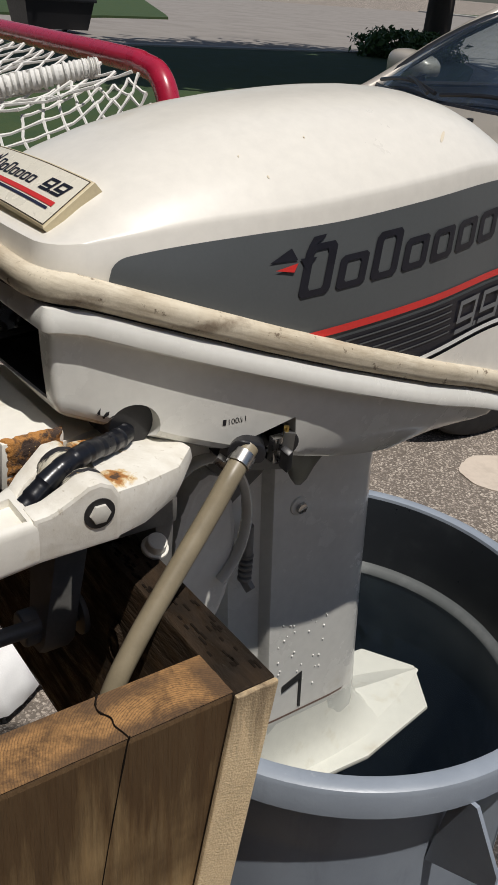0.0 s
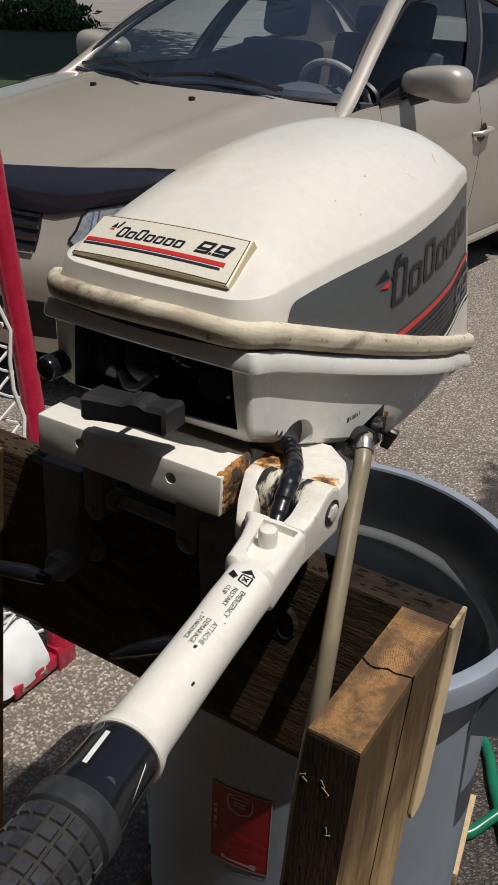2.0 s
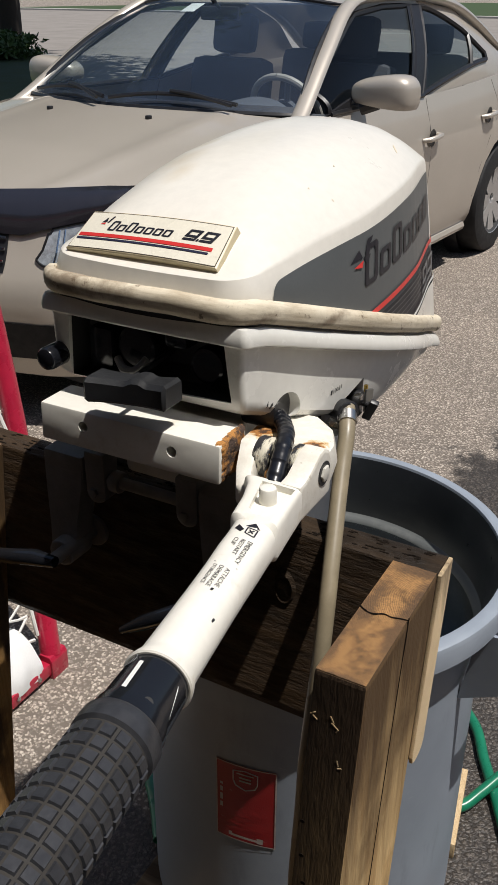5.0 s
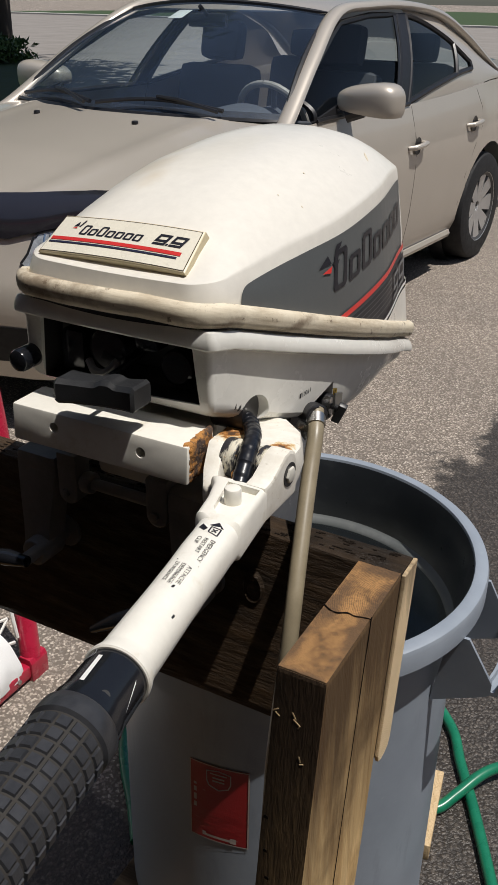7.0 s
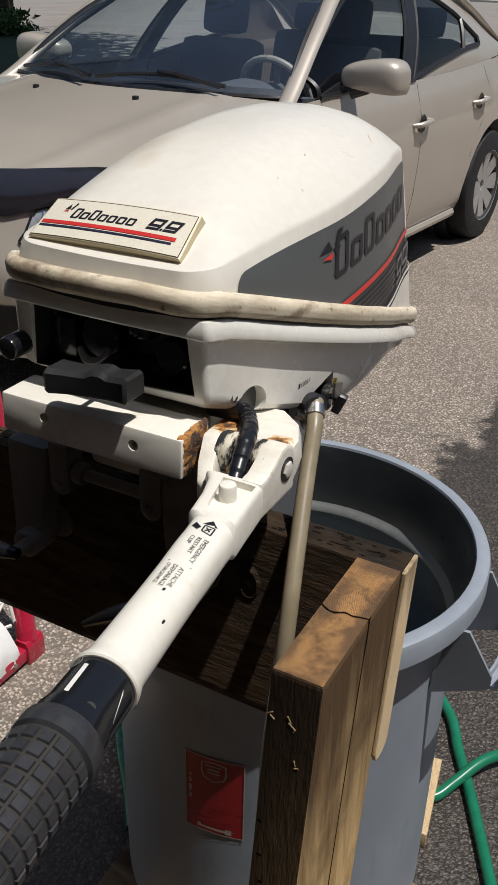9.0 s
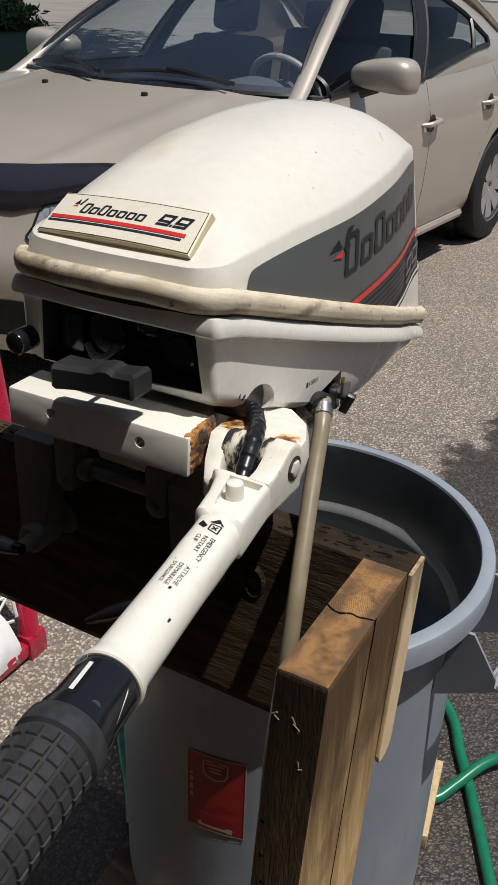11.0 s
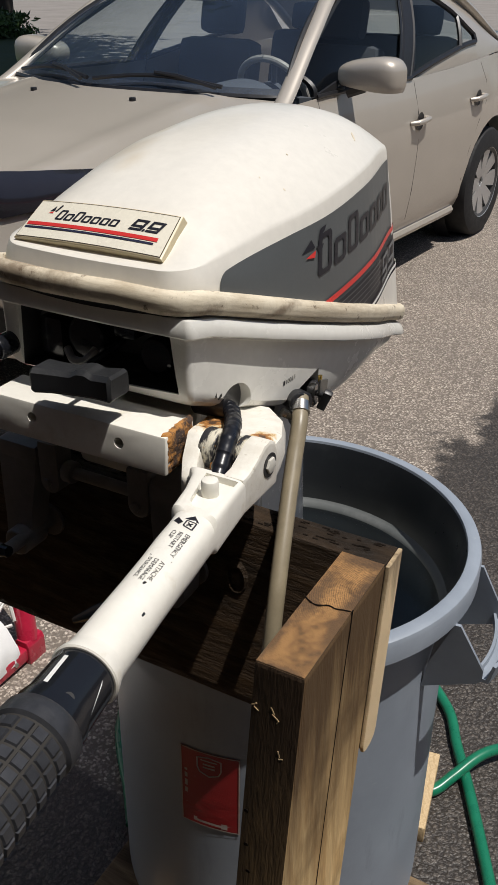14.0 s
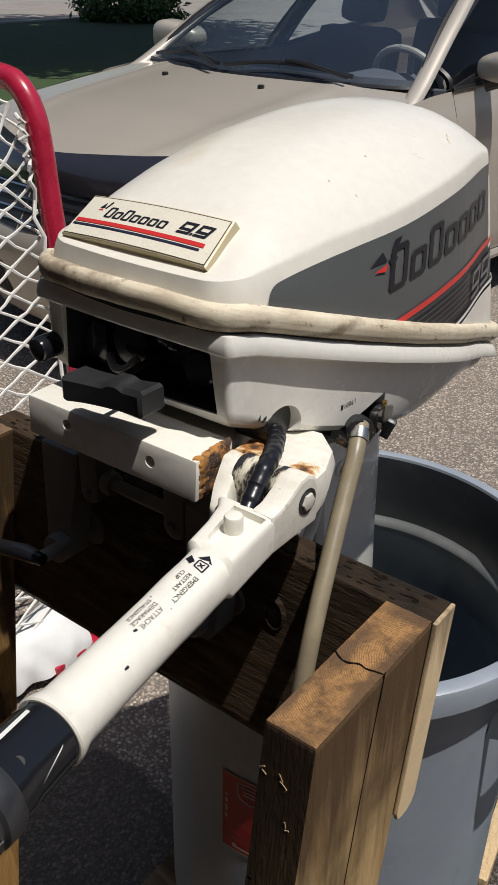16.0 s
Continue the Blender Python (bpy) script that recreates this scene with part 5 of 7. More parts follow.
pr = bmesh.new()
patch(on_arm, [(0.0075, -0.0045), (0.0075, 0.0075), (0.0015, 0.0015)], 0.0007, pr)
patch(on_arm, [(0.007, -0.010), (0.012, -0.012), (0.016, -0.006), (0.012, -0.004)], 0.0007, pr)
for a0, a1 in (((0.009, -0.002), (0.016, -0.002)), ((0.016, -0.002), (0.018, 0.006)), ((0.018, 0.006), (0.009, 0.006)), ((0.009, 0.006), (0.009, -0.002)), ((0.011, 0.0), (0.015, 0.004)), ((0.015, 0.0), (0.011, 0.004))):
    du, dv = a1[0] - a0[0], a1[1] - a0[1]
    l = math.hypot(du, dv)
    nx, ny = -dv / l * 0.0006, du / l * 0.0006
    patch(on_arm, [(a0[0] + nx, a0[1] + ny), (a1[0] + nx, a1[1] + ny), (a1[0] - nx, a1[1] - ny), (a0[0] - nx, a0[1] - ny)], 0.0007, pr)
patch(on_arm, [(0.0565, -0.009), (0.0571, -0.009), (0.0571, 0.009), (0.0565, 0.009)], 0.0007, pr)
onto_arm(part("pictogram", pr, INK, ROOT, "black arrow and engine pictogram", kind="stuff"))
for nm, word, size, u0, v0 in (("print_emergency", "EMERGENCY", 0.0050, 0.024, 0.0045), ("print_restart", "RESTART", 0.0050, 0.024, -0.0010), ("print_clip", "CLIP", 0.0050, 0.024, -0.0065), ("print_attache", "ATTACHE", 0.0050, 0.061, 0.0025), ("print_demarage", "DEMARAGE", 0.0050, 0.060, -0.0030), ("print_urgence", "D'URGENCE", 0.0044, 0.060, -0.0080)):
    on_arm_mesh(nm, word, size, u0, v0)

# throttle collar and grip
COLLAR = part("throttle_collar", tube([ax(-0.660), ax(-0.672), ax(-0.707), ax(-0.712), ax(-0.727)], [0.0195, 0.0212, 0.0226, 0.0240, 0.0240], 36), BLACK_GLOSS, MOTOR, "black throttle collar with white index mark")


def on_collar(u, v, h=0.0):
    c = ax(-0.674 - u)
    a = radians(100) - v / 0.0215
    return c + (0.0214 + 0.034 * u + h) * Vector((math.cos(a), 0, math.sin(a)))


mk = patch(on_collar, [(0.010, -0.0025), (0.034, -0.0015), (0.034, 0.0015), (0.010, 0.0005)], 0.0008, bmesh.new())
part("throttle_wedge", patch(on_collar, [(0.008, 0.026), (0.028, 0.034), (0.010, 0.0275)], 0.0008, bmesh.new()), STRIPE_WHITE, COLLAR, "white throttle wedge")
part("index_mark", mk, STRIPE_WHITE, COLLAR, "white index line")
gm = bmesh.new()
for i in range(20):
    t0, t1 = 2 * math.pi * i / 20, 2 * math.pi * (i + 1) / 20
    for rr in (0.0055, 0.0035):
        if rr == 0.0035 and 6 < i < 12:
            continue
        patch(on_collar, [(0.004 + rr * math.cos(t) + 0.004, -0.012 + rr * math.sin(t)) for t in (t0, t1)] + [(0.004 + (rr - 0.0006) * math.cos(t) + 0.004, -0.012 + (rr - 0.0006) * math.sin(t)) for t in (t1, t0)], 0.0008, gm)
part("collar_symbol", gm, INK_GREY, COLLAR)
part("collar_hole", cyl(on_collar(0.034, 0.0165, -0.002), on_collar(0.034, 0.0165, 0.0004), 0.0032, 14), DARK_VOID, COLLAR)


def grip_sleeve():
    ys = [-0.730, -0.735, -0.842, -0.846]
    rs = [0.0240, 0.0242, 0.0245, 0.0235]
    return tube([ax(y) for y in ys], rs, 40)




def grip_knobs():
    bm = bmesh.new()
    d = (ax(-0.8) - ax(-0.7)).normalized()
    _, s, u = frame_at(d)
    n, rows = 16, 11
    for j in range(rows):
        y0 = -0.7365 - j * 0.0097
        for i in range(n):
            a0 = 2 * math.pi * (i + 0.085) / n
            a1 = 2 * math.pi * (i + 0.915) / n
            base, top = [], []
            for aa, yy in ((a0, y0), (a1, y0), (a1, y0 - 0.0081), (a0, y0 - 0.0081)):
                c = ax(yy)
                r = 0.0240 + 0.0005 * (y0 + 0.7365) / -0.11
                base.append(c + r * (math.cos(aa) * s + math.sin(aa) * u))
                am = aa + (0.030 if aa == a0 else -0.030)
                ym = yy + (-0.0008 if yy == y0 else 0.0008)
                top.append(ax(ym) + (r + 0.0018) * (math.cos(am) * s + math.sin(am) * u))
            vb = [bm.verts.new(p) for p in base]
            vt = [bm.verts.new(p) for p in top]
            ring_faces(bm, vb, vt)
            bm.faces.new(vt)
    return bm


GRIP = part("throttle_grip", grip_sleeve(), RUBBER_BASE, MOTOR, "grey-black rubber throttle grip with square blocks")
part("grip_cuff", tube([ax(y) for y in (-0.719, -0.721, -0.727, -0.733, -0.735)], [0.0250, 0.0262, 0.0266, 0.0264, 0.0240], 40), RUBBER_GRIP, GRIP, "smooth rubber cuff of the grip")
part("grip_tread", grip_knobs(), RUBBER_GRIP, GRIP, "moulded square grip blocks", kind="stuff")
part("grip_flange", tube([ax(-0.840), ax(-0.843), ax(-0.850), ax(-0.8545), ax(-0.8555)], [0.0250, 0.0268, 0.0268, 0.0245, 0.016], 40), BLACK_GLOSS, GRIP)
dv_ = (ax(-0.8) - ax(-0.7)).normalized()
_, sv_, uv_ = frame_at(dv_)
stub = loft([[ax(y) + (r + (0.0009 if k % 4 < 2 else -0.0003)) * (math.cos(k * math.pi / 32) * sv_ + math.sin(k * math.pi / 32) * uv_) for k in range(64)] for y, r in ((-0.852, 0.0146), (-0.89, 0.0136))])
part("grip_stub", stub, BLACK_GLOSS, MOTOR, "ribbed black twist shaft")
part("stop_ring", tube([ax(-0.884), ax(-0.886), ax(-0.893), ax(-0.895)], [0.0130, 0.0152, 0.0152, 0.011], 24), BLACK_GLOSS, MOTOR, "black ring round the stop button")
BUTTON = part("stop_button", tube([ax(-0.888), ax(-0.892), ax(-0.8985), ax(-0.8995), ax(-0.903), ax(-0.904), ax(-0.912), ax(-0.915)], [0.0095, 0.0104, 0.0104, 0.0084, 0.0084, 0.0104, 0.0104, 0.0090], 28), RED_BUTTON, MOTOR, "red stop button")
part("stop_clip", tube([ax(-0.9012) + 0.0112 * (math.cos(a) * sv_ + math.sin(a) * uv_) for a in steps(radians(150), radians(395), 18)], 0.0026, 8), BLACK_GLOSS, BUTTON, "black emergency clip on the stop button")

# cable sleeve in black tape
cab = smooth_path([(0.098, -0.345, 1.083), (0.116, -0.353, 1.0835), (0.131, -0.374, 1.0875), (0.145, -0.399, 1.0925), (0.153, -0.423, 1.0875), (0.158, -0.446, 1.072)], 16)
rads = [0.0071 + 0.0009 * ((i * 0.13) % 1.0) + 0.0003 * noise.noise((i * 0.5, 0, 0)) for i in range(len(cab))]
part("cable_sleeve", tube(cab, rads, 18), TAPE, MOTOR, "cable bundle wrapped in glossy black tape", angle=35)
# black plug in the cable hole, standing for the shade inside it
part("cable_hole_shade", cyl((0.080, -0.3467, 1.088), (0.1135, -0.3450, 1.088), 0.0184, 28), BLACK, PAN)

# fuel connector and hose
conn = prism([(0.105, -0.272, 1.047), (0.105, -0.264, 1.071), (0.105, -0.236, 1.070), (0.105, -0.207, 1.073), (0.105, -0.200, 1.066), (0.105, -0.214, 1.051), (0.105, -0.246, 1.043), (0.105, -0.264, 1.040)], (0.016, 0, 0), bevel=0.004)
cyl((0.112, -0.246, 1.056), (0.1465, -0.267, 1.061), 0.0110, 18, 0.0015, conn)
cyl((0.112, -0.224, 1.058), (0.142, -0.226, 1.058), 0.0095, 16, 0.0015, conn)
cyl((0.118, -0.238, 1.045), (0.144, -0.238, 1.048), 0.0045, 12, 0.001, conn)
bmesh.ops.translate(conn, verts=[v for v in conn.verts if v.co.y > -0.262], vec=(0, 0.010, -0.003))
CONN = part("fuel_connector", conn, BLACK, MOTOR, "black fuel line connector")
lev = box((-0.0045, -0.003, -0.015), (0.0045, 0.003, 0.015), 0.0012, Matrix.Translation((0.158, -0.232, 1.053)) @ Euler((0.5, 0.35, 0.3)).to_matrix().to_4x4())
cyl((0.140, -0.226, 1.057), (0.158, -0.231, 1.057), 0.003, 10, 0, lev)
part("connector_lever", lev, BLACK, CONN, "black plastic latch lever")
part("connector_clip", box((0.139, -0.236, 1.044), (0.147, -0.225, 1.066), 0.001), STEEL, CONN, "bent steel spring clip")
latch = loft([[(0.1500, -0.2300, 1.0735), (0.1545, -0.2225, 1.0730), (0.1540, -0.2235, 1.0485), (0.1495, -0.2310, 1.0490)], [(0.1525, -0.2315, 1.0735), (0.1570, -0.2240, 1.0730), (0.1565, -0.2250, 1.0485), (0.1520, -0.2325, 1.0490)]])
part("connector_latch", latch, plain("dull steel plate", (0.30, 0.30, 0.29), 0.35, metal=0.8, scale=60), CONN, "dull steel latch plate")
part("latch_pin", cyl((0.150, -0.228, 1.0705), (0.150, -0.228, 1.0775), 0.0022, 10, 0.0004), plain("brass", (0.60, 0.42, 0.12), 0.3, metal=1.0), CONN, "small brass pin")
hose_path = smooth_path([(0.143, -0.258, 1.063), (0.1535, -0.281, 1.0475), (0.1590, -0.300, 1.0265), (0.1665, -0.324, 1.0030), (0.1755, -0.351, 0.9775), (0.1845, -0.378, 0.950), (0.1915, -0.400, 0.920), (0.1950, -0.416, 0.875), (0.1945, -0.426, 0.82), (0.192, -0.430, 0.76), (0.190, -0.430, 0.69), (0.186, -0.430, 0.595), (0.184, -0.43, 0.485), (0.19, -0.46, 0.3), (0.20, -0.50, 0.06)], 8)
HOSE_OB = part("fuel_hose", tube(hose_path, 0.0082, 16), HOSE, MOTOR, "clouded tan rubber fuel hose")
part("hose_clamp", tube([hose_path[2], hose_path[5]], [0.0098, 0.0098], 18), STEEL, HOSE_OB, "steel worm-drive hose clamp")
cl = hose_path[4]
part("clamp_screw_head", box((-0.007, -0.004, -0.0035), (0.007, 0.004, 0.0035), 0.001, Matrix.Translation(cl + Vector((-0.010, -0.008, -0.004))) @ Euler((0, 0.5, 0.7)).to_matrix().to_4x4()), STEEL, HOSE_OB)
scuff = bmesh.new()
for k in range(7):
    y_, z_ = -0.372 + 0.0022 * k, 1.094 + 0.004 * math.sin(k * 2.1)
    patch(lambda u, v, h: Vector((0.122, u - 0.004, v + 0.002)), [(y_, z_), (y_ + 0.0016, z_ + 0.001), (y_ + 0.002, z_ + 0.004 + 0.003 * (k % 2)), (y_ - 0.0008, z_ + 0.003)], 0, scuff)
lay_on(part("paint_scuff", scuff, BLACK, PAN, "black rubbed mark beside the cable", kind="stuff"), PAN, 0.0003)
ratio = writing("fuel_ratio", "100/ 1", 0.0068, Matrix.Translation((0.137, -0.2735, 1.0805)) @ Matrix(((0, 0.03, 1, 0), (1, -0.10, 0, 0), (0.10, 1, -0.03, 0), (0, 0, 0, 1))), INK, PAN, 0.0)
drop_at = [v.co for v in ratio.data.vertices]
y_a, y_b = min(p.y for p in drop_at), max(p.y for p in drop_at)
z_m = sum(p.z for p in drop_at) / len(drop_at) - 0.0006
drop_mark = grid(lambda a, c: (0.137, y_a + 0.755 * (y_b - y_a) + 0.0012 * (a - 0.5) * (1.2 - c), z_m + 0.0038 * (c - 0.4)), steps(0, 1, 4), steps(0, 1, 4))
lay_on(part("drop_mark", drop_mark, INK, PAN), PAN, 0.0003)
lay_on(ratio, PAN, 0.0003)
lay_on(part("pump_mark", grid(lambda a, c: (0.137, -0.2775 + 0.0030 * a, 1.0805 + 0.005 * c), steps(0, 1, 2), steps(0, 1, 2)), INK, PAN), PAN, 0.0003)

# ---- wooden stand ----
WOOD_TIE = lumber("pale pine, grain across", (0.68, 0.43, 0.19), (0.42, 0.23, 0.085), "x", (0.3, 0.18, 0.08), 0.6, 0.8)
STAND = thing("wooden_motor_stand", (0, -0.45, 0), "brown stained lumber stand with two posts and a cross board", "stand")
LEAN = 0.125
LEFT_END = end_grain("dark end grain", (0.24, 0.15, 0.08), (0.08, 0.048, 0.025), (-0.30, -0.30, 0.97))
RIGHT_END = end_grain("amber end grain", (0.46, 0.245, 0.085), (0.09, 0.045, 0.020), (0.305, -0.40, 0.97))
stain_or_shade(RIGHT_END, (((0.262, -0.362, 0.97), (0.035, 0.016, 0.03)), ((0.278, -0.44, 0.97), (0.012, 0.09, 0.03)), ((0.237, -0.50, 0.97), (0.009, 0.05, 0.03)), ((0.255, -0.528, 0.97), (0.05, 0.012, 0.03)), ((0.243, -0.43, 0.97), (0.012, 0.05, 0.03))), 60, 1.6, (0.060, 0.034, 0.018), 0.75, (0.45, 1.1))
CUT_END = end_grain("pale sawn end grain", (0.85, 0.68, 0.44), (0.60, 0.42, 0.22), (0.28, -0.42, 0.70), "X", 0.25, 130)
weathered_top(CUT_END, 0.90, 1.03, (0.09, 0.06, 0.035), 0.5)


def leaning(x0, x1, y0, y1, z0, z1, bevel=0.003):
    """A board whose top stays at y0..y1 while it leans back towards the top."""
    m = Matrix(((1, 0, 0, 0), (0, 1, LEAN, -LEAN * z1), (0, 0, 1, 0), (0, 0, 0, 1)))
    return box((x0, y0, z0), (x1, y1, z1), bevel, m)


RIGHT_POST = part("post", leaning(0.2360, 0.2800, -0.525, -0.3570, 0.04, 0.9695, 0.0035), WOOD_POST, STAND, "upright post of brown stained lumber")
LEFT_POST = part("post", leaning(-0.277, -0.236, -0.520, -0.3570, 0.04, 0.9695), WOOD_POST, STAND, "upright post of brown stained lumber")

RIGHT_POST.data.materials.append(WOOD_SHADE_SIDE)
RIGHT_POST.data.materials.append(WOOD_LIT_SIDE)
# shade colour on the front and left faces, sunlit colour on the right
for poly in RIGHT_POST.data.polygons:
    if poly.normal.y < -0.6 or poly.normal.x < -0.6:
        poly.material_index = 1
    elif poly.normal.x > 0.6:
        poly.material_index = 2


def end_cap(x0, x1, y0, y1, z):
    def fn(u, v):
        return (x0 + (x1 - x0) * u, y0 + (y1 - y0) * v, z + 0.0006 * noise.noise((u * 9, v * 30, 0)))
    return grid(fn, steps(0, 1, 8), steps(0, 1, 30))


part("post_end", end_cap(0.2372, 0.2788, -0.5238, -0.3575, 0.9700), RIGHT_END, RIGHT_POST, "end grain with growth rings and a crack")
part("post_end", end_cap(-0.2755, -0.2375, -0.518, -0.3575, 0.9700), LEFT_END, LEFT_POST)
crk = tube(smooth_path([(0.2362, -0.4345, 0.9706), (0.244, -0.4395, 0.9709), (0.251, -0.4405, 0.9709), (0.259, -0.4365, 0.9709), (0.266, -0.4375, 0.9709), (0.274, -0.4355, 0.9709), (0.2796, -0.4345, 0.9700), (0.2802, -0.4365, 0.965), (0.2802, -0.449, 0.88), (0.2802, -0.472, 0.70), (0.2802, -0.496, 0.50)], 4), [0.0004 + 0.0009 * abs(noise.noise((i * 0.4, 0, 0))) for i in range(41)], 6)
part("drying_crack", crk, SLIT, RIGHT_POST)
def board_section(x0, x1, y0, y1, z0, z1, r=0.016, bevel=0.002):
    """A board across the posts with its lower corners knocked off, leaning like them."""
    yz = [(y0, z1), (y0, z0 + r), (y0 + r * 0.3, z0 + r * 0.3), (y0 + r, z0), (y1 - r, z0), (y1 - r * 0.3, z0 + r * 0.3), (y1, z0 + r), (y1, z1)]
    return prism([(x0, y + LEAN * (z - 0.968), z) for y, z in yz], (x1 - x0, 0, 0), None, bevel)


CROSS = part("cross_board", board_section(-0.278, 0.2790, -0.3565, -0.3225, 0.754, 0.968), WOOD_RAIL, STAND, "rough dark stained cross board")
part("board_end", board_section(0.2792, 0.2834, -0.3568, -0.3228, 0.754, 0.9678, 0.012, 0.0012), CUT_END, CROSS, "pale freshly sawn board end")
knot = lathe([(0.0, 0.001), (0.006, 0.0018), (0.009, 0.0004), (0.012, 0.0022), (0.016, -0.001)], 24, Matrix.Translation((0.131, -0.3655, 0.905)) @ Matrix.Rotation(radians(90), 4, "X") @ Matrix.Diagonal((0.8, 1.35, 1, 1)))
part("wood_knot", knot, WOOD_RAIL, CROSS, "dark raised knot")
nick = bmesh.new()
rnd = random.Random(11)
for i in range(150):
    x, y = rnd.uniform(-0.26, 0.265), rnd.uniform(-0.352, -0.327)
    l = rnd.uniform(0.002, 0.0048)
    box((x - l, y - 0.0008, 0.9675), (x + l, y + 0.0008, 0.9686), 0, bm=nick)
part("board_incising", nick, SLIT, CROSS, "short dark treatment cuts", kind="stuff")
for x0, x1 in ((0.238, 0.277), (-0.277, -0.236)):
    part("foot_board", box((x0, -0.80, 0.0), (x1, -0.46, 0.089), 0.003), WOOD_RAW, STAND, "pale lumber foot board")
part("tie_board", box((-0.2355, -0.605, 0.276), (0.2375, -0.567, 0.365), 0.003), WOOD_TIE, STAND, "pale pine tie board between the posts")
for x, z, l, turn in ((0.2395, 0.931, 0.006, 0.9), (0.2415, 0.9275, 0.005, -0.9), (0.2560, 0.931, 0.007, -0.5), (0.2585, 0.926, 0.007, -0.9), (0.2610, 0.9225, 0.004, 0.4), (0.2645, 0.893, 0.006, -0.2), (0.2665, 0.889, 0.004, 1.1)):
    yy = -0.5255 - LEAN * (0.9695 - z)
    part("dent", box((-0.0005, -0.0001, -l / 2), (0.0005, 0.0004, l / 2), 0, Matrix.Translation((x, yy, z)) @ Euler((0, turn, 0)).to_matrix().to_4x4()), WOOD_RAW, RIGHT_POST)
for x, z in ((0.2405, 0.823), (0.247, 0.760), (0.243, 0.788)):
    part("nail_hole", cyl((x, -0.5252 - LEAN * (0.9695 - z), z), (x, -0.520 - LEAN * (0.9695 - z), z), 0.0022, 12), SLIT, RIGHT_POST)

# ---- water bin ----
BIN = thing("utility_bin", (0, 0, 0), "round grey plastic utility bin filled with water under the motor", "bin")
wall_prof = [(0.2, 0.0605), (0.254, 0.0605), (0.2580, 0.064), (0.2570, 0.585), (0.2572, 0.598), (0.260, 0.606), (0.264, 0.68), (0.268, 0.683), (0.289, 0.682), (0.2905, 0.684), (0.2905, 0.7125), (0.2885, 0.7175), (0.285, 0.7195), (0.273, 0.7205), (0.2705, 0.7195), (0.2695, 0.716), (0.2655, 0.70), (0.2545, 0.612), (0.2500, 0.600), (0.2490, 0.58), (0.245, 0.068), (0.0, 0.066)]
part("bin_wall", lathe(wall_prof, 96), BIN_GREY, BIN, "grey plastic wall with a flat rolled rim", angle=30)
part("bin_inside", lathe([(0.2690, 0.7155), (0.2645, 0.70), (0.2535, 0.6125), (0.2535, 0.6115), (0.2455, 0.6), (0.2455, 0.5995)], 96), BIN_WET_SHADE, BIN, "wet inside of the bin with a moulded step, shade painted in", angle=50)
part("bin_inside_lower", lathe([(0.2452, 0.5993), (0.242, 0.58), (0.222, 0.078), (0.0, 0.073)], 96), BIN_DEEP, BIN, "bin wall under water, painted dark for shade and depth", angle=50)
part("bin_ledge", lathe([(0.2536, 0.6130), (0.2500, 0.6085), (0.2440, 0.6050), (0.2430, 0.599)], 96), BIN_LEDGE, BIN, "paler moulded ledge at the waterline", angle=60)
part("bin_base", lathe([(0.0, 0.038), (0.246, 0.038), (0.254, 0.042), (0.2575, 0.054), (0.2565, 0.060), (0.0, 0.060)], 64), BIN_GREY, BIN)


def bin_handle(az):
    """Two webs under the rim and a trough-shaped grip between their tips."""
    m = Matrix.Rotation(az, 4, "Z")
    bm = bmesh.new()
    for s in (-1, 1):
        prism([(0.262, s * 0.070, 0.684), (0.288, s * 0.070, 0.684), (0.325, s * 0.066, 0.618), (0.325, s * 0.066, 0.600), (0.318, s * 0.066, 0.594), (0.246, s * 0.070, 0.565)], (0, s * 0.005, 0), bm)
    rows = []
    for t in steps(-1, 1, 12):
        o = 0.012 * (1 - t * t)
        y = t * 0.069
        rows.append([(0.312 + o, y, 0.612), (0.312 + o, y, 0.598), (0.334 + o, y, 0.598), (0.340 + o, y, 0.628), (0.336 + o, y, 0.630), (0.330 + o, y, 0.604), (0.317 + o, y, 0.604), (0.316 + o, y, 0.612)])
    loft(rows, bm=bm)
    bm.transform(m)
    return bm


for az in (radians(4), radians(184)):
    part("bin_handle", bin_handle(az), BIN_GREY, BIN, "moulded grey bin handle")
WATER = clear_glass("still clear water", (0.95, 0.97, 0.965), ior=1.33)
ripple = WATER.node_tree.nodes.new("ShaderNodeBump")
ripple.inputs["Strength"].default_value, ripple.inputs["Distance"].default_value = 0.04, 0.01
WATER.node_tree.links.new(noise_tex(WATER.node_tree, 9, 2), ripple.inputs["Height"])
WATER.node_tree.links.new(ripple.outputs["Normal"], [n for n in WATER.node_tree.nodes if n.type == "BSDF_GLOSSY"][0].inputs["Normal"])
murk, body = WATER.node_tree.nodes.new("ShaderNodeBsdfDiffuse"), WATER.node_tree.nodes.new("ShaderNodeMixShader")
murk.inputs["Color"].default_value = (0.030, 0.050, 0.078, 1)
body.inputs["Fac"].default_value = 0.05
w_out = WATER.node_tree.nodes["Material Output"]
WATER.node_tree.links.new(w_out.inputs["Surface"].links[0].from_socket, body.inputs[1])
WATER.node_tree.links.new(murk.outputs["BSDF"], body.inputs[2])
WATER.node_tree.links.new(body.outputs["Shader"], w_out.inputs["Surface"])
solo("water", lathe([(0.0, 0.6), (0.1, 0.6), (0.2435, 0.6)], 64), WATER, "still clear water inside the grey bin", "water", kind="structure")
LABEL_RED = stained("red label film", (0.30, 0.016, 0.018), (0.46, 0.30, 0.27), 0.32, 0.66, 0.72, 34, stretch=(1, 1, 5), grain_bump=0.3)


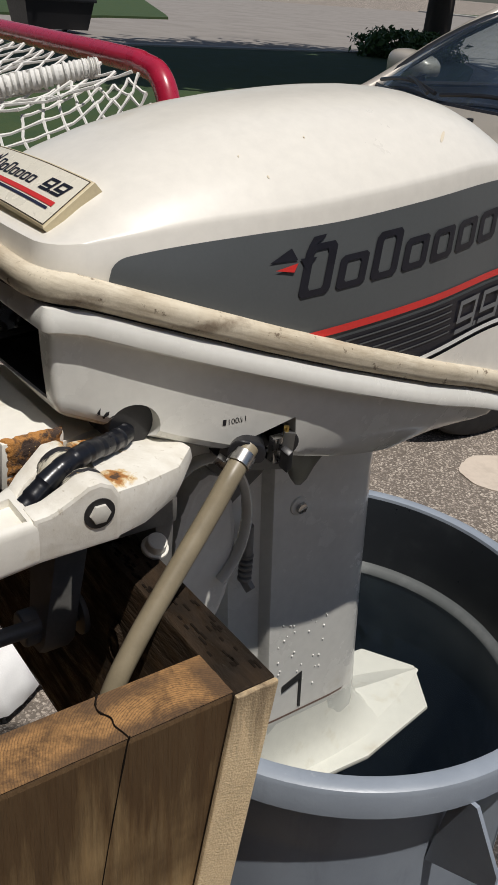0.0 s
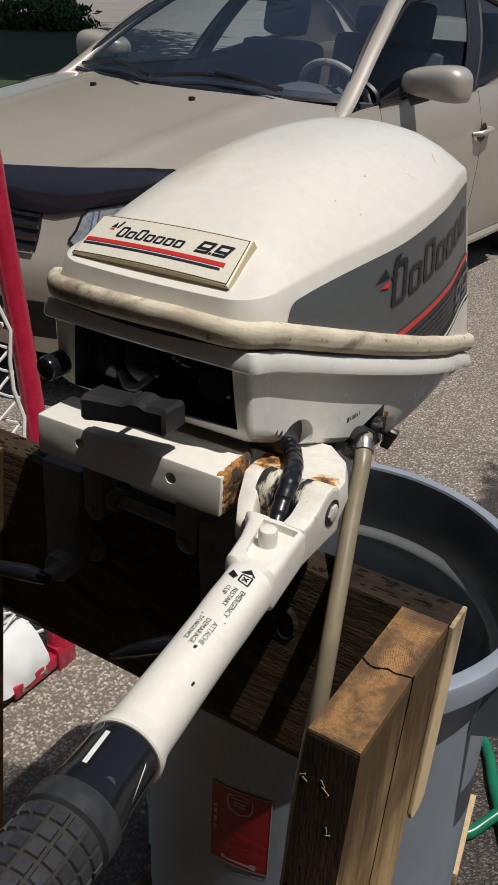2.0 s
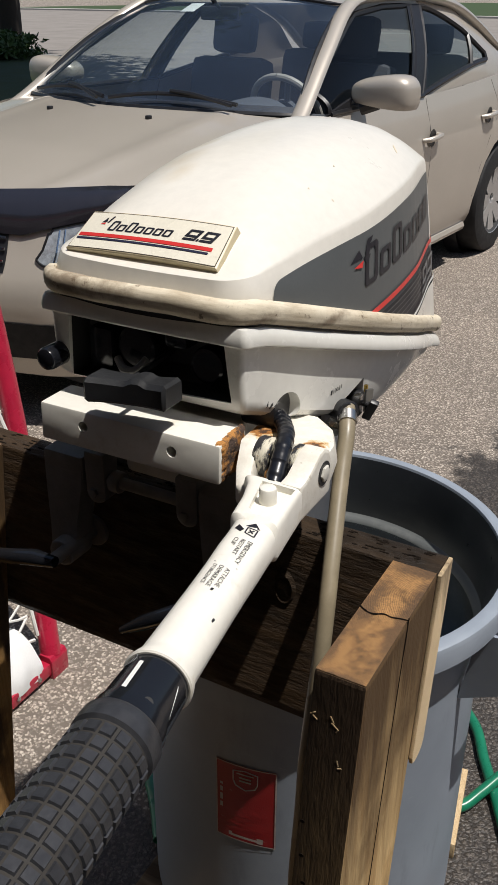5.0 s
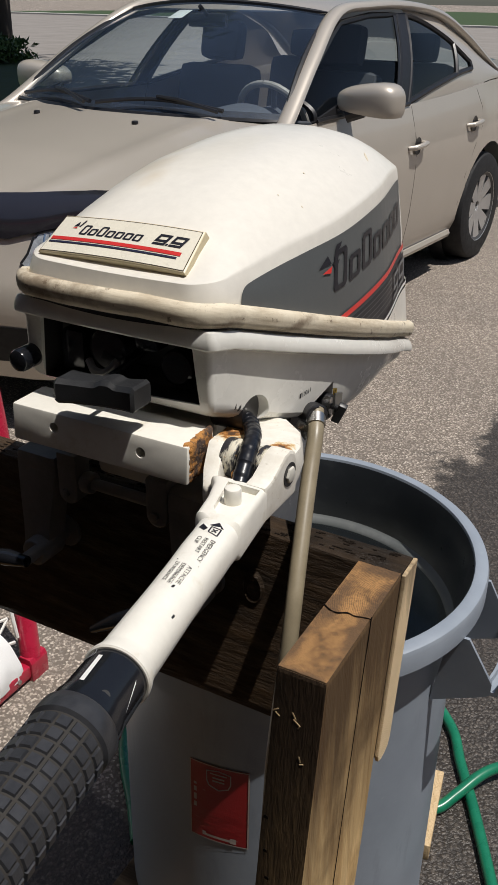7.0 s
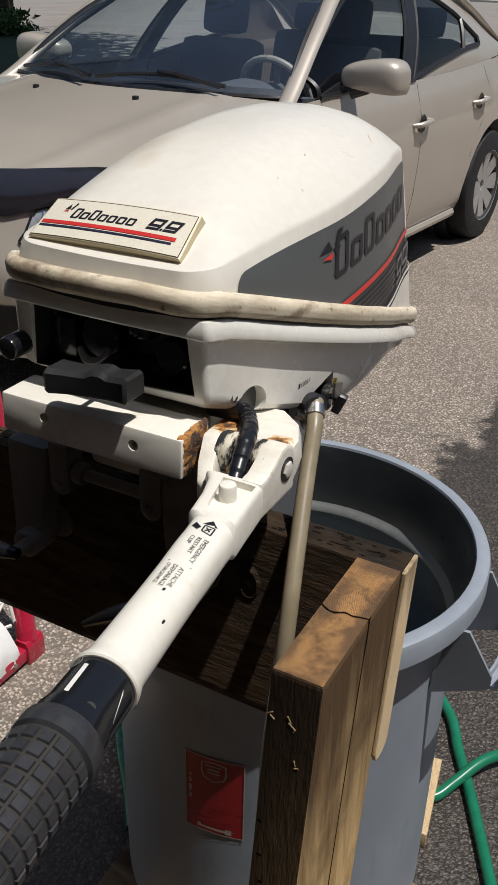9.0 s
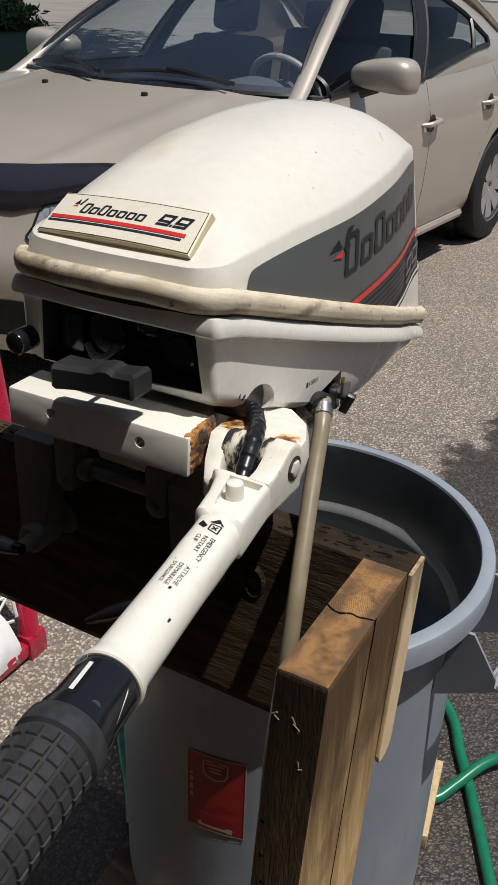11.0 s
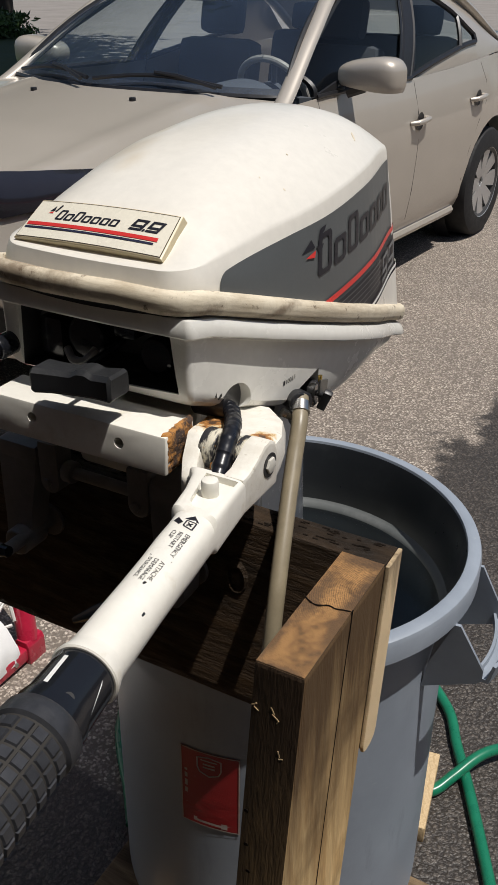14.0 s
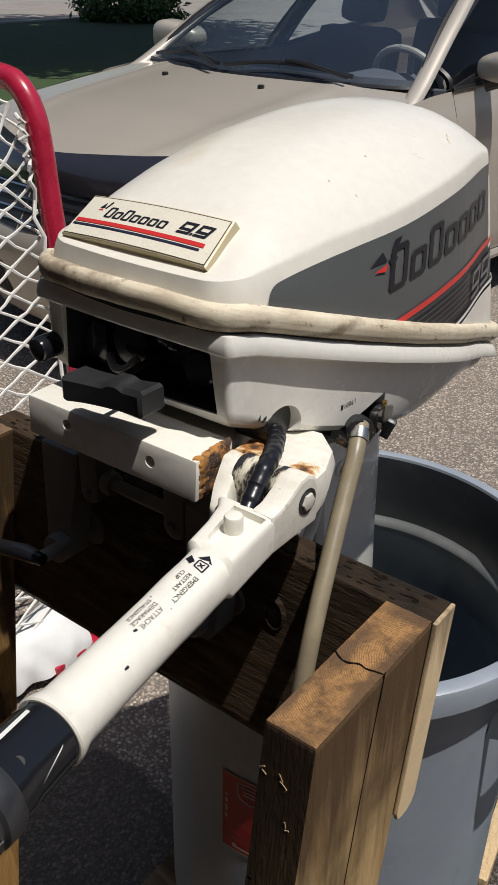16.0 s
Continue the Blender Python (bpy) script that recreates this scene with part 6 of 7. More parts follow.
def on_bin(a, z, h=0.0):
    r = 0.258 - 0.0010 * (z - 0.034) / 0.551 + h
    return Vector((r * math.cos(radians(a)), r * math.sin(radians(a)), z))




def on_label(u, v, h):
    """Label on the bin's wall, creased where it was wrinkled when stuck on."""
    crease = 0.0012 * abs(noise.noise((u * 2.2, v * 16, 3))) * max(0.0, 1 - abs(v - 0.33) / 0.3)
    return on_bin(-94 + 20 * u, 0.353 + 0.147 * v + 0.006 * u, h + crease)


LABEL_EDGE = plain("faded label print", (0.42, 0.37, 0.34), 0.5, vary=0.3, scale=60)
LABEL = part("bin_label", grid(lambda u, v: on_label(u, v, 0.001), steps(0, 1, 16), steps(0, 1, 40)), LABEL_RED, BIN, "worn creased red product label")
lb = bmesh.new()
for u0, u1, v0, v1 in ((0, 1, 0, 0.012), (0, 1, 0.988, 1), (0, 0.02, 0, 1), (0.98, 1, 0, 1), (0.36, 0.64, 0.89, 0.905), (0.40, 0.60, 0.84, 0.86), (0.40, 0.60, 0.80, 0.82), (0.22, 0.80, 0.045, 0.075), (0.70, 0.80, 0.03, 0.10), (0.22, 0.28, 0.075, 0.10), (0.07, 0.12, 0.40, 0.46), (0.07, 0.12, 0.49, 0.57), (0.07, 0.12, 0.60, 0.66), (0.07, 0.12, 0.69, 0.72)):
    join(lb, grid(lambda u, v: on_label(u, v, 0.0018), steps(u0, u1, 6), steps(v0, v1, max(1, int((v1 - v0) * 40)))))
crest = [(0.30, 0.92), (0.50, 0.945), (0.70, 0.92), (0.70, 0.80), (0.66, 0.74), (0.50, 0.70), (0.34, 0.74), (0.30, 0.80)]
for (ua, va), (ub, vb) in zip(crest, crest[1:] + crest[:1]):
    tube([on_label(ua, va, 0.0014), on_label((ua + ub) / 2, (va + vb) / 2, 0.0014), on_label(ub, vb, 0.0014)], 0.0009, 5, lb)
part("label_print", lb, LABEL_EDGE, LABEL, "pale border, crest and faint print")

# ---- parked car ----
CAR = thing("car", Matrix.Translation((-1.77, 4.467, 0)) @ Matrix.Rotation(radians(-95.22), 4, "Z"), "champagne beige four-door sedan parked on the driveway", "car")


def car_paint():
    m, nt, b = nodes_of("champagne metallic paint")
    fl = noise_tex(nt, 1800, 2)
    br = noise_tex(nt, 3, 5)
    c = mix(nt, 0.3, ramp(nt, br, [(0.3, (0.465, 0.425, 0.370)), (0.7, (0.505, 0.462, 0.402))]), ramp(nt, fl, [(0.4, (0.37, 0.33, 0.275)), (0.6, (0.56, 0.50, 0.42))]))
    nt.links.new(c, b.inputs["Base Color"])
    b.inputs["Metallic"].default_value, b.inputs["Roughness"].default_value = 0.28, 0.40
    b.inputs["Coat Weight"].default_value, b.inputs["Coat Roughness"].default_value = 0.8, 0.06
    return m


PAINT = car_paint()
TRIM = plain("black car trim", (0.015, 0.015, 0.017), 0.4)
SEAM = plain("shadowed panel gap", (0.10, 0.09, 0.08), 0.6)
TYRE = plain("tyre rubber", (0.011, 0.011, 0.012), 0.75, bumpy=0.3)
ALLOY = plain("silver wheel cover", (0.55, 0.55, 0.55), 0.32, metal=0.7)
CABIN = plain("dark grey cabin plastic", (0.075, 0.085, 0.10), 0.6)
SEAT = plain("charcoal seat cloth", (0.06, 0.064, 0.072), 0.9, vary=0.25, bumpy=0.3)
BEIGE = plain("pale grey steering wheel", (0.30, 0.29, 0.26), 0.5)
GLASS = clear_glass("clear car glass", (0.82, 0.88, 0.89), ior=1.5)
SCREEN = clear_glass("dusty windscreen glass, sky veil painted on", (0.84, 0.90, 0.92), ior=1.75)
# dust film coloured blue, painting sky reflection and haze onto the glass
veil_nt = SCREEN.node_tree
dust, film = veil_nt.nodes.new("ShaderNodeBsdfDiffuse"), veil_nt.nodes.new("ShaderNodeMixShader")
dust.inputs["Color"].default_value = (0.30, 0.44, 0.72, 1)
veil_nt.links.new(ramp(veil_nt, noise_tex(veil_nt, 2.5, 5), [(0.3, (0.030,) * 3), (0.7, (0.055,) * 3)]), film.inputs["Fac"])
out = veil_nt.nodes["Material Output"]
veil_nt.links.new(out.inputs["Surface"].links[0].from_socket, film.inputs[1])
veil_nt.links.new(dust.outputs["BSDF"], film.inputs[2])
veil_nt.links.new(film.outputs["Shader"], out.inputs["Surface"])
LAMP_GLASS = plain("silver lamp housing", (0.62, 0.66, 0.70), 0.20, metal=0.5, vary=0.8, scale=26, fine=70)
LAMP_LENS = clear_glass("clear lamp lens", (0.93, 0.96, 0.98), ior=1.5)
INTAKE = plain("near-black grille mesh", (0.006, 0.006, 0.007), 0.75)
CHROME = plain("chrome", (0.75, 0.75, 0.76), 0.12, metal=1.0)

PLAN = [(-1.0, 0.50), (-0.97, 0.66), (-0.85, 0.79), (-0.5, 0.86), (0.0, 0.885), (1.3, 0.888), (2.4, 0.88), (2.75, 0.855), (3.0, 0.79), (3.15, 0.69), (3.26, 0.53), (3.34, 0.30), (3.36, 0.12), (3.365, 0.0)]
FLARE = [(0.20, 0.90), (0.28, 0.955), (0.45, 0.985), (0.62, 0.997), (0.74, 1.0), (0.84, 0.985), (0.92, 0.958), (1.02, 0.925)]
TOPZ = [(-1.0, 0.96), (-0.6, 1.03), (-0.2, 1.03), (0.4, 1.0), (1.0, 0.985), (1.8, 0.985), (2.04, 0.975), (2.4, 0.93), (2.8, 0.875), (3.05, 0.82), (3.2, 0.775), (3.3, 0.745), (3.365, 0.735)]


REAR_AXLE = -0.115


def shell(X, k):
    """Car skin: X along the car, k from 0 (sill) to 1 (shoulder)."""
    top = lerp(TOPZ, X)
    z = 0.20 + (top - 0.20) * k
    w = lerp(PLAN, X)
    y = w * lerp(FLARE, z if X < 2.3 else 0.2 + (1.0 - 0.2) * k)
    nose = max(0.0, (X - 2.9) / 0.465)
    X2 = X - nose * (0.10 * max(0.0, (z - 0.55) / 0.2) - 0.03 * math.exp(-((z - 0.48) / 0.1) ** 2) + 0.05 * max(0, (0.34 - z) / 0.14))
    return Vector((X2, y, z))


def shell_z(X, z, off=0.0):
    top = lerp(TOPZ, X)
    p = shell(X, (z - 0.2) / (top - 0.2))
    return p + Vector((off * 0.7, off, 0)) if X > 2.8 else p + Vector((0, off, 0))


def body_side(sgn):
    xs = steps(-1.0, 2.7, 74) + [2.75 + 0.05 * i for i in range(9)] + [3.18, 3.21, 3.24, 3.265, 3.29, 3.31, 3.33, 3.345, 3.355, 3.36, 3.365]
    ks = [0, 0.06, 0.12, 0.2, 0.28, 0.36, 0.44, 0.52, 0.6, 0.68, 0.76, 0.84, 0.9, 0.95, 1.0]
    bm = bmesh.new()
    rows = [[bm.verts.new(shell(x, k)) for k in ks] for x in xs]
    for a, b in zip(rows, rows[1:]):
        ring_faces(bm, a, b, False)
    for axle in (REAR_AXLE, 2.65):
        kill = [f for f in bm.faces if math.hypot(f.calc_center_median().x - axle, f.calc_center_median().z - 0.33) < 0.365]
        bmesh.ops.delete(bm, geom=kill, context="FACES")
        for v in bm.verts:
            d = math.hypot(v.co.x - axle, v.co.z - 0.33)
            if d < 0.42 and any(len(e.link_faces) == 1 for e in v.link_edges) and v.co.z > 0.205:
                v.co.x, v.co.z = axle + (v.co.x - axle) * 0.37 / d, 0.33 + (v.co.z - 0.33) * 0.37 / d
    if sgn < 0:
        bm.transform(Matrix.Diagonal((1, -1, 1, 1)))
    return bm


body = body_side(1)
join(body, body_side(-1))


def cpart(name, bm, mat_, label="", parent=None, angle=35):
    return part(name, bm, mat_, parent or CAR, label, False, angle)


cpart("body", body, PAINT, "champagne metallic car body")


def hood_pt(u, v):
    """u: 0 at the windscreen, 1 at the nose; v across."""
    Xr, Xf = 2.27 - 0.23 * v * v, 3.255 - 0.27 * v * v
    X = Xr + (Xf - Xr) * u
    edge = shell(X, 1.0)
    nose = max(0, (X - 2.9) / 0.465)
    w = lerp(PLAN, X) * 0.925
    y = 0.80 * v * (1 - u) + min(w, 0.80) * v * u if X > 2.3 else 0.80 * v
    y = min(abs(y), shell(X, 1.0).y) * (1 if v > 0 else -1)
    t = lerp(TOPZ, X)
    z = t + (0.055 - 0.02 * u) * (1 - abs(v) ** 2.4) + 0.008 * math.exp(-((abs(v) - 0.62) / 0.06) ** 2)
    return Vector((X - 0.02 * nose, y, z))


cpart("hood", thick(grid(hood_pt, steps(0, 1, 24), steps(-1, 1, 36)), 0.012), PAINT, "car hood")


LAMP_TOP = [(2.80, 0.842), (2.95, 0.818), (3.075, 0.787), (3.17, 0.757), (3.262, 0.724), (3.295, 0.697), (3.365, 0.700)]


def deflector_pt(s, t):
    """Smoked shield from the hood's front edge down to the headlights and grille."""
    X = 3.365 - 0.40 * abs(s) ** 1.6
    low = shell_z(X, min(lerp(LAMP_TOP, X) + 0.006, lerp(TOPZ, X)), 0.014)
    v = 0.0
    while v < 0.98 and lerp(PLAN, 3.265 - 0.27 * v * v) * 0.925 * v < low.y * 0.985:
        v += 0.01
    Xf = 3.265 - 0.27 * v * v
    top = Vector((Xf - 0.025, low.y * 0.985, lerp(TOPZ, Xf) + 0.035 * (1 - v ** 2.4) + 0.026))
    end = max(0.0, (abs(s) - 0.88) / 0.12)
    top = top.lerp(low, end ** 2)
    p = top.lerp(low, t) + Vector((0.022, 0.008, 0.012)) * math.sin(math.pi * t) * (1 - end)
    return Vector((p.x, p.y if s > 0 else -p.y, p.z))


cpart("hood_deflector", thick(grid(deflector_pt, steps(-1, 1, 60), steps(0, 1, 8)), 0.004), plain("smoked acrylic", (0.018, 0.017, 0.022), 0.22, coat=1.0), "dark smoked hood deflector")


def patch_shell(X0, X1, z0, z1, off, nx=10, nz=5, lift=0.0):
    def fn(a, b):
        X = X0 + (X1 - X0) * a
        za, zb = z0[0] + (z0[1] - z0[0]) * a, z1[0] + (z1[1] - z1[0]) * a
        z = za + (zb - za) * b
        return shell_z(X, z, off + lift * math.sin(math.pi * a) * math.sin(math.pi * b))
    return grid(fn, steps(0, 1, nx), steps(0, 1, nz))


def mirror_y(bm):
    bm.transform(Matrix.Diagonal((1, -1, 1, 1)))
    return bm


for sgn in (1, -1):
    def lamp_pt(a, c, off=0.005, bulge=0.0):
        """Square-cut towards the grille, sweeping up along the wing."""
        X = 3.275 - 0.475 * a - 0.014 * c * (1 - a)
        lo = lerp([(2.80, 0.805), (2.88, 0.735), (3.0, 0.658), (3.15, 0.617), (3.25, 0.611), (3.268, 0.616), (3.275, 0.632)], X)
        hi = lerp(LAMP_TOP, X) - (0.012 if a < 0.02 else 0.0)
        return shell_z(X, lo + (hi - lo) * c, off + bulge * math.sin(math.pi * min(1, 0.08 + a)) ** 0.5 * math.sin(math.pi * c) ** 0.7)
    us_ = [0.0, 0.008, 0.02, 0.05, 0.1, 0.15, 0.2] + steps(0.28, 1, 10)
    hl = grid(lamp_pt, us_, steps(0, 1, 8))
    lens = grid(lambda a, c: lamp_pt(a, c, 0.008, 0.026), us_, steps(0, 1, 10))
    ring = tube([lamp_pt(a, 0) for a in us_] + [lamp_pt(a, 1) for a in us_[::-1]] + [lamp_pt(0, 0.5), lamp_pt(0, 0)], 0.0045, 6)
    bowls = bmesh.new()
    for a_, c_, r_ in ((0.345, 0.50, 0.068),):
        q_ = lamp_pt(a_, c_, 0.004)
        nrm_ = (lamp_pt(a_ - 0.04, c_) - q_).cross(lamp_pt(a_, c_ + 0.1) - q_).normalized()
        if nrm_.x < 0:
            nrm_ = -nrm_
        bm_ = Matrix.Translation(q_) @ nrm_.to_track_quat("Z", "Y").to_matrix().to_4x4()
        lathe([(0.0, 0.004), (r_ * 0.25, 0.012), (r_ * 0.32, 0.010), (r_ * 0.36, 0.003), (r_ * 0.80, 0.006), (r_ * 0.94, 0.015), (r_, 0.015), (r_ * 1.04, 0.0)], 28, bm_, bowls)
    bars = []
    for a_ in (0.05, 0.075, 0.20, 0.5, 0.58):
        bars.append(tube([lamp_pt(a_, c, 0.009) for c in steps(0.06, 0.94, 6)], 0.0035, 6))
    if sgn < 0:
        for b_ in [hl, lens, ring, bowls] + bars:
            mirror_y(b_)
    h = cpart("headlight", hl, LAMP_GLASS, "clear headlight with chromed bowls")
    cpart("headlight_edge", ring, TRIM, parent=h)
    cpart("headlight_bowl", bowls, CHROME, parent=h)
    for b_ in bars:
        cpart("reflector_rib", b_, CHROME, parent=h)
    lo_ = cpart("headlight_lens", lens, LAMP_LENS, parent=h)
    lo_.visible_shadow = False
gr = patch_shell(3.365, 3.312, (0.56, 0.585), (0.72, 0.715), 0.004, 8, 4)
join(gr, mirror_y(patch_shell(3.365, 3.312, (0.56, 0.585), (0.72, 0.715), 0.004, 8, 4)))
GRILLE = cpart("grille", gr, TRIM, "black car grille")
for i in range(4):
    z = 0.585 + 0.036 * i
    half_bar = [shell_z(X, z, 0.012) for X in (3.316, 3.33, 3.345, 3.36)]
    cpart("grille_slat", tube(half_bar + [Vector((p.x, -p.y, p.z)) for p in half_bar[::-1]], 0.006, 6), CHROME, parent=GRILLE)
ik = bmesh.new()
for sgn in (1, -1):
    g = patch_shell(3.36, 3.02, (0.27, 0.30), (0.415, 0.42), 0.005, 12, 3)
    if sgn < 0:
        mirror_y(g)
    join(ik, g)
cpart("lower_intake", ik, INTAKE, "black lower intake")

# glasshouse
def ws_pt(u, v):
    b = Vector((2.27 - 0.23 * v * v, 0.756 * v, 1.000 - 0.011 * v * v))
    t = Vector((1.47 - 0.09 * v * v, 0.571 * v, 1.420 - 0.044 * v * v))
    p = b.lerp(t, u)
    return p + Vector((0.03, 0, 0.03)) * math.sin(math.pi * u)


WS = cpart("windscreen", grid(ws_pt, steps(0, 1, 14), steps(-1, 1, 20)), SCREEN, "large curved windscreen")
WS.visible_shadow = False
edge = [ws_pt(0, v) for v in steps(-1, 1, 20)] + [ws_pt(u, 1) for u in steps(0, 1, 8)[1:]] + [ws_pt(1, v) for v in steps(1, -1, 20)[1:]] + [ws_pt(u, -1) for u in steps(1, 0, 8)[1:]]
cpart("windscreen_seal", tube(edge, 0.012, 6), TRIM, parent=WS)
cpart("windscreen_band", grid(lambda u, v: ws_pt(u, v) - Vector((0.006, 0, 0.006)), steps(0.0, 0.07, 2), steps(-1, 1, 20)), TRIM, parent=WS)
RAIL = [(2.24, 0.815, 0.90), (2.06, 0.775, 0.982), (1.72, 0.69, 1.20), (1.38, 0.605, 1.378), (1.1, 0.615, 1.412), (0.7, 0.632, 1.415), (0.3, 0.64, 1.375), (-0.05, 0.655, 1.27), (-0.35, 0.69, 1.13), (-0.6, 0.72, 1.02)]


def roof_pt(u, v):
    X = (1.47 - 0.09 * v * v) * (1 - u) + (-0.30 - 0.1 * v * v) * u
    rail = float(np.interp(-X, [-p[0] for p in RAIL], [p[1] for p in RAIL]))
    zr = float(np.interp(-X, [-p[0] for p in RAIL], [p[2] for p in RAIL]))
    return Vector((X, rail * v, zr + (0.05 * (1 - u) + 0.075 * u) * (1 - v * v) + 0.0))


cpart("roof", grid(roof_pt, steps(0, 1, 20), steps(-1, 1, 20)), PAINT, "car roof")
rw = clear_glass("rear glass", (0.6, 0.68, 0.7))
RW = cpart("rear_window", grid(lambda u, v: roof_pt(1, v).lerp(Vector((-0.78 - 0.05 * v * v, 0.66 * v, 1.04 + 0.02 * (1 - v * v))), u) + Vector((-0.02, 0, 0.04)) * math.sin(math.pi * u), steps(0, 1, 10), steps(-1, 1, 14)), rw)
RW.visible_shadow = False
cpart("boot_lid", grid(lambda u, v: Vector((-0.78 - 0.2 * u, 0.70 * v * (1 - 0.15 * u), 1.04 - 0.05 * u - 0.03 * v * v)), steps(0, 1, 6), steps(-1, 1, 10)), PAINT)
for sgn in (1, -1):
    pts = smooth_path([(x, y * sgn, z) for x, y, z in RAIL], 6)
    cpart("roof_rail", tube(pts, [0.030] * 4 + [0.037] * (len(pts) - 4), 14, squash=0.6), PAINT, "car pillar and roof rail")

    def side_pt(X, k, s=sgn):
        """k 0 at the belt, 1 at the rail."""
        b = shell(X, 1.0)
        b = Vector((X, b.y * 0.985, b.z + 0.005))
        ry = float(np.interp(-X, [-p[0] for p in RAIL], [p[1] for p in RAIL]))
        rz = float(np.interp(-X, [-p[0] for p in RAIL], [p[2] for p in RAIL])) - 0.02
        p = b.lerp(Vector((X, ry, rz)), k)
        p.y += 0.03 * math.sin(math.pi * k)
        return Vector((p.x, p.y * s, p.z))

    def fwin(a, k):
        lo, hi = 1.90, 1.12 - 0.30 * k
        return side_pt(lo + (hi - lo) * a, k)

    def k_low(a):
        return 0.30 * a

    def k_top(a):
        return 0.93 - 0.50 * a * a

    def rwin(a, k):
        lo = 1.00 - 0.26 * k
        return side_pt(lo + (0.10 - lo) * a, k_low(a) + (k_top(a) - k_low(a)) * k)
    fw = cpart("door_window", grid(fwin, steps(0, 1, 12), steps(0.02, 0.93, 8)), GLASS, "front door window")
    rwn = cpart("door_window", grid(rwin, steps(0, 1, 12), steps(0.0, 1.0, 8)), GLASS, "rear door window")
    fw.visible_shadow = rwn.visible_shadow = False
    for fn, par, k1 in ((fwin, fw, 0.95), (rwin, rwn, 1.0)):
        loop = [fn(a, 0.0) for a in steps(0, 1, 12)] + [fn(1, k * k1) for k in steps(0, 1, 6)[1:]] + [fn(a, k1) for a in steps(1, 0, 12)[1:]] + [fn(0, k * k1) for k in steps(1, 0, 6)[1:]]
        cpart("window_seal", tube(loop, 0.014, 6), TRIM, parent=par)
    cpart("quarter_divider", tube([rwin(0.74, k) + Vector((0, 0.002 * sgn, 0)) for k in steps(0, 1, 5)], 0.013, 6), TRIM, parent=rwn)
    cpart("centre_pillar", grid(lambda a, k: side_pt(1.16 - 0.30 * k + (0.97 - 0.24 * k - 1.16 + 0.30 * k) * a, k) + Vector((0, 0.010 * sgn, 0)), steps(0, 1, 2), steps(0, 0.97, 8)), TRIM, "black centre pillar")
    cpart("rear_quarter", grid(lambda a, k: side_pt((1.00 - 0.26) + (0.10 - 0.74) * a, k_top(a) - 0.02 + (1.0 - k_top(a) + 0.02) * k), steps(0, 1, 12), steps(0, 1, 4)), PAINT, "rear quarter panel")
    cpart("rear_quarter", grid(lambda a, k: side_pt(0.98 + (0.10 - 0.98) * a, -0.02 + (k_low(a) + 0.02) * k), steps(0, 1, 12), steps(0, 1, 3)), PAINT)
    cpart("rear_quarter", grid(lambda a, k: side_pt(0.11 + (-0.62 - 0.11) * a, -0.02 + (1.02 - 0.75 * a * a) * k), steps(0, 1, 14), steps(0, 1, 6)), PAINT)
    cpart("mirror_sail", prism([side_pt(1.93, 0.0), side_pt(1.74, 0.0), side_pt(1.70, 0.22)], (0, 0.012 * sgn, 0)), TRIM)
    mm = Matrix.Translation((1.664, 0.955 * sgn, 1.055)) @ Euler((0, 0, radians(-8 * sgn))).to_matrix().to_4x4() @ Matrix.Diagonal((0.088, 0.150, 0.086, 1))
    sp = bmesh.new()
    bmesh.ops.create_uvsphere(sp, u_segments=28, v_segments=18, radius=1.0)
    for v_ in sp.verts:
        c_ = v_.co
        c_.x, c_.y, c_.z = [math.copysign(abs(q) ** 0.64, q) for q in c_]
        if c_.x < -0.45:
            c_.x = -0.45
        c_.z = max(c_.z, -0.64) * (1.0 - 0.42 * (-c_.y * sgn * 0.5 + 0.5) ** 1.5)
    sp.transform(mm)
    mir = cpart("wing_mirror", sp, PAINT, "champagne wing mirror")
    cpart("mirror_stalk", tube([(1.70, 0.86 * sgn, 1.0), (1.68, 0.93 * sgn, 1.02)], [0.035, 0.03], 10), TRIM, parent=mir)
    cpart("mirror_glass", box((1.6225, (0.86 if sgn > 0 else -1.05), 1.01), (1.6245, (1.05 if sgn > 0 else -0.86), 1.10), 0.0), CHROME, parent=mir)
    for X, z in ((0.98, 0.795), (0.206, 0.83)):
        q = shell_z(X, z, 0.012)
        q.y *= sgn
        hd = cpart("door_handle", tube([q + Vector((0.09, -0.012 * sgn, -0.004)), q + Vector((0.07, 0.018 * sgn, 0)), q + Vector((0, 0.024 * sgn, 0.004)), q + Vector((-0.07, 0.016 * sgn, 0.006)), q + Vector((-0.085, -0.012 * sgn, 0.006))], [0.010, 0.013, 0.013, 0.013, 0.012], 10), PAINT, "door handle")
        cup = lathe([(0.0, 0.0), (0.03, 0.001), (0.042, 0.003)], 20, Matrix.Translation(q - Vector((0.0, 0.004 * sgn, 0))) @ Matrix.Rotation(radians(-90 * sgn), 4, "X"))
        cpart("handle_cup", cup, TRIM, parent=hd)
    seams = [[(0.975, z) for z in steps(0.24, 0.975, 10)], [(1.93 - 0.05 * math.sin(3 * (z - 0.2)), z) for z in steps(0.24, 0.97, 10)], [(0.27, 0.24), (0.285, 0.40), (0.25, 0.55), (0.16, 0.70), (0.06, 0.80), (0.03, 0.90), (0.08, 1.0)]]
    for sm in seams:
        cpart("door_seam", tube([Vector((p.x, p.y * sgn, p.z)) for p in (shell_z(X, z, -0.001) for X, z in sm)], 0.0022, 6), SEAM)
    cpart("side_sill", tube([Vector((p.x, (p.y + 0.004) * sgn, p.z)) for p in (shell_z(X, 0.23, 0) for X in steps(0.30, 2.2, 14))], 0.028, 8), PAINT, "door sill")
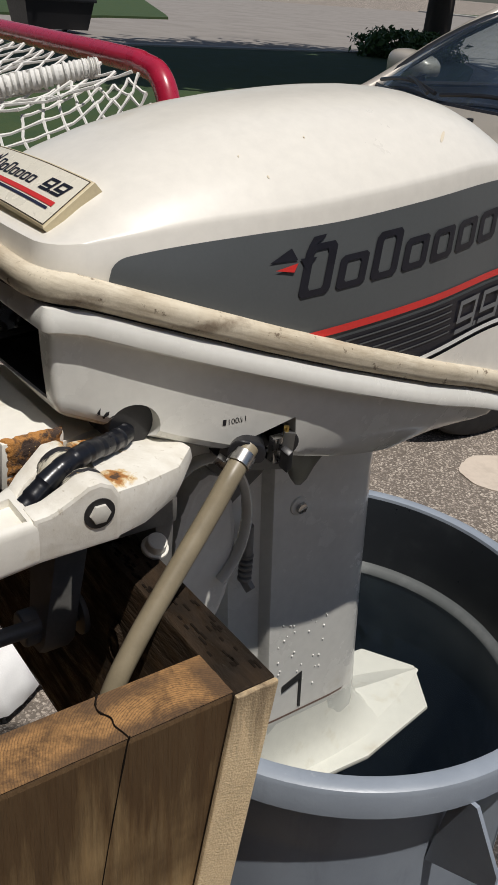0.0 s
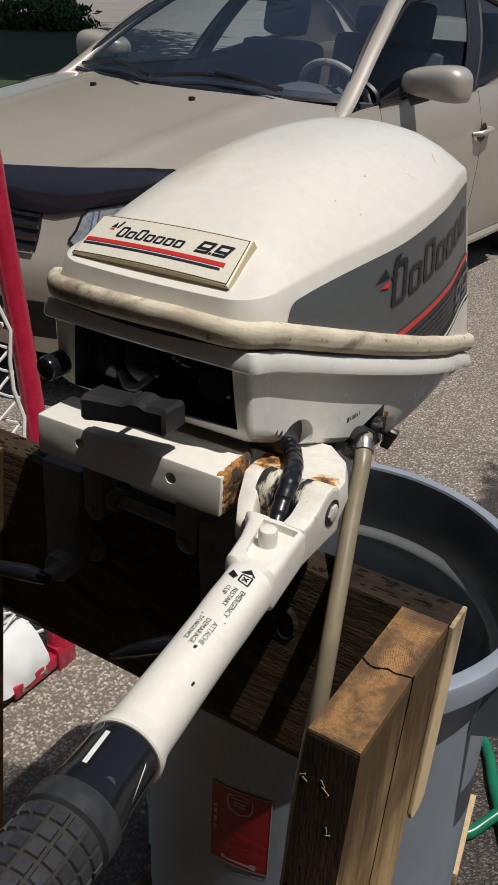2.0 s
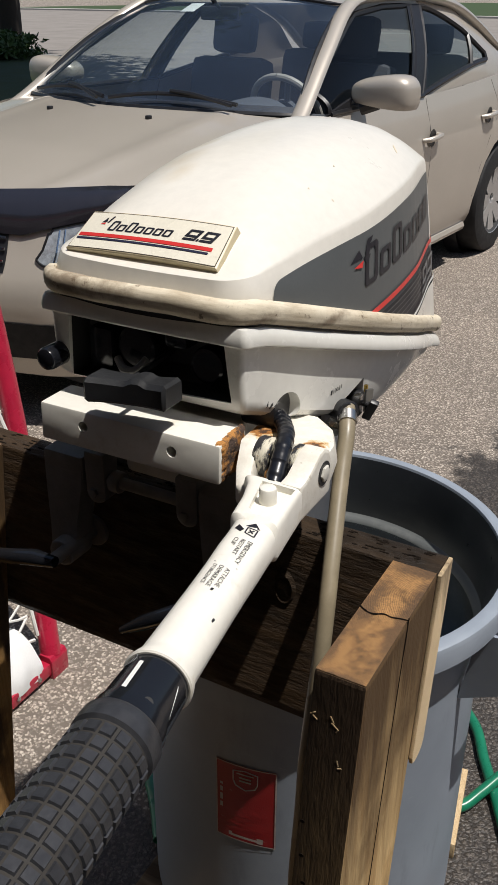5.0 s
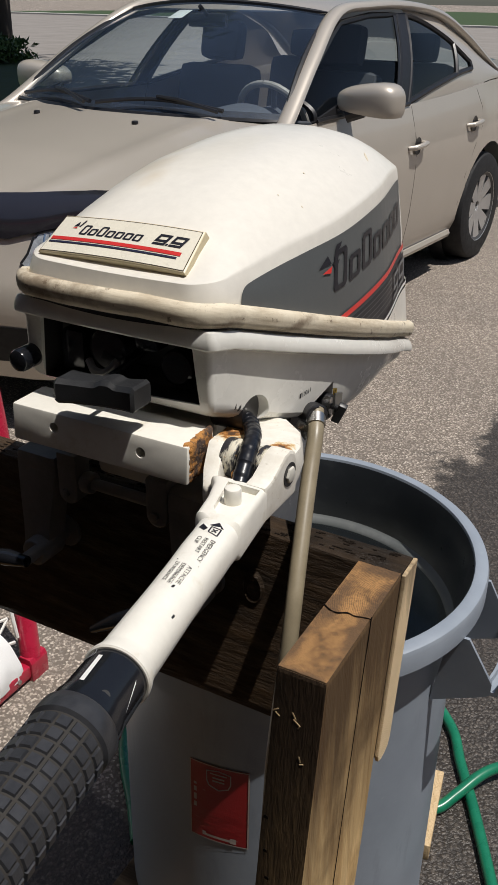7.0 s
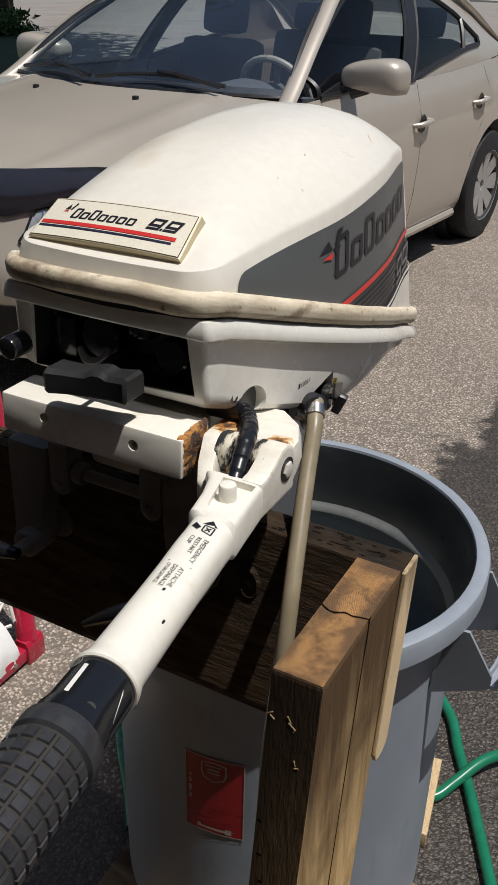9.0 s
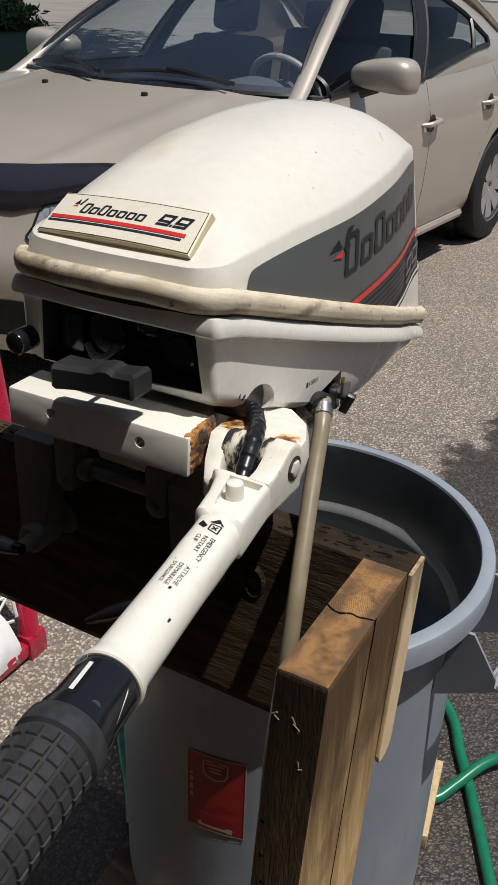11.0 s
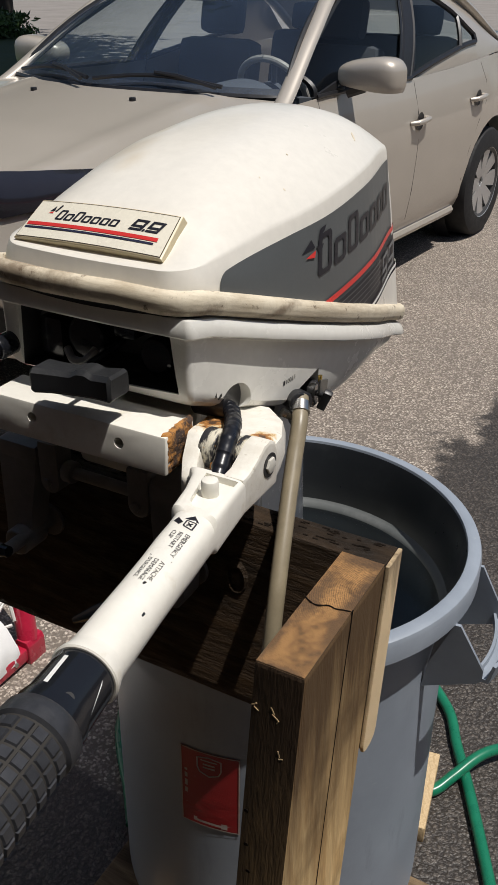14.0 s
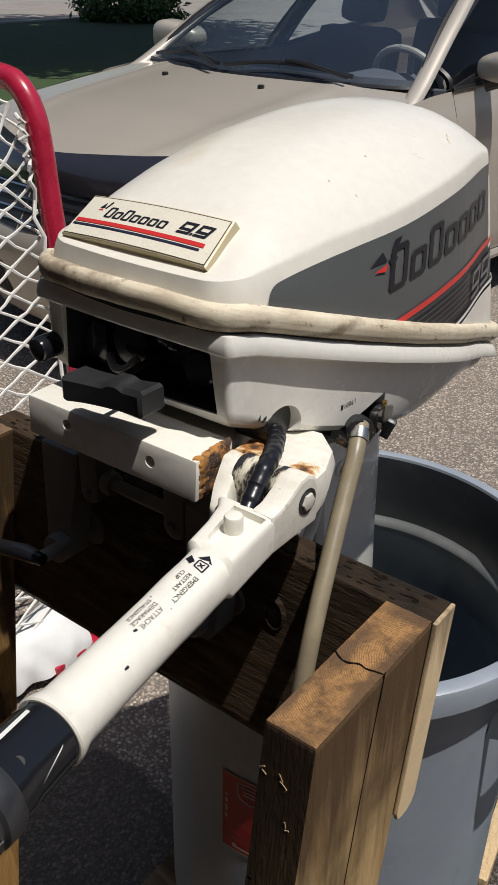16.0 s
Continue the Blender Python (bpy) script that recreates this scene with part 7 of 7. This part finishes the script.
    cpart("waist_strip", tube([Vector((p.x, p.y * sgn, p.z + 0.004)) for p in (shell(X, 1.0) for X in steps(1.9, 1.0, 10))], 0.011, 6), TRIM)
    for axle in (REAR_AXLE, 2.65):
        wm = Matrix.Translation((axle, 0.775 * sgn, 0.318)) @ Matrix.Rotation(radians(-90 * sgn), 4, "X")
        tyre = lathe([(0.205, -0.10), (0.27, -0.102), (0.305, -0.09), (0.318, -0.07), (0.318, 0.07), (0.305, 0.09), (0.27, 0.102), (0.205, 0.10), (0.205, -0.10)], 48, wm)
        wh = cpart("wheel", lathe([(0.0, 0.05), (0.06, 0.058), (0.062, 0.07), (0.065, 0.072)], 32, wm), ALLOY, "wheel with silver cover")
        cpart("tyre", tyre, TYRE, parent=wh)
        rimb = lathe([(0.0, 0.03), (0.18, 0.03), (0.185, 0.085), (0.207, 0.098), (0.209, 0.085)], 40, wm)
        cpart("rim", rimb, plain("dark wheel well", (0.05, 0.05, 0.05), 0.5), parent=wh)
        for i in range(8):
            a = 2 * math.pi * i / 8
            sp_ = prism([(0.03, -0.022, 0.068), (0.12, -0.040, 0.078), (0.20, -0.052, 0.088), (0.20, 0.052, 0.088), (0.12, 0.040, 0.078), (0.03, 0.022, 0.068)], (0, 0, -0.012))
            sp_.transform(wm @ Matrix.Rotation(a, 4, "Z"))
            cpart("wheel_spoke", sp_, ALLOY, parent=wh)
        cpart("wheel_lip", lathe([(0.196, 0.09), (0.207, 0.099), (0.2105, 0.09)], 40, wm), ALLOY, parent=wh)
    archl = lathe([(0.37, -0.11), (0.375, -0.2), (0.2, -0.22)], 30, Matrix.Translation((REAR_AXLE, 0.775 * sgn + 0.1 * sgn, 0.33)) @ Matrix.Rotation(radians(-90 * sgn), 4, "X"))
    cpart("wheel_arch_liner", archl, TRIM)

# cabin
cpart("cabin_floor", box((-0.6, -0.78, 0.22), (2.2, 0.78, 0.30), 0.02), CABIN)
cpart("underbody", box((-0.95, -0.72, 0.16), (3.15, 0.72, 0.215), 0.02), TRIM)
dash = loft([[(2.22, y, 0.93), (2.0, y, 0.985), (1.72, y, 0.96), (1.66, y, 0.88), (1.70, y, 0.62), (2.22, y, 0.6)] for y in (-0.74, -0.4, 0.0, 0.4, 0.74)])
DASH = cpart("dashboard", dash, CABIN, "dark dashboard")
hoodlet = loft([[(1.74 + 0.02 * math.cos(a), 0.38 + 0.17 * math.cos(a), 0.95 + 0.065 * math.sin(a)) for a in steps(0, math.pi, 10)], [(1.98, 0.38 + 0.2 * math.cos(a), 0.95 + 0.045 * math.sin(a)) for a in steps(0, math.pi, 10)]])
cpart("instrument_hood", hoodlet, CABIN, parent=DASH)
swm = Matrix.Translation((1.52, 0.38, 0.93)) @ Euler((0, radians(-62), 0)).to_matrix().to_4x4()
sw = tube([swm @ Vector((0.18 * math.cos(a), 0.18 * math.sin(a), 0)) for a in steps(0, 2 * math.pi, 32)], 0.016, 10, cap=False)
SW = cpart("steering_wheel", sw, BEIGE, "pale grey steering wheel")
hub = lathe([(0.0, 0.02), (0.06, 0.015), (0.075, -0.02), (0.0, -0.02)], 20, swm)
for a in (0.3, math.pi - 0.3, math.pi * 1.5):
    tube([swm @ Vector((0.05 * math.cos(a), 0.05 * math.sin(a), 0)), swm @ Vector((0.17 * math.cos(a), 0.17 * math.sin(a), 0))], 0.014, 8, hub)
cpart("steering_hub", hub, CABIN, parent=SW)


def car_seat(x, y, w, back_lean=0.12):
    s = cpart("seat", box((x - 0.05, y - w, 0.36), (x + 0.48, y + w, 0.56), 0.05), SEAT, "charcoal cloth car seat")
    m_ = Matrix.Translation((x - 0.02, y, 0.52)) @ Euler((0, -back_lean * 1.6, 0)).to_matrix().to_4x4()
    cpart("backrest", box((-0.07, -w, 0.0), (0.07, w, 0.60), 0.06, m_), SEAT, parent=s)
    if w < 0.4:
        cpart("headrest", box((-0.05, -0.13, 0.62), (0.05, 0.13, 0.82), 0.045, m_), SEAT, parent=s)
    else:
        for d in (-0.38, 0.38):
            cpart("headrest", box((-0.05, d - 0.12, 0.60), (0.05, d + 0.12, 0.76), 0.045, m_), SEAT, parent=s)


car_seat(1.02, 0.37, 0.25)
car_seat(1.02, -0.37, 0.25)
car_seat(0.06, 0.0, 0.62)
cpart("parcel_shelf", box((-0.75, -0.6, 0.98), (-0.1, 0.6, 1.01), 0.01), CABIN)
rv = cpart("rear_view_mirror", box((1.50, -0.11, 1.31), (1.53, 0.11, 1.37), 0.012), TRIM, "rear-view mirror")
cpart("mirror_bracket", tube([(1.52, 0, 1.36), (1.58, 0, 1.40)], 0.01, 8), TRIM, parent=rv)
stk = grid(lambda a, b: ws_pt(0.80 + 0.1 * b, -0.24 + 0.14 * a) - Vector((0.004, 0, 0.004)), steps(0, 1, 2), steps(0, 1, 2))
cpart("windscreen_sticker", stk, plain("pale sticker", (0.72, 0.78, 0.75), 0.5), "pale sticker inside the windscreen", parent=WS)
for v0, v1 in ((-0.83, -0.10), (-0.05, 0.72)):
    wp = [ws_pt(0.02 + 0.05 * math.sin(3.1 * t), v0 + (v1 - v0) * t) + Vector((0.02, 0, 0.022)) for t in steps(0, 1, 10)]
    wpr = cpart("wiper", tube(wp, 0.009, 6), TRIM, "black windscreen wiper")
    cpart("wiper_arm", tube([wp[-1] + Vector((0.04, 0, 0.0)), wp[7] + Vector((0.02, 0, 0.012)), wp[5] + Vector((0, 0, 0.012))], 0.008, 6), TRIM, parent=wpr)
for y in (0.275, -0.275):
    q = Vector((2.392, y, 0.0))
    q.z = lerp(TOPZ, 2.39) + 0.05
    cpart("washer_nozzle", cyl(q - Vector((0, 0, 0.012)), q + Vector((0, 0, 0.010)), 0.014, 12, 0.004), TRIM, "black washer nozzle")

# ---- hockey net ----
NET_RED = plain("chipped red enamel", (0.42, 0.015, 0.045), 0.28, vary=0.2, scale=30, coat=0.4)
CORD = plain("white braided cord", (0.72, 0.71, 0.67), 0.85, bumpy=0.4)
CANVAS = plain("white canvas", (0.74, 0.74, 0.73), 0.8, vary=0.1, scale=14)
GOAL = thing("hockey_net", (-0.73, 0.19, 0), "red tubular hockey goal with white cord netting and canvas skirt", "hockey net")
POST = smooth_path([(-0.741, 0.185, 0.05), (-0.868, 0.297, 0.5), (-0.966, 0.338, 0.95), (-0.986, 0.344, 1.07), (-1.001, 0.345, 1.14), (-1.037, 0.345, 1.192), (-1.10, 0.346, 1.210), (-1.3, 0.347, 1.216), (-2.5, 0.36, 1.212)], 8)
part("goal_frame", tube(POST, 0.0245, 20), NET_RED, GOAL, "glossy red bent steel tube")
foot = prism([(-0.760, 0.16, 0.0), (-0.716, 0.16, 0.0), (-0.716, 0.16, 0.050), (-0.722, 0.16, 0.062), (-0.752, 0.16, 0.062), (-0.760, 0.16, 0.05)], (0, 0.055, 0), bevel=0.003)
box((-0.752, 0.03, 0.012), (-0.722, 0.17, 0.045), 0.004, bm=foot)
part("base_rail", foot, NET_RED, GOAL, "red base rail with bolts")
for y in (0.12, 0.05):
    part("base_bolt", cyl((-0.722, y, 0.03), (-0.717, y, 0.03), 0.006, 6, 0.001), STEEL, GOAL)
wrap = smooth_path([(-1.205, 0.29, 1.195), (-1.216, 0.25, 1.188), (-1.245, 0.18, 1.168), (-1.277, 0.10, 1.146), (-1.30, 0.0, 1.11), (-1.32, -0.15, 1.0), (-1.33, -0.35, 0.75)], 24)
part("back_bar", tube(wrap, [0.0175 + 0.0045 * abs(math.sin(i * 0.9)) + 0.005 * noise.noise((i * 0.37, 2.0, 0)) for i in range(len(wrap))], 14), CORD, GOAL, "top bar wrapped in white cord", angle=25)



def diamond_net(edge_a, edge_b, nu, nv, wander=0.012, seed=0.0):
    """Diamond mesh between two edge lines, each cord running diagonally from one to the other."""
    def along(line, u):
        ln = [0.0]
        for p, q in zip(line, line[1:]):
            ln.append(ln[-1] + (Vector(q) - Vector(p)).length)
        return Vector([float(np.interp(u * ln[-1], ln, [p[k] for p in line])) for k in range(3)])
    knots = {}
    for i in range(nu + 1):
        pa, pb = along(edge_a, i / nu), along(edge_b, i / nu)
        for j in range(nv + 1):
            nz = Vector((noise.noise((i * 0.63 + seed, j * 0.71, 1.3)), noise.noise((i * 0.57, j * 0.6 + seed, 7.7)), noise.noise((i * 0.6, j * 0.66, 4.1 + seed))))
            knots[i, j] = pa.lerp(pb, j / nv) + nz * wander + Vector((0, 0, -0.015)) * math.sin(math.pi * j / nv)
    bm = bmesh.new()
    for start in range(-nv, nu + 1):
        for sgn_ in (1, -1):
            run = [knots[start + j if sgn_ > 0 else start + nv - j, j] for j in range(nv + 1) if 0 <= (start + j if sgn_ > 0 else start + nv - j) <= nu]
            if len(run) > 1:
                cord = []
                for p, q in zip(run, run[1:]):
                    for k in range(4):
                        c = p.lerp(q, k / 4)
                        w = 0.0 if k == 0 else 0.0045
                        cord.append(c + w * Vector((noise.noise(c * 31 + Vector((seed, 0, sgn_))), noise.noise(c * 29 + Vector((0, seed, sgn_ * 3))), noise.noise(c * 33) - 0.6)))
                cord.append(run[-1])
                tube(cord, [0.0042 if i % 4 == 0 else 0.0031 for i in range(len(cord))], 5, bm)
    return bm


FRONT = [p + Vector((-0.016, -0.028, -0.012)) for p in POST[1:46]]
BACK = [(-0.77, -0.62, 0.07), (-0.95, -0.36, 0.55), (-1.09, -0.12, 0.95), (-1.15, 0.03, 1.06), (-1.19, 0.13, 1.12), (-1.23, 0.21, 1.165)]
part("side_netting", diamond_net(FRONT, BACK, 22, 6, seed=1.0), CORD, GOAL, "white knotted cord netting", kind="stuff")
part("top_netting", diamond_net([(-1.10, 0.31, 1.198), (-2.5, 0.325, 1.195)], [(-1.20, -0.05, 1.09), (-2.5, -0.10, 1.05)], 22, 5, seed=5.0), CORD, GOAL, "white knotted cord netting", kind="stuff")
part("edge_cord", tube([p + Vector((-0.004, -0.036, 0)) + Vector((0.006 * math.sin(i * 1.9), 0.008 * math.cos(i * 2.3), 0)) for i, p in enumerate(POST[1:34])], 0.0045, 7), CORD, GOAL, "thick white edge cord")


def skirt(u, v):
    y = 0.14 - 0.86 * u
    a = math.pi * v
    r = 0.055 + 0.018 * noise.noise((u * 7, v * 2, 0)) + 0.009 * noise.noise((u * 24, v * 6, 3))
    over = min(1.0, max(0.0, (u - 0.27) / 0.10))
    return Vector((-0.80 + 0.045 * over + r * 1.3 * math.cos(a) + 0.02 * noise.noise((u * 5, 0, 2)), y, 0.03 + (0.10 + 0.02 * noise.noise((u * 6, v, 5))) * math.sin(a)))


part("canvas_skirt", grid(skirt, steps(0, 1, 90), steps(0, 1, 18)), CANVAS, GOAL, "rumpled white canvas skirt")

# ---- garden hose and wood block on the driveway ----
GREEN = plain("green vinyl hose", (0.01, 0.16, 0.085), 0.28, vary=0.25, scale=30)
solo("garden_hose", tube(smooth_path([(0.80, 0.99, 0.012), (0.52, 0.68, 0.013), (0.36, 0.475, 0.020), (0.29, 0.385, 0.034), (0.25, 0.31, 0.022), (0.225, 0.265, 0.013), (0.19, 0.24, 0.012)], 10), 0.0115, 14), GREEN, "green garden hose lying across the driveway", "hose", "garden hose lengths")
solo("garden_hose", tube(smooth_path([(0.46, -0.06, 0.012), (0.37, 0.13, 0.012), (0.29, 0.29, 0.012), (0.23, 0.40, 0.012), (0.175, 0.50, 0.012), (0.05, 0.60, 0.012), (-0.15, 0.62, 0.012), (-0.36, 0.5, 0.012), (-0.48, 0.30, 0.012), (-0.42, 0.11, 0.012), (-0.30, -0.03, 0.012), (-0.25, -0.09, 0.012)], 10), 0.0115, 14), GREEN, "green garden hose curled round the grey bin", "hose", "garden hose lengths")
solo("wood_block", box((-0.014, -0.095, 0), (0.014, 0.095, 0.038), 0.003, Matrix.Translation((0.214, 0.240, 0.0)) @ Matrix.Rotation(0.165, 4, "Z")), WOOD_RAW, "pale length of lumber lying beside the bin", "wood block")
BASE_WOOD = lumber("weathered grey-brown plank", (0.30, 0.215, 0.125), (0.12, 0.08, 0.045), "x", (0.06, 0.04, 0.025), 0.5, 0.7)
solo("base_board", prism([(-0.222, -0.330, 0), (0.330, -0.330, 0), (0.330, 0.045, 0), (-0.224, 0.045, 0)], (0, 0, 0.038), bevel=0.003), BASE_WOOD, "weathered brown plank under the grey bin", "board", "planks round the bin")
solo("base_board", prism([(-0.246, -0.252, 0), (-0.62, -0.565, 0), (-0.575, -0.619, 0), (-0.2465, -0.344, 0)], (0, 0, 0.036), bevel=0.003), BASE_WOOD, "weathered brown plank lying against the base board", "board", "planks round the bin")
solo("wood_block", box((-0.16, -0.02, 0), (0.16, 0.02, 0.038), 0.003, Matrix.Translation((0.0, 0.16, 0.0))), BASE_WOOD, "short plank under the back of the bin", "wood block")
solo("wood_scrap", prism([(-0.165, -0.318, 0.038), (-0.110, -0.322, 0.038), (-0.102, -0.290, 0.038), (-0.128, -0.279, 0.038), (-0.150, -0.293, 0.038)], (0, 0, 0.012), bevel=0.002), WOOD_TIE, "pale splintered scrap of pine on the plank", "wood scrap")

# ---- street, lawns and tree ----
GRASS = stained("mown grass", (0.026, 0.056, 0.014), (0.042, 0.066, 0.016), 0.9, 0.4, 0.65, 3, second=(0.02, 0.05, 0.012), grain_bump=0.6)
ROAD = stained("pale worn road surface", (0.25, 0.226, 0.203), (0.19, 0.172, 0.155), 0.85, 0.45, 0.7, 0.8, second=(0.29, 0.265, 0.24), grain_bump=0.3)
CURB = plain("concrete kerb", (0.42, 0.40, 0.37), 0.85)


def slab(pts, z0, z1):
    return prism([(x, y, z0) for x, y in pts], (0, 0, z1 - z0))


solo("road", slab([(-60, -60), (-16.6, -60), (-16.6, 15.2), (-15.6, 17.4), (-13.2, 15.6), (-7.8, 9.2), (-4.4, 7.6), (-4.0, 14), (-3.0, 27), (2, 31), (60, 36), (60, 75), (-20, 75), (-60, 60)], -0.05, 0.012), ROAD, "pale grey residential street", "road", kind="structure")
solo("lawn_near", slab([(-16.3, -6), (-3.4, -2.0), (-3.4, 3.4), (-8.0, 8.9), (-13.3, 15.2), (-15.6, 17.1), (-16.3, 15)], -0.05, 0.05), GRASS, "shaded dark green lawn", "lawn", kind="structure")
solo("lawn_far", slab([(-120, -20), (-26, -8), (-25.3, 11.5), (-26.4, 13.1), (-27.3, 15.9), (-29.2, 16.9), (-47.3, 25.9), (-90, 47), (-120, 62)], -0.05, 0.08), GRASS, "mown lawn across the street", "lawn", kind="structure")
solo("lawn_back", slab([(-60, 62), (-18, 60), (60, 50), (120, 60), (120, 140), (-60, 140)], -0.05, 0.08), GRASS, "mown lawn beyond the street", "lawn", kind="structure")
solo("kerb", slab([(-16.6, -6), (-16.3, -6), (-16.3, 15), (-15.6, 17.1), (-15.6, 17.4), (-16.6, 15.2)], -0.05, 0.08), CURB, "concrete kerb along the lawn", "kerb", kind="structure")
solo("kerb", slab([(-60, 60), (-18, 58.6), (60, 49), (60, 50), (-18, 60), (-60, 62)], -0.05, 0.12), CURB, "concrete kerb across the street", "kerb", kind="structure")
BARK = plain("dark ridged bark", (0.035, 0.028, 0.022), 0.9, vary=0.5, scale=20, bumpy=0.8)
LEAF = plain("green leaves", (0.055, 0.11, 0.025), 0.55, vary=0.4, scale=3)


def leaves(n, centre, radii, size, seed, flat=False):
    r_ = np.random.RandomState(seed)
    vs, fs = [], []
    cl = r_.normal(size=(max(6, n // 90), 3))
    cl /= np.linalg.norm(cl, axis=1)[:, None]
    cl *= r_.uniform(0.35, 1.0, size=(len(cl), 1)) ** 0.5
    for i in range(n):
        c = cl[r_.randint(len(cl))] + r_.normal(scale=0.14, size=3)
        p = np.array(centre) + c * np.array(radii)
        a, b = r_.normal(size=3), r_.normal(size=3)
        a /= np.linalg.norm(a)
        b -= a * (a @ b)
        b /= np.linalg.norm(b)
        s = size * r_.uniform(0.6, 1.3)
        k = len(vs)
        vs += [p - a * s, p + b * s * 0.45, p + a * s, p - b * s * 0.45]
        fs.append((k, k + 1, k + 2, k + 3))
    me = bpy.data.meshes.new("leaves")
    me.from_pydata([tuple(v) for v in vs], [], fs)
    me.materials.append(LEAF)
    return me


TREE = thing("tree", (-15.9, 16.6, 0), "dark-trunked leafy shade tree on the lawn", "tree")
trunk = tube([(-15.9, 16.6, 0), (-15.9, 16.6, 0.3), (-15.85, 16.6, 2.2), (-15.8, 16.5, 3.6), (-15.5, 16.3, 5.5), (-15.2, 16.0, 7.5)], [0.44, 0.33, 0.30, 0.27, 0.18, 0.08], 14)
part("trunk", trunk, BARK, TREE, "dark tree trunk")
for dx, dy in ((3.5, -2.5), (-3, 2), (2, 3.5), (4.5, -6), (-2.5, -3)):
    part("limb", tube(smooth_path([(-15.8, 16.5, 3.2), (-15.8 + dx * 0.4, 16.5 + dy * 0.4, 4.6), (-15.8 + dx, 16.5 + dy, 6.2)], 4), [0.16, 0.14, 0.13, 0.12, 0.11, 0.1, 0.08, 0.06, 0.04], 8), BARK, TREE)
cr = new("crown", leaves(12000, (-11.8, 10.8, 6.6), (4.4, 6.2, 2.6), 0.28, 5))
cr2 = new("crown", leaves(7500, (-9.9, 8.3, 7.6), (3.3, 4.6, 1.7), 0.28, 15))
cr2.parent = TREE
cr2.matrix_parent_inverse = TREE.matrix_basis.inverted()
cr.parent = TREE
cr.matrix_parent_inverse = TREE.matrix_basis.inverted()
SHRUB = new("shrub", leaves(5200, (-15.5, 15.3, 0.28), (1.2, 1.3, 0.34), 0.075, 9))
tagged(SHRUB, "low dark green shrub on the shaded lawn", "shrub")
DARKBIN = thing("refuse_cart", (-19.6, 8.4, 0), "black wheeled refuse cart at the roadside", "bin")
part("cart_body", loft([[(-20.1, 7.65, 0.1), (-19.2, 7.65, 0.1), (-19.2, 9.05, 0.1), (-20.1, 9.05, 0.1)], [(-20.2, 7.55, 0.66), (-19.1, 7.55, 0.66), (-19.1, 9.15, 0.66), (-20.2, 9.15, 0.66)]]), BLACK, DARKBIN)
part("cart_lid", box((-20.25, 7.5, 0.66), (-19.05, 9.2, 0.73), 0.02), BLACK, DARKBIN)
for y in (7.85, 8.85):
    part("cart_wheel", cyl((-20.1, y, 0.11), (-20.1, y + 0.08, 0.11), 0.11, 16, 0.01), BLACK, DARKBIN)

# ---- unseen walls and roof, added to hold back sky light ----
BRICK = stained("brown blocker wall", (0.12, 0.075, 0.055), (0.17, 0.11, 0.08), 0.85, 0.45, 0.6, 4)
solo("sky_block_wall", box((-7, -2.1, 0), (9, -1.8, 2.78), 0.02), BRICK, "plain brown wall added out of view to block sky", "wall", kind="structure")
solo("roof", prism([(-7.4, -1.0, 2.52), (-7.4, -1.0, 2.64), (-7.4, -5.9, 5.1), (-7.4, -5.9, 4.98)], (16.8, 0, 0)), plain("dark blocker slope", (0.07, 0.065, 0.06), 0.9), "dark roof slope added out of view to cut sky light", "roof", kind="structure")
# added far wall: keeps low eastern sky off sides and reflections
solo("sky_block_east", box((13.0, -10, 0), (13.3, 40, 4.5), 0.02), BRICK, "unseen brown wall added to darken the eastern horizon", "wall", kind="structure")
